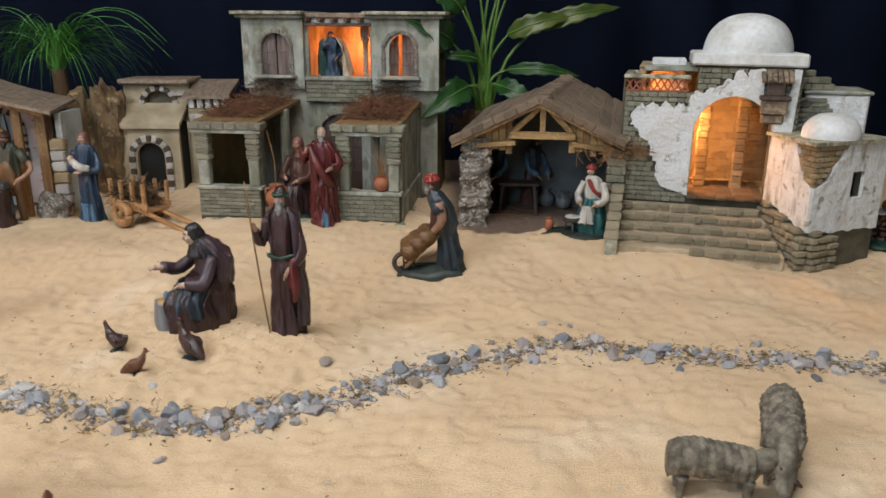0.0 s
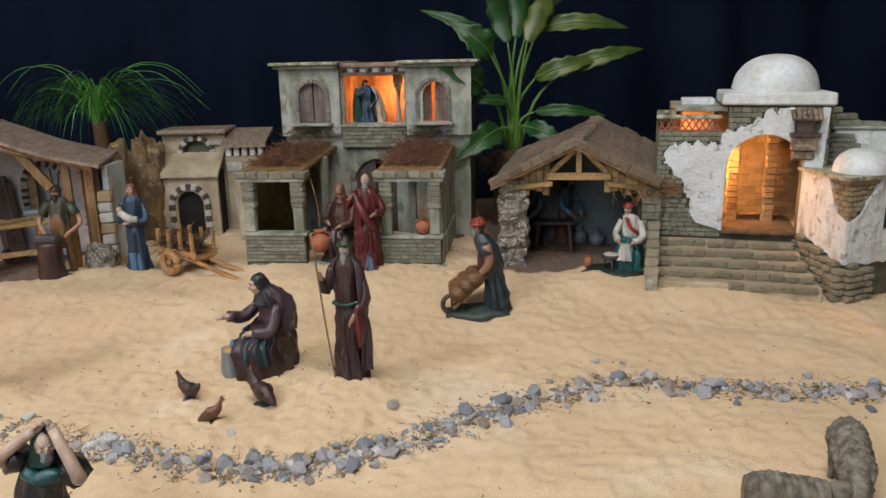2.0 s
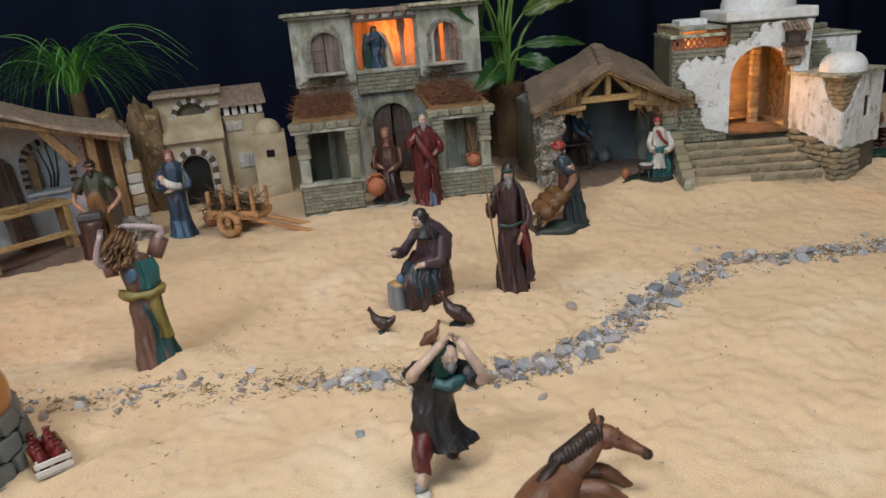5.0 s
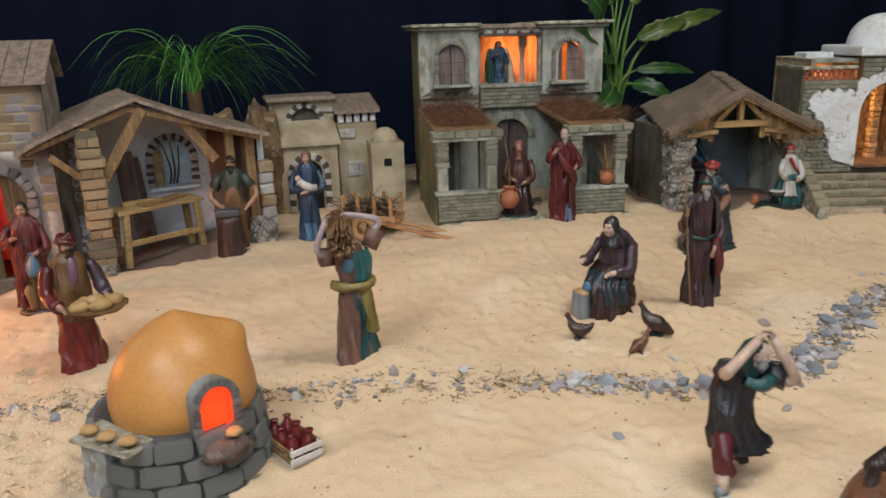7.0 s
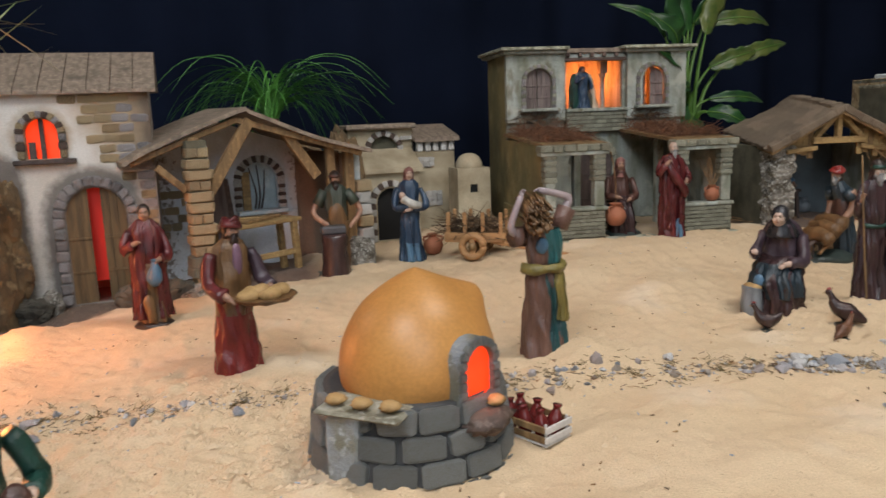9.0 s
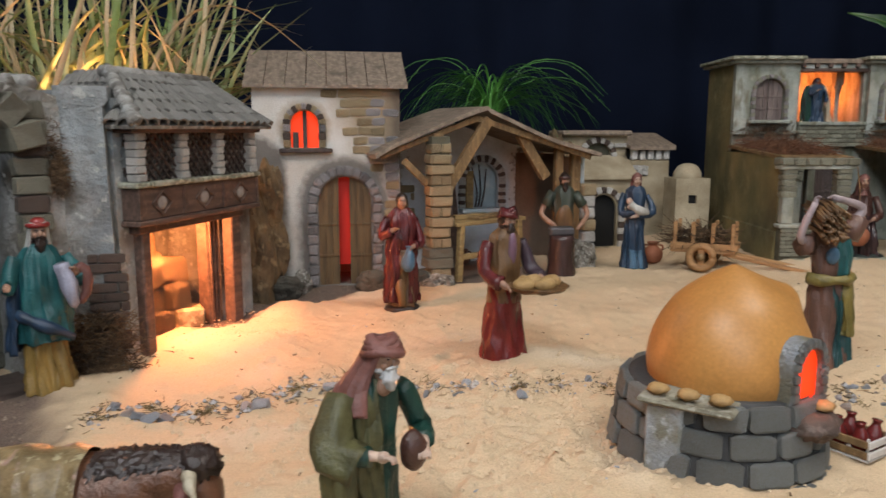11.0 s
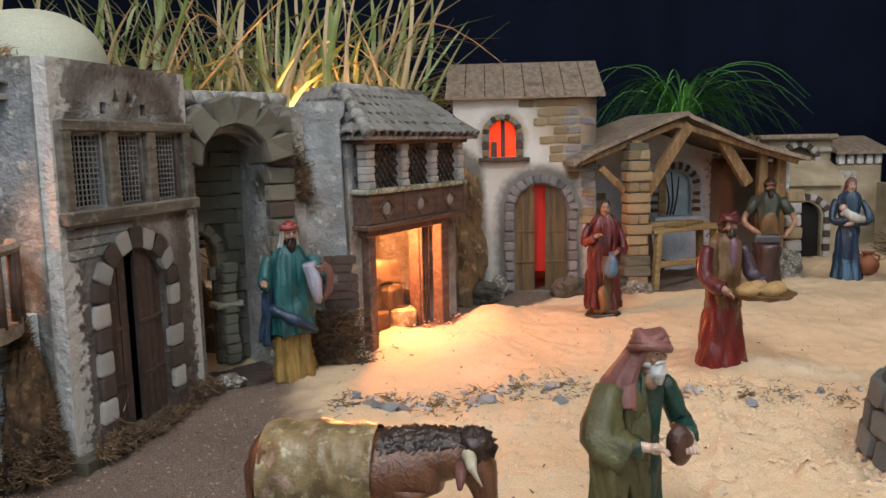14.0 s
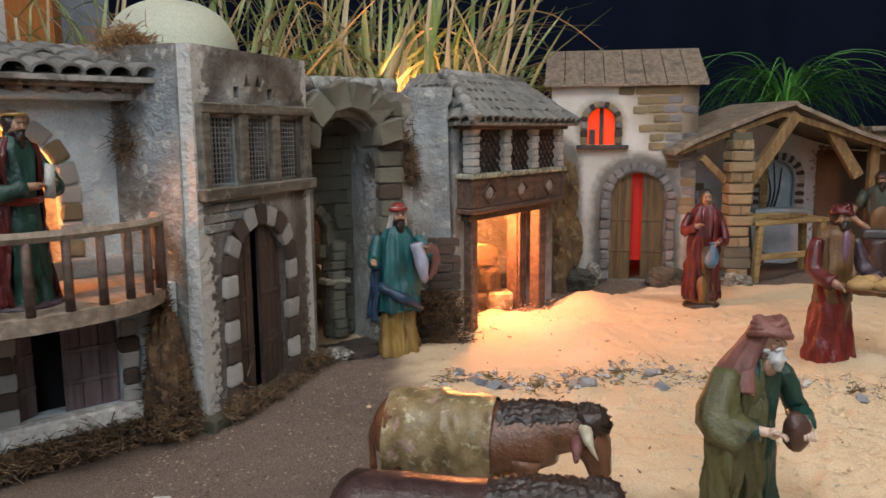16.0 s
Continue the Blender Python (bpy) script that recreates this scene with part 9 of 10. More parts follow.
def horse():
    f = Kit()
    f.tube([(-0.058, -0.056, 0.01), (-0.05, -0.049, 0.018), (-0.034, -0.033, 0.023), (-0.012, -0.013, 0.024), (0.008, 0.0, 0.026), (0.02, 0.003, 0.024)], [0.01, 0.022, 0.025, 0.024, 0.022, 0.014], HIDE, 22)
    f.tube([(0.004, 0.002, 0.03), (0.018, 0.0, 0.044), (0.032, 0.001, 0.06), (0.042, 0.002, 0.072)], [0.024, 0.019, 0.0145, 0.0115], HIDE, 20, flat=0.75)
    f.tube([(0.034, 0.003, 0.073), (0.046, -0.003, 0.07), (0.062, -0.012, 0.062), (0.078, -0.022, 0.055)], [0.0105, 0.0125, 0.009, 0.0065], HIDE, 16, flat=0.8)
    f.ball((0.045, -0.004, 0.064), (0.011, 0.009, 0.01), HIDE, 12, 8)
    f.ball((0.079, -0.023, 0.054), (0.0065, 0.0065, 0.0055), HAIR, 12, 8)
    for s in (-1, 1):
        f.ball((0.056 + 0.003 * s, -0.006 + s * 0.0085, 0.07), 0.0022, BLACKISH, 8, 6)
        f.tube([(0.037, 0.004 + s * 0.006, 0.078), (0.036, 0.004 + s * 0.0085, 0.086), (0.037, 0.004 + s * 0.007, 0.093)], [0.0035, 0.004, 0.0008], HIDE, 8, steps=3)
    for i in range(14):
        t = i / 13
        q = Vector((0.042, 0.003, 0.086)).lerp(Vector((-0.006, 0.006, 0.05)), t)
        f.tube([q, q + Vector((-0.006, -0.009, -0.004)), q + Vector((-0.004, -0.015, -0.014))], [0.004, 0.0045, 0.0012], HAIR, 6, steps=3)
    f.tube([(0.008, -0.014, 0.02), (0.03, -0.026, 0.024), (0.048, -0.034, 0.014), (0.062, -0.038, 0.005), (0.046, -0.044, 0.003)], [0.013, 0.0095, 0.007, 0.0055, 0.004], HIDE, 12)
    f.tube([(0.012, 0.006, 0.022), (0.04, 0.0, 0.026), (0.058, -0.006, 0.016), (0.07, -0.012, 0.005)], [0.013, 0.0085, 0.0065, 0.0045], HIDE, 12)
    f.tube([(-0.04, -0.052, 0.02), (-0.012, -0.058, 0.016), (0.004, -0.06, 0.01), (-0.022, -0.072, 0.004), (-0.034, -0.076, 0.003)], [0.02, 0.014, 0.008, 0.006, 0.005], HIDE, 12)
    f.tube([(-0.002, 0.0, 0.05), (-0.022, -0.019, 0.048), (-0.044, -0.04, 0.042)], [0.005, 0.007, 0.004], HAIR, 8, flat=0.5)
    f.tube([(-0.064, -0.06, 0.014), (-0.076, -0.062, 0.008), (-0.082, -0.076, 0.003)], [0.006, 0.006, 0.002], HAIR, 8, folds=4, amp=0.2)
    ob = f.done("horse_figurine")
    carve(ob.data, 0.11, 0.008)
    ob.matrix_basis = pose(-0.368, 0.497, ground_height(-0.368, 0.497) - 0.008, 0, 0, -8) @ Matrix.Scale(0.88, 4)
    tagged(ob, "brown horse figurine lying on the sand with raised head", "figurine")


def ox(place, turn, cloth, mat, label):
    f = Kit()
    f.tube([(-0.078, 0, 0.062), (-0.066, 0, 0.06), (-0.03, 0, 0.057), (0.01, 0, 0.056), (0.04, 0, 0.06), (0.056, 0, 0.06)], [0.012, 0.026, 0.028, 0.027, 0.023, 0.016], mat, 22)
    f.tube([(0.036, 0, 0.064), (0.06, 0, 0.068), (0.074, 0.0, 0.066)], [0.021, 0.017, 0.014], mat, 16)
    f.tube([(0.068, 0, 0.072), (0.08, -0.002, 0.058), (0.086, -0.004, 0.038)], [0.015, 0.0125, 0.008], mat, 14)
    rings = []
    for x in np.linspace(0.014, 0.078, 44):
        r0 = float(np.interp(x, [0.014, 0.04, 0.062, 0.078], [0.0265, 0.024, 0.0185, 0.0155]))
        zc = float(np.interp(x, [0.014, 0.04, 0.062, 0.078], [0.056, 0.061, 0.067, 0.066]))
        ring = []
        for a in np.linspace(-0.95, 0.95, 46):
            q = r0 * (1.0 + 0.14 * abs(noise.noise(Vector((x * 260, a * 5, 0.5)))) + 0.1 * noise.noise(Vector((x * 500, a * 9, 3))) - 0.14 * (abs(a) / 0.95) ** 4)
            ring.append((x, q * math.sin(a), zc + q * math.cos(a)))
        rings.append(ring)
    f.rings(rings, HAIR, True, closed=False)
    f.ball((0.077, 0, 0.076), (0.014, 0.015, 0.011), HAIR, 30, 18, lump=0.35, scale=26)
    for s in (-1, 1):
        for x in (-0.055, 0.034):
            f.tube([(x, s * 0.014, 0.05), (x - 0.002, s * 0.016, 0.025), (x, s * 0.016, -0.012)], [0.013, 0.0075, 0.007], mat, 10)
        f.tube([(0.074, s * 0.012, 0.074), (0.078, s * 0.024, 0.07), (0.084, s * 0.026, 0.058)], [0.0045, 0.0038, 0.001], IVORY, 9)
        f.tube([(0.07, s * 0.012, 0.066), (0.07, s * 0.026, 0.056)], [0.006, 0.0015], ROSE, 8, steps=1)
    f.tube([(-0.076, 0, 0.064), (-0.082, 0, 0.05), (-0.081, 0, 0.024)], [0.0035, 0.0028, 0.003], mat, 8)
    if cloth:
        rings = []
        for x in np.linspace(-0.066, 0.012, 60):
            ring = []
            for a in np.linspace(-0.72 * PI, 0.72 * PI, 40):
                r = float(np.interp(x, [-0.078, -0.066, -0.03, 0.01, 0.03], [0.018, 0.0275, 0.0295, 0.0285, 0.026]))
                q = r * (1.03 + 0.06 * math.sin(x * 190 + 1.8 * a + 2 * noise.noise(Vector((x * 40, a, 3)))) * min(1.0, 0.3 + abs(a)) + 0.06 * noise.noise(Vector((x * 60, a * 2, 1))))
                drop = 0.0 if abs(a) < 0.5 * PI else (abs(a) - 0.5 * PI) * 0.012
                ring.append((x, q * math.sin(a) * (1.0 if abs(a) < 0.5 * PI else 1.0 + 0.1 * (abs(a) - 0.5 * PI)) + 0.0, 0.058 + q * math.cos(a) - drop))
            rings.append(ring)
        f.rings(rings, GOLD_CLOTH, True, closed=False)
    ob = f.done("ox_figurine")
    carve(ob.data, 0.1, 0.014)
    ob.matrix_basis = pose(place[0], place[1], place[2], 0, 0, turn) @ Matrix.Scale(0.95, 4)
    tagged(ob, label, "figurine", "pair of oxen")


horse()
ox((-1.421, 0.646, -0.001), -4, True, HIDE, "brown ox figurine with a gold cloth over its back")
ox((-1.418, 0.538, -0.006), 4, False, HIDE_DARK, "dark brown ox figurine with pale horns")

# ---- cart, crate, jars ----


CART_WOOD = wood("orange_cart_timber", (0.45, 0.25, 0.11), (0.26, 0.13, 0.05), axis=0)


def build_cart():
    WOOD_X = CART_WOOD
    c = thing("hand_cart", pose(-0.604, 1.462, 0.02, 0, 0, -35) @ Matrix.Scale(1.12, 4), "small wooden two-wheeled cart loaded with brushwood", "cart")
    k = Kit().box(-0.05, 0.05, -0.02, 0.028, 0.026, 0.031, WOOD_X, 0.001)
    k.done("bed", c)
    for y in (-0.02, 0.026):
        Kit().box(-0.05, 0.052, y, y + 0.004, 0.031, 0.042, WOOD_X, 0.001).done("side_board", c)
        for x in (-0.046, -0.018, 0.012, 0.042):
            Kit().box(x, x + 0.006, y - 0.001, y + 0.005, 0.028, 0.075, WOOD_X, 0.001, wob=0.0006).done("stake", c)
    for y in (-0.03, 0.034):
        k = Kit()
        ring = [(0.0175 * math.cos(a), y, 0.0215 + 0.0175 * math.sin(a)) for a in np.linspace(0, 2 * PI, 29)]
        k.tube(ring, [0.0075, 0.0075], WOOD_X, 10, steps=1, flat=0.8)
        k.box(-0.005, 0.005, y - 0.0035, y + 0.0035, 0.006, 0.037, WOOD_X, 0.001)
        k.tube([(0, y - 0.007, 0.0215), (0, y + 0.007, 0.0215)], [0.006, 0.006], WOOD, 10, steps=1)
        k.done("wheel", c)
    Kit().tube([(0, -0.034, 0.0205), (0, 0.038, 0.0205)], [0.003, 0.003], WOOD, 8, steps=1).done("axle", c)
    for y in (-0.012, 0.018):
        Kit().beam((0.03, y, 0.026), (0.2, y - 0.004, 0.0), 0.007, 0.006, WOOD_X).done("shaft", c)
    ob = strands(420, None, 0.03, 0.0009, MOSS, "brushwood", None, where=lambda r: (r.uniform(-0.045, 0.03), r.uniform(-0.014, 0.022), 0.032 + r.random() * 0.03), flat=0.5)
    ob.matrix_basis = c.matrix_basis
    tagged(ob, "heap of thin dark brushwood lying in the cart", "brushwood")


def jar(place, size, mat, label, name="jar", lying=None):
    k = Kit().lathe([(0.22, 0), (0.36, 0.12), (0.46, 0.38), (0.4, 0.62), (0.22, 0.78), (0.2, 0.86), (0.28, 0.95), (0.27, 0.97), (0.18, 0.9), (0.16, 0.8)], mat, (0, 0, 0), 20, 3)
    for s in (-1, 1):
        k.tube([(s * 0.22, 0, 0.84), (s * 0.42, 0, 0.8), (s * 0.42, 0, 0.6)], [0.05, 0.05], mat, 8)
    k.v = [(x * size, y * size, z * size) for x, y, z in k.v]
    ob = k.done(name)
    ob.matrix_basis = lying or pose(*place, 0, 0, rng.uniform(-20, 20))
    return tagged(ob, label, "jar")


def build_small_things():
    build_cart()
    c = thing("crate", pose(-0.838, 0.757, ground_height(-0.838, 0.757), 0, 0, 24), "small white slatted crate full of dark red jars", "crate")
    CR = material("white_painted_slat", (0.66, 0.64, 0.62), (0.4, 0.36, 0.32), rough=0.6)
    Kit().box(-0.017, 0.017, -0.03, 0.03, 0.001, 0.003, CR, 0.0005).done("bottom", c)
    for z in (0.004, 0.013):
        for y in (-0.031, 0.029):
            Kit().box(-0.018, 0.018, y, y + 0.002, z, z + 0.0062, CR, 0.0005).done("slat", c)
        for x in (-0.018, 0.016):
            Kit().box(x, x + 0.002, -0.029, 0.029, z, z + 0.0062, WOOD, 0.0005).done("slat", c)
    for x in (-0.0155, 0.0135):
        for y in (-0.0285, 0.0265):
            Kit().box(x, x + 0.002, y, y + 0.002, 0.002, 0.021, CR, 0.0003).done("corner_post", c)
    DARK_RED = paint("dark_red_glaze", (0.16, 0.02, 0.018), 0.5, 0.2)
    w = c.matrix_basis
    for x, y in ((-0.007, -0.018), (0.007, -0.018), (-0.007, 0.0), (0.007, 0.001), (-0.007, 0.018), (0.007, 0.018)):
        k = Kit().lathe([(0.004, 0), (0.0068, 0.005), (0.0075, 0.013), (0.005, 0.02), (0.0032, 0.024), (0.0045, 0.0275)], DARK_RED, (0, 0, 0), 12, 3)
        ob = tagged(k.done("small_jar"), "tiny dark red glazed jar in the crate", "jar", "jars in the crate")
        ob.matrix_basis = w @ pose(x, y, 0.003, rng.uniform(-8, 8), rng.uniform(-8, 8), 0)
    h = HOUSE.matrix_basis
    # jar on a rope under the porch lintel
    j = jar(h @ Vector((0.137, 0.012, 0.03)), 0.044, TERRACOTTA, "round terracotta jar hung on a rope below the porch", "hanging_jar")
    r = Kit().tube([h @ Vector((0.137, 0.012, 0.07)), h @ Vector((0.136, 0.012, 0.12)), h @ Vector((0.126, 0.01, 0.172))], [0.0009, 0.0009], STRAW, 5)
    tagged(r.done("rope"), "thin rope holding the terracotta jar", "rope")
    p = h @ Vector((0.338, 0.012, 0.066))
    jar(p, 0.032, TERRACOTTA, "terracotta pot of dry twigs standing on the porch sill", "twig_pot")
    k = Kit()
    for i in range(16):
        a, s = rng.uniform(0, 2 * PI), rng.uniform(0.01, 0.035)
        k.tube([p + Vector((0, 0, 0.02)), p + Vector((s * 0.4 * math.cos(a), s * 0.4 * math.sin(a), 0.05)), p + Vector((s * math.cos(a), s * 0.6 * math.sin(a), 0.085))], [0.0006, 0.0005, 0.0003], STRAW, 4)
    tagged(k.done("dry_twigs"), "bunch of thin dry twigs in the terracotta pot", "twigs")
    jar((-0.655, 1.565, 0.012), 0.042, TERRACOTTA, "dark terracotta jar standing on the sand")
    jar((-0.79, 1.56, 0.012), 0.034, ROSE, "reddish bowl-like jar beside the rocks")
    jar((0.2, 1.545, 0.03), 0.042, GREY_P, "grey clay jar on the stall floor")
    jar((0.235, 1.53, 0.03), 0.036, GREY_P, "grey clay jar on the stall floor")
    jar((-1.02, 1.6, 0.012), 0.03, BROWN, "small brown jar under the workbench")


build_small_things()


def build_edge_things():
    f = Figure()
    f.ball((0, 0, 0.0), (0.06, 0.045, 0.012), GREEN_P, 26, 8, lump=0.1)
    for r in range(5):
        for i in range(4):
            f.box(-0.03 + i * 0.015 + (0.004 if r % 2 else 0), -0.0165 + i * 0.015 + (0.004 if r % 2 else 0), -0.02, 0.02, 0.008 + r * 0.009, 0.0165 + r * 0.009, BROWN, 0.001)
    f.box(-0.038, 0.04, -0.026, 0.024, 0.054, 0.059, WHITE_P, 0.0015, wob=0.001)
    f.lathe([(0.006, 0.059), (0.011, 0.066), (0.01, 0.076), (0.006, 0.082), (0.008, 0.085)], HIDE, (0.0, -0.004, 0), 14, 3)
    f.cast("market_stand_figurine", "painted brick counter figurine with pale slab on green base", (0.745, 1.262, ground_height(0.745, 1.262)), -20, 1.0)
    k = Kit().box(-0.011, 0.011, -0.008, 0.008, 0.0, 0.012, material("pale_green_ceramic", (0.4, 0.5, 0.46), (0.2, 0.3, 0.28), rough=0.35), 0.002, wob=0.001)
    k.box(-0.006, 0.007, -0.005, 0.005, 0.011, 0.015, WHITE_P, 0.001)
    ob = k.done("small_casket")
    ob.matrix_basis = pose(-1.641, 0.612, ground_height(-1.641, 0.612) - 0.006, 0, 0, 12)
    tagged(ob, "small pale green casket lying on the dark earth", "casket")


build_edge_things()

# ---- rocks, moss and stones ----


ROCK_DARK = material("dark_mossy_stone", (0.1, 0.09, 0.07), (0.035, 0.032, 0.026), grain=220, stain=30, rough=0.95, bump=0.003, stains=0.8)


def rock(name, place, size, mat, label, seed, flat=0.55, seg=26, rows=18, turn=0.0, cut=0.35):
    bm = bmesh.new()
    bmesh.ops.create_icosphere(bm, subdivisions=4, radius=1.0)
    off = Vector((seed * 3.1, seed * 1.7, seed * 0.9))
    for v in bm.verts:
        p = v.co.copy()
        n1 = noise.noise(p * 1.3 + off)
        n2 = noise.noise(p * 4.0 + off)
        n3 = abs(noise.noise(Vector((p.x * 3, p.y * 3, p.z * 9)) + off))
        v.co = p * (1 + cut * n1 + 0.16 * n2 + 0.18 * n3)
        v.co.x, v.co.y, v.co.z = v.co.x * size[0], v.co.y * size[1], v.co.z * size[2]
    me = bpy.data.meshes.new(name)
    bm.to_mesh(me)
    bm.free()
    me.materials.append(mat)
    ob = new(name, me)
    ob.matrix_basis = pose(*place, 0, 0, turn)
    return tagged(ob, label, "rock")


board = tagged(Kit().box(-0.017, 0.017, -0.003, 0.003, 0, 0.172, WOOD_RED, 0.001).done("leaning_board"), "flat brown wooden board leaning against the cottage wall", "board")
board.matrix_basis = pose(-1.19, 1.478, 0.008, 0, 0, 12) @ pose(0.197, 0.145, -0.004, -4, -5, 0)


rock("cork_rock", (-0.775, 1.8, 0.11), (0.045, 0.045, 0.15), ROCK, "tall brown cork-bark rock behind the cottage", 1)
rock("cork_rock", (-0.835, 1.83, 0.08), (0.05, 0.05, 0.15), ROCK, "tall brown cork-bark rock behind the cottage", 2)
rock("grey_rock", (-0.805, 1.55, 0.02), (0.026, 0.022, 0.04), ROCK_GREY, "small grey rock heap beside the smith", 3)
rock("cork_rock", (-1.386, 1.43, 0.05), (0.03, 0.04, 0.1), ROCK, "brown cork-bark rock between two houses", 4)
rock("cork_rock", (-1.372, 1.465, 0.155), (0.024, 0.03, 0.055), ROCK, "brown cork-bark rock between two houses", 5)
rock("cork_rock", (-1.362, 1.462, 0.07), (0.022, 0.026, 0.05), ROCK, "brown cork-bark rock stacked beside the tower door", 12)
rock("cork_rock", (-1.385, 1.395, 0.02), (0.017, 0.014, 0.034), ROCK, "pointed flake of cork bark by the lit doorway", 13)
rock("grey_rock", (-1.345, 1.445, 0.006), (0.028, 0.02, 0.02), ROCK_DARK, "low dark stone at the foot of the tower", 14)
rock("grey_rock", (-1.318, 1.468, 0.012), (0.014, 0.012, 0.02), ROCK_GREY, "small grey stone at the foot of the tower", 15)
rock("grey_rock", (-1.195, 1.468, 0.006), (0.03, 0.018, 0.022), ROCK_DARK, "low dark stone at the foot of the tower", 16)
rock("grey_rock", (-1.135, 1.445, 0.006), (0.034, 0.024, 0.026), ROCK_DARK, "low dark stone at the cottage pillar", 17)
rock("grey_rock", (-1.1, 1.44, 0.004), (0.035, 0.03, 0.022), ROCK_GREY, "low grey stone at the cottage pillar", 6)
rock("cork_rock", (-1.735, 1.105, 0.03), (0.05, 0.03, 0.08), ROCK, "dark brown cork-bark rock behind the ruined arch", 8)
rock("cork_rock", (-1.78, 1.14, 0.05), (0.05, 0.04, 0.085), ROCK, "dark brown cork-bark rock behind the ruined arch", 9)
rock("grey_rock", (-1.628, 0.985, 0.0), (0.016, 0.014, 0.01), ROCK_GREY, "small grey stone beside the plank door", 7)


def moss_heap(name, where, count, label, length=0.009):
    ob = strands(count * 5, None, length * 0.42, 0.0006, MOSS, name, None, where=where, flat=1.0, curl=2.4)
    return tagged(ob, label, "moss", kind="stuff")


def corner_moss(r):
    t = r.random() ** 1.5
    a, s = r.uniform(0, 2 * PI), r.random() ** 0.5 * 0.034 * (1 - t)
    return (-1.712 + 0.8 * s * math.cos(a) - 0.006 * t, 0.757 + s * math.sin(a), 0.002 + 0.125 * t)


rock("moss_mound", (-1.714, 0.757, 0.02), (0.019, 0.022, 0.085), MOSS, "packed core of the dry moss heap against the house corner", 11, cut=0.2)
moss_heap("moss_heap", corner_moss, 1400, "heap of dry brown moss in the corner between two houses")


def wall_moss(r):
    t = r.random()
    w = BLUE.matrix_basis @ Vector((0.02 + 0.34 * t, -0.01 - abs(r.gauss(0, 0.012)), 0))
    return (w.x, w.y, abs(r.gauss(0, 0.008)))


moss_heap("moss_strip", wall_moss, 1100, "dry brown moss along the foot of the pale blue house")


def door_moss(r):
    t = r.random()
    return (-1.672 + 0.03 * t + abs(r.gauss(0, 0.007)), 0.775 + 0.185 * t, abs(r.gauss(0, 0.006)) * (0.4 if 0.25 < t < 0.75 else 1.2))


moss_heap("moss_strip", door_moss, 500, "dry brown moss along the foot of the grilled house")


def pilaster_moss(r):
    t = r.random() ** 1.4
    return (-1.525 + r.gauss(0, 0.02), 1.062 - abs(r.gauss(0, 0.006)), 0.065 * t)


moss_heap("moss_strip", pilaster_moss, 600, "dry brown moss at the foot of the pilaster")
for m, label in ((pose(-1.76, 0.80, 0.33), "tuft of dry moss on the tiled roof"), (pose(-1.9, 0.72, 0.325), "tuft of dry moss on the tiled roof")):
    ob = strands(1500, (0.022, 0.016, 0.018), 0.006, 0.00045, STRAW, "roof_moss", None, m=m, flat=0.9, curl=2.0)
    tagged(ob, label, "moss", kind="stuff")

STREAM = ((-1.5, 0.9), (-1.42, 0.925), (-1.34, 0.945), (-1.26, 0.965), (-1.16, 0.94), (-1.03, 0.945), (-0.9, 0.9), (-0.78, 0.865), (-0.64, 0.835), (-0.55, 0.8), (-0.47, 0.762), (-0.37, 0.738), (-0.30, 0.722), (-0.25, 0.735), (-0.19, 0.757), (-0.127, 0.794),
          (-0.063, 0.845), (0.013, 0.868), (0.082, 0.905), (0.177, 0.905), (0.238, 0.876), (0.31, 0.86), (0.393, 0.868), (0.455, 0.848), (0.56, 0.81), (0.7, 0.77))
PEBBLES = []
for i in range(12):
    bm = bmesh.new()
    bmesh.ops.create_icosphere(bm, subdivisions=2, radius=1.0)
    cuts = random.Random(40 + i)
    planes = [(Vector((cuts.gauss(0, 1), cuts.gauss(0, 1), cuts.gauss(0.2, 0.8))).normalized(), cuts.uniform(0.42, 0.72)) for _ in range(11)]
    for v in bm.verts:
        for n, reach in planes:
            over = v.co.dot(n) - reach
            if over > 0:
                v.co -= n * over
        v.co *= 1.25 + 0.2 * noise.noise(v.co * 2 + Vector((i * 5.0, 0, 0)))
    me = bpy.data.meshes.new("pebble")
    bm.to_mesh(me)
    bm.free()
    me.materials.append(PEBBLE)
    PEBBLES.append(me)


def stream_point(r, width):
    i = r.uniform(0, len(STREAM) - 1.001)
    k = int(i)
    a, b = Vector(STREAM[k]), Vector(STREAM[k + 1])
    p = a.lerp(b, i - k)
    d = (b - a).normalized()
    side = r.gauss(0, width)
    return p.x - d.y * side, p.y + d.x * side


srng = random.Random(21)
n = 0
while n < 290:
    x, y = stream_point(srng, 0.0135 if n % 5 else 0.022)
    keep = 0.3 if x < -0.9 else 0.55 if x < -0.52 else 1.0 if x < 0.12 else 0.75
    if srng.random() > keep:
        continue
    s = srng.choice((0.004, 0.0045, 0.0055, 0.006, 0.0075, 0.0095)) * srng.uniform(0.85, 1.15)
    if x < -0.52:
        s *= 0.78
    ob = new("stone", srng.choice(PEBBLES))
    ob.matrix_basis = pose(x, y, ground_height(x, y) + s * 0.25, srng.uniform(-25, 25), srng.uniform(-25, 25), srng.uniform(0, 360)) @ Matrix.Diagonal((s * srng.uniform(0.9, 1.4), s, s * srng.uniform(0.6, 0.95), 1))
    tagged(ob, "blue-grey pebble lying along the dry stream bed", "stone", "stones along the stream bed")
    n += 1
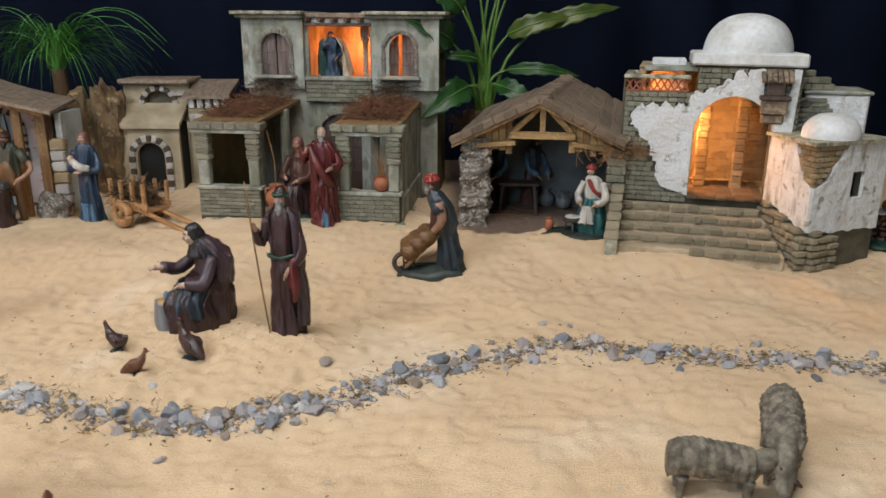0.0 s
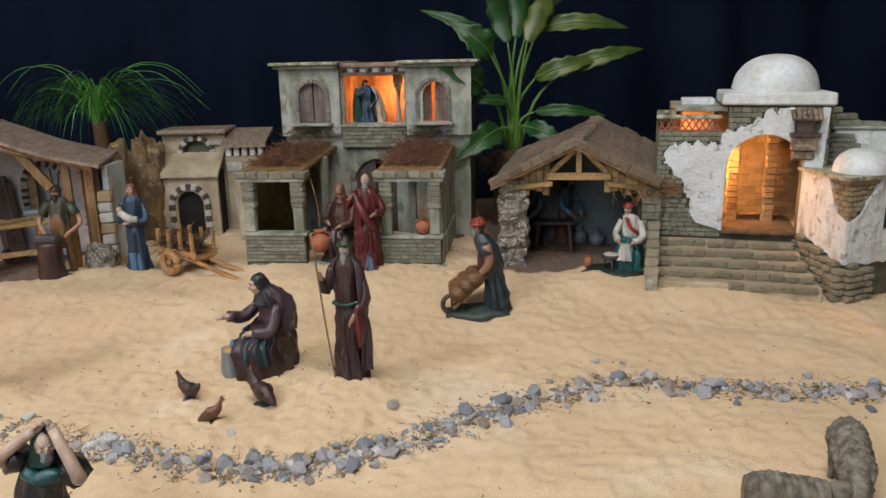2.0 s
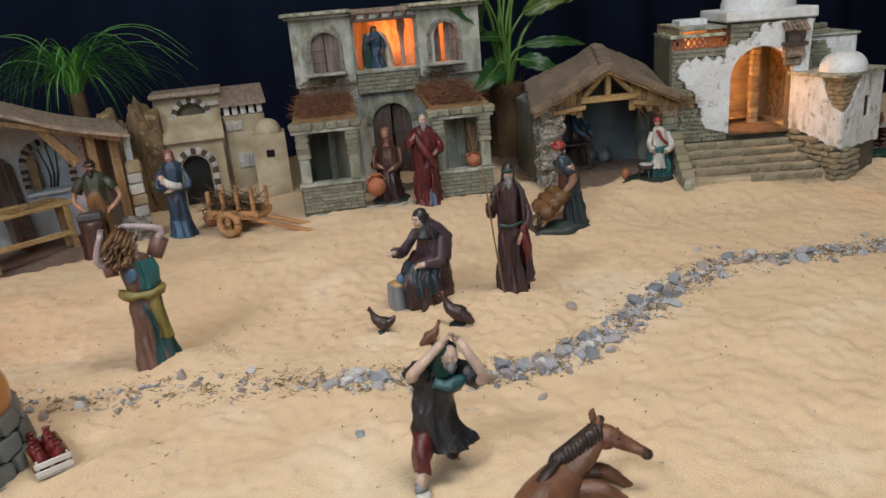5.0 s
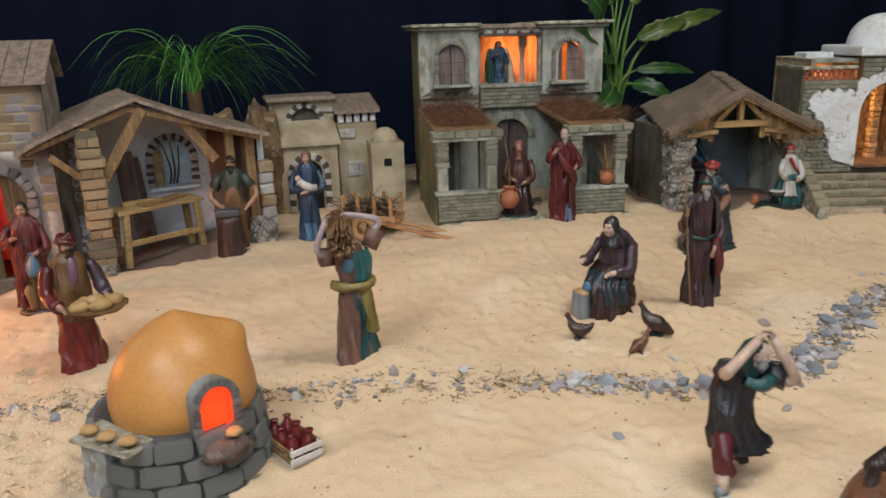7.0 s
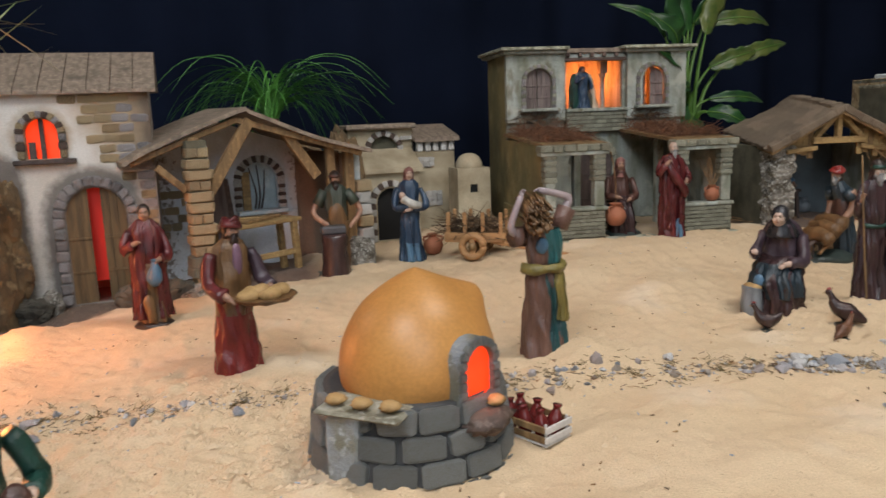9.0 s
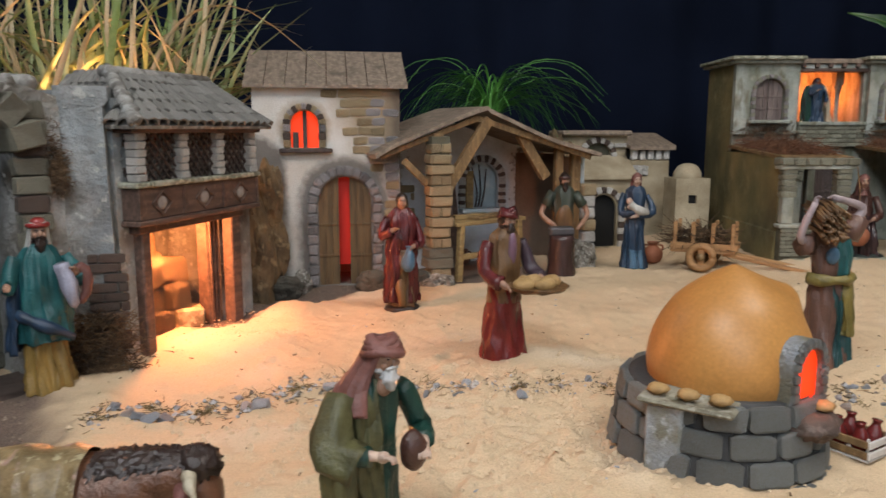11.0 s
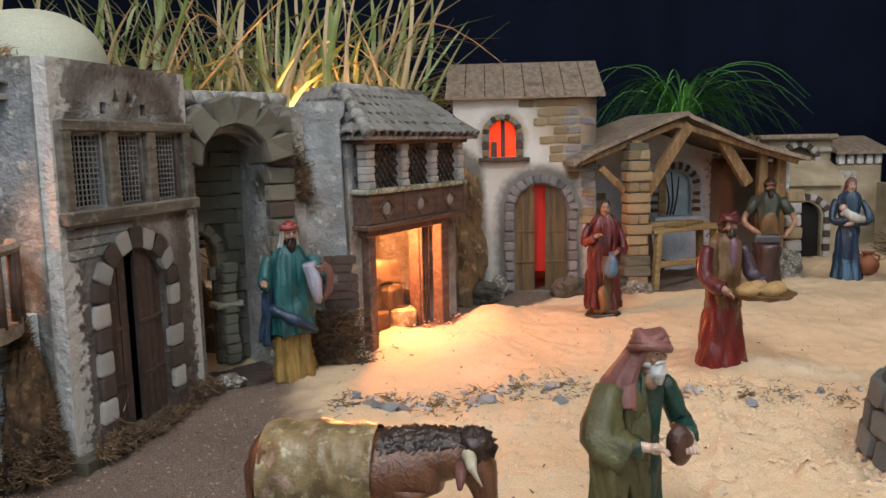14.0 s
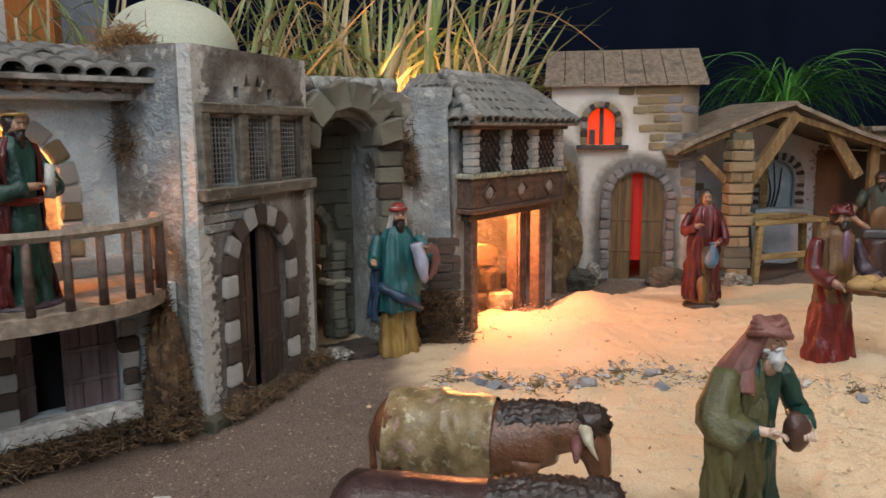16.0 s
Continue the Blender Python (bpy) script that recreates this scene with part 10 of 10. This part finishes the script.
for x, y, s in ((-1.45, 0.905, 0.009), (-1.425, 0.9, 0.008), (-1.34, 0.925, 0.01), (-1.355, 0.935, 0.007), (-1.475, 0.925, 0.008), (-1.265, 0.925, 0.007), (-0.365, 0.8, 0.006), (-0.18, 0.86, 0.008), (-0.52, 0.66, 0.006), (0.24, 0.83, 0.006), (0.3, 0.84, 0.008), (0.47, 0.8, 0.007), (0.1, 0.97, 0.006)):
    ob = new("stone", srng.choice(PEBBLES))
    ob.matrix_basis = pose(x, y, ground_height(x, y) + s * 0.2, 10, -8, srng.uniform(0, 360)) @ Matrix.Diagonal((s * 1.3, s, s * 0.6, 1))
    tagged(ob, "blue-grey pebble lying on the sand", "stone", "stones along the stream bed")


def litter():
    k = Kit()
    for i in range(1500):
        x, y = stream_point(srng, 0.017)
        z = ground_height(x, y)
        a, l = srng.uniform(0, PI), srng.uniform(0.003, 0.011)
        d = Vector((math.cos(a), math.sin(a), srng.uniform(-0.1, 0.25))) * l
        p = Vector((x, y, z + 0.0012))
        k.tube([p, p + d], [0.0005, 0.0003], MOSS if i % 3 else STRAW, 3, steps=1, smooth=False)
    tagged(k.done("stream_litter"), "bits of brown twig and moss between the stream stones", "litter", kind="stuff")
    k = Kit()
    for i in range(520):
        x, y = srng.uniform(-1.5, 0.7), srng.uniform(0.45, 1.3)
        z = ground_height(x, y)
        a, l = srng.uniform(0, PI), srng.uniform(0.0012, 0.005)
        p = Vector((x, y, z + 0.0008))
        k.tube([p, p + Vector((math.cos(a), math.sin(a), 0.1)) * l], [0.0009, 0.0005], srng.choice((MOSS, MOSS, PEBBLE, STRAW)), 4, steps=1, smooth=False)
    tagged(k.done("sand_litter"), "dark crumbs and straw bits scattered over the sand", "litter", kind="stuff")


litter()


def gravel():
    bm_v, bm_f = [], []
    for i in range(3600):
        x, y = stream_point(srng, 0.013)
        if x < -0.52 and srng.random() < 0.6:
            continue
        s = srng.uniform(0.0009, 0.0028) if i % 5 else srng.uniform(0.003, 0.0052)
        z = ground_height(x, y) + s * 0.3
        a, n0 = srng.uniform(0, PI), len(bm_v)
        for dx, dy, dz in ((1, 0, 0), (0.1, 0.9, 0.1), (-1, 0.1, 0), (0, -0.8, 0), (0.1, 0.1, 0.7), (0, 0, -0.6)):
            q = s * srng.uniform(0.75, 1.25)
            bm_v.append((x + q * (dx * math.cos(a) - dy * math.sin(a)), y + q * (dx * math.sin(a) + dy * math.cos(a)), z + q * dz))
        for j in range(4):
            bm_f += [(n0 + j, n0 + (j + 1) % 4, n0 + 4), (n0 + (j + 1) % 4, n0 + j, n0 + 5)]
    me = bpy.data.meshes.new("stream_gravel")
    me.from_pydata(bm_v, [], bm_f)
    me.materials.append(material("mixed_gravel", (0.45, 0.45, 0.46), (0.15, 0.11, 0.075), grain=300, stain=140, rough=0.85, bump=0, stains=0.95, spread=0.06))
    tagged(new("stream_gravel", me), "fine grey and brown gravel between the stream stones", "gravel", kind="stuff")


gravel()


def stream_moss(r):
    x, y = stream_point(srng, 0.012)
    x, y = round(x / 0.045) * 0.045 + r.gauss(0, 0.006), round(y / 0.03) * 0.03 + r.gauss(0, 0.005)
    return (x, y, ground_height(x, y) + 0.001)


ob = strands(2600, None, 0.005, 0.0005, material("olive_dry_moss", (0.2, 0.15, 0.06), (0.09, 0.06, 0.025), stain=60, bump=0, rough=0.95, stains=0.9), "stream_moss", None, where=stream_moss, flat=0.5, curl=1.4)
tagged(ob, "tufts of olive brown moss between the stream stones", "moss", kind="stuff")


def crumbs():
    v, f = [], []
    spots = ((-0.24, 0.93, 0.06), (-0.35, 0.95, 0.08), (-0.7, 0.92, 0.06), (-1.07, 0.98, 0.12), (-1.1, 0.86, 0.14), (-0.35, 0.5, 0.1), (-1.36, 1.2, 0.1), (-0.4, 0.85, 0.12), (-0.95, 0.68, 0.12))
    for i in range(7000):
        cx, cy, r = srng.choice(spots)
        x, y, s = cx + srng.gauss(0, r * 0.7), cy + srng.gauss(0, r * 0.55), srng.uniform(0.0006, 0.0022)
        if i % 2:
            x, y, s = srng.uniform(-1.5, 0.6), srng.uniform(0.42, 1.2), srng.uniform(0.0005, 0.0013)
        if i % 5 == 0:
            x, y, s = srng.gauss(-1.12, 0.13), srng.gauss(0.84, 0.1), srng.uniform(0.0015, 0.0042)
        z, n0 = ground_height(x, y), len(v)
        for dx, dy, dz in ((1, 0, 0), (0.1, 0.9, 0.1), (-1, 0.1, 0), (0, -0.8, 0), (0.1, 0.1, 0.8)):
            q = s * srng.uniform(0.7, 1.3)
            v.append((x + q * dx, y + q * dy, z + q * dz))
        f += [(n0 + j, n0 + (j + 1) % 4, n0 + 4) for j in range(4)]
    me = bpy.data.meshes.new("sand_crumbs")
    me.from_pydata(v, [], f)
    me.materials.append(material("sand_clod", (0.62, 0.475, 0.32), (0.5, 0.36, 0.22), grain=300, stain=60, rough=0.95, bump=0))
    tagged(new("sand_crumbs", me), "small loose clods of sand round the figurines", "sand", kind="stuff")


def earth_crumbs():
    """Grit and bits of bark on the dark earth of the street and the yard."""
    v, f = [], []
    for i in range(4200):
        x, y = (srng.uniform(-1.72, -1.45), srng.uniform(0.42, 1.04)) if i % 3 else (srng.uniform(-1.45, -0.9), srng.uniform(1.36, 1.56))
        if srng.random() > earthy(x, y):
            continue
        s, z, n0 = srng.uniform(0.0005, 0.0018), ground_height(x, y) - 0.006, len(v)
        for dx, dy, dz in ((1, 0, 0), (0.1, 0.9, 0.1), (-1, 0.1, 0), (0, -0.8, 0), (0.1, 0.1, 0.8)):
            q = s * srng.uniform(0.6, 1.4)
            v.append((x + q * dx, y + q * dy, z + q * dz))
        f += [(n0 + j, n0 + (j + 1) % 4, n0 + 4) for j in range(4)]
    me = bpy.data.meshes.new("earth_grit")
    me.from_pydata(v, [], f)
    me.materials.append(material("earth_grit", (0.3, 0.23, 0.17), (0.06, 0.04, 0.03), grain=300, stain=160, rough=0.95, bump=0, stains=0.95, spread=0.05))
    tagged(new("earth_grit", me), "brown grit and bark bits on the dark earth", "grit", kind="stuff")


crumbs()
earth_crumbs()

# ---- plants ----
LEAF = material("broad_leaf", (0.008, 0.042, 0.01), (0.022, 0.085, 0.016), grain=200, stain=30, rough=0.42, bump=0.0004, stains=0.7)
LEAF_LIGHT = material("light_leaf_stem", (0.07, 0.16, 0.025), (0.14, 0.24, 0.05), grain=200, stain=30, rough=0.4, bump=0.0003)
LEAF_OLIVE = material("olive_leaf", (0.03, 0.07, 0.01), (0.1, 0.12, 0.025), grain=200, stain=35, rough=0.4, bump=0.0004, stains=0.8)
GRASS = material("grass_blade", (0.045, 0.17, 0.025), (0.13, 0.36, 0.07), grain=200, stain=12, rough=0.4, bump=0, stains=0.9)
REED_G = material("reed_green", (0.2, 0.28, 0.08), (0.46, 0.5, 0.27), grain=200, stain=9, rough=0.45, bump=0, stains=0.9)
REED_Y = material("reed_straw", (0.62, 0.52, 0.34), (0.42, 0.33, 0.17), grain=200, stain=6, rough=0.5, bump=0, stains=0.9)
FIBRE = material("coir_fibre", (0.1, 0.055, 0.025), (0.05, 0.03, 0.015), grain=300, stain=60, rough=0.95, bump=0.003)


def blade(k, pts, width, mat, fold=0.25, steps=5):
    """A long leaf with a keel, tapering at both ends."""
    p = catmull(pts, steps)
    rows = []
    n = len(p)
    for i, q in enumerate(p):
        d = (p[min(i + 1, n - 1)] - p[max(i - 1, 0)]).normalized()
        side = d.cross(Vector((0.1, 0.2, 1))).normalized()
        up = side.cross(d)
        w = width * min(1.0, 0.45 + 2.2 * i / n) * max(0.04, 1 - (i / (n - 1)) ** 2.4)
        rows.append([q - side * w / 2 + up * w * fold, q, q + side * w / 2 + up * w * fold])
    k.rings(rows, mat, True, closed=False)


def grass_plant():
    g = thing("grass_plant", pose(-0.91, 1.89, 0.0), "artificial tufted grass plant with thin arching green blades", "plant")
    Kit().tube([(0, 0, 0), (0.004, 0, 0.14), (0.0, 0, 0.285)], [0.028, 0.02, 0.015], FIBRE, 14, folds=6, amp=0.1).done("trunk", g)
    r = random.Random(5)
    k = Kit()
    for i in range(135):
        a = r.uniform(0, 2 * PI)
        out = Vector((math.copysign(abs(math.cos(a)) ** 0.7, math.cos(a)), math.sin(a) * 0.5, 0))
        l, rise = r.uniform(0.1, 0.24), r.uniform(0.03, 0.12)
        fall = r.uniform(0.2, 0.75) * l
        b = Vector((r.gauss(0, 0.008), r.gauss(0, 0.008), 0.275 + r.uniform(0, 0.02)))
        pts = [b, b + out * l * 0.2 + Vector((0, 0, rise * 0.75)), b + out * l * 0.5 + Vector((0, 0, rise)), b + out * l * 0.85 + Vector((0, 0, rise - fall * 0.35)), b + out * l * 1.08 + Vector((0, 0, rise - fall))]
        blade(k, pts, r.uniform(0.0028, 0.0052), GRASS)
    k.done("foliage", g)
    k = Kit()
    for i in range(9):
        q, lift = r.choice((-1, 1)) * r.uniform(0.7, 1.25), r.uniform(-0.03, 0.04)
        k.tube([(0, 0, 0.28), (0.06 * q, 0, 0.37 + lift), (0.15 * q, -0.01, 0.38 + lift), (0.22 * q, -0.02, 0.31 + lift)], [0.0011, 0.0008, 0.0004], GRASS, 5)
    k.done("seed_stalk", g)


def broad_leaf(plant, base, knee, tip, width, mat, droop=0.3, bow=0.0):
    """A stalk and a wavy-edged blade with a pale midrib from knee to tip."""
    base, knee, tip = Vector(base), Vector(knee), Vector(tip)
    mid = base.lerp(knee, 0.5)
    k = Kit().tube([base, mid + Vector((-bow * (knee.x - base.x), 0, 0.03)), knee], [0.0078, 0.0055, 0.0028], LEAF_LIGHT, 9, flat=0.7)
    stalk = k.done("stalk", plant, "pale green stalk")
    k, n = Kit(), 44
    d = tip - knee
    side = d.cross(Vector((0, -1, 0.3))).normalized()
    up = side.cross(d).normalized()
    if up.z < 0:
        up = -up
    rows, spine = [], []
    for i in range(n + 1):
        t = i / n
        c = knee + d * t + up * (0.16 * d.length * math.sin(PI * t) - droop * d.length * t * t * 0.4)
        w = width * (math.sin(PI * min(1, t ** 0.72 * 0.97 + 0.03)) ** 0.75) * (1 - 0.12 * t)
        row = []
        for s in (-1, -0.66, -0.33, 0, 0.33, 0.66, 1):
            edge = 1 + (0.1 * math.sin(t * 31 + s * 2 + width * 90) if abs(s) > 0.5 else 0)
            row.append(c + side * (w * 0.5 * s * edge) + up * (0.14 * w * abs(s) ** 1.5 + 0.05 * w * math.sin(17 * t + 3 * s) * abs(s)))
        rows.append(row)
        spine.append(c + up * 0.0012)
    k.rings(rows, mat, True, closed=False)
    leaf = k.done("leaf", plant)
    leaf.modifiers.new("thickness", "SOLIDIFY").thickness = 0.0008
    Kit().tube(spine[::4], [0.0022, 0.0014, 0.0005], LEAF_LIGHT, 6, steps=2).done("midrib", leaf)


def broad_plant():
    p = thing("broad_leaf_plant", pose(0.095, 1.765, 0.0), "artificial plant with broad wavy green leaves on pale stalks", "plant")
    Kit().tube([(0, 0, 0), (0, 0, 0.1), (-0.008, 0, 0.205)], [0.055, 0.05, 0.042], FIBRE, 24, folds=9, amp=0.1).done("fibre_trunk", p, "brown coir fibre trunk")
    ob = strands(700, (0.06, 0.05, 0.02), 0.03, 0.0007, FIBRE, "loose_fibre", p, "loose brown coir fibre", m=pose(-0.006, 0, 0.17), flat=0.6, curl=1.2)
    b = Vector((-0.009, 0, 0.19))
    specs = (((-0.061, -0.03, 0.422), (-0.145, -0.06, 0.495), 0.078, LEAF), ((-0.082, -0.06, 0.352), (-0.172, -0.15, 0.404), 0.07, LEAF), ((-0.045, -0.06, 0.262), (-0.142, -0.15, 0.212), 0.07, LEAF),
             ((-0.024, -0.03, 0.318), (-0.122, -0.08, 0.328), 0.03, LEAF), ((0.041, -0.02, 0.371), (0.172, -0.05, 0.414), 0.052, LEAF_OLIVE), ((0.11, 0.0, 0.385), (0.285, -0.03, 0.437), 0.046, LEAF_OLIVE),
             ((0.054, 0.02, 0.482), (0.262, 0.0, 0.487), 0.046, LEAF_OLIVE), ((0.041, -0.02, 0.295), (0.2, -0.05, 0.29), 0.034, LEAF), ((-0.02, 0.0, 0.45), (-0.065, -0.03, 0.63), 0.06, LEAF),
             ((0.0, 0.01, 0.46), (0.02, 0.0, 0.68), 0.065, LEAF), ((0.02, -0.03, 0.45), (0.09, -0.06, 0.61), 0.06, LEAF_OLIVE), ((-0.06, 0.02, 0.45), (-0.21, 0.0, 0.53), 0.04, LEAF),
             ((0.03, 0.03, 0.48), (0.15, 0.04, 0.63), 0.055, LEAF), ((0.015, -0.05, 0.265), (0.1, -0.11, 0.23), 0.05, LEAF))
    for i, (knee, tip, w, mat) in enumerate(specs):
        a = i * 2.4
        broad_leaf(p, b + Vector((0.012 * math.cos(a), 0.012 * math.sin(a), 0)), knee, tip, w * 0.88, mat, 0.4, 0.12)


def reed_clump():
    g = thing("reed_clump", pose(-1.78, 1.66, 0.0), "large clump of long green and straw-coloured reed leaves", "plant")
    Kit().lathe([(0.11, 0.0), (0.125, 0.1), (0.13, 0.14), (0.001, 0.13)], FIBRE, (0, 0, 0), 24, 2).done("root_ball", g)
    r = random.Random(9)
    green, straw = Kit(), Kit()
    for i in range(1650):
        b = Vector((r.choice((-0.55, -0.4, -0.25, -0.1, 0.02, 0.12, 0.2)) + r.gauss(0, 0.06), r.gauss(-0.05, 0.06), 0.12))
        a, lean = r.uniform(0, 2 * PI), radians(r.choice((14, 38, 58, 72)) + r.uniform(-14, 12))
        out = Vector((math.cos(a), math.sin(a) * (0.75 if math.sin(a) > 0 else 0.3), 0))
        way = out * math.sin(lean) + Vector((0, 0, math.cos(lean)))
        l, sag = r.uniform(0.32, 0.8), r.choice((0.2, 0.6, 1.0)) * r.uniform(0.6, 1.3) * (1.2 - 0.7 * lean)
        if b.x + way.x * l > 0.46:
            l = max(0.2, (0.46 - b.x) / max(0.05, way.x))
        twist = Vector((r.gauss(0, 0.04), r.gauss(0, 0.02), r.gauss(0, 0.03)))
        pts = [b + way * l * t + Vector((0, 0, -sag * l * t ** 3)) + out * (sag * 0.35 * l * t ** 3) + twist * math.sin(PI * t) for t in (0, 0.25, 0.5, 0.75, 1.0)]
        if min(q.z for q in pts[1:]) < 0.14 or any(q.y < -0.12 and q.x > 0.3 and q.z < 0.44 for q in pts):
            continue
        if r.random() < 0.55:
            blade(green, pts, r.uniform(0.007, 0.016), REED_G, steps=4)
        else:
            blade(straw, pts, r.uniform(0.006, 0.012), REED_Y, steps=4)
    green.done("green_foliage", g, "green reed leaves")
    straw.done("dry_foliage", g, "dry straw-coloured reed leaves")
    point_lamp("plant_lamp", (-1.66, 1.52, 0.26), 5.4, (1.0, 0.45, 0.17), 0.012)


grass_plant()
broad_plant()
reed_clump()
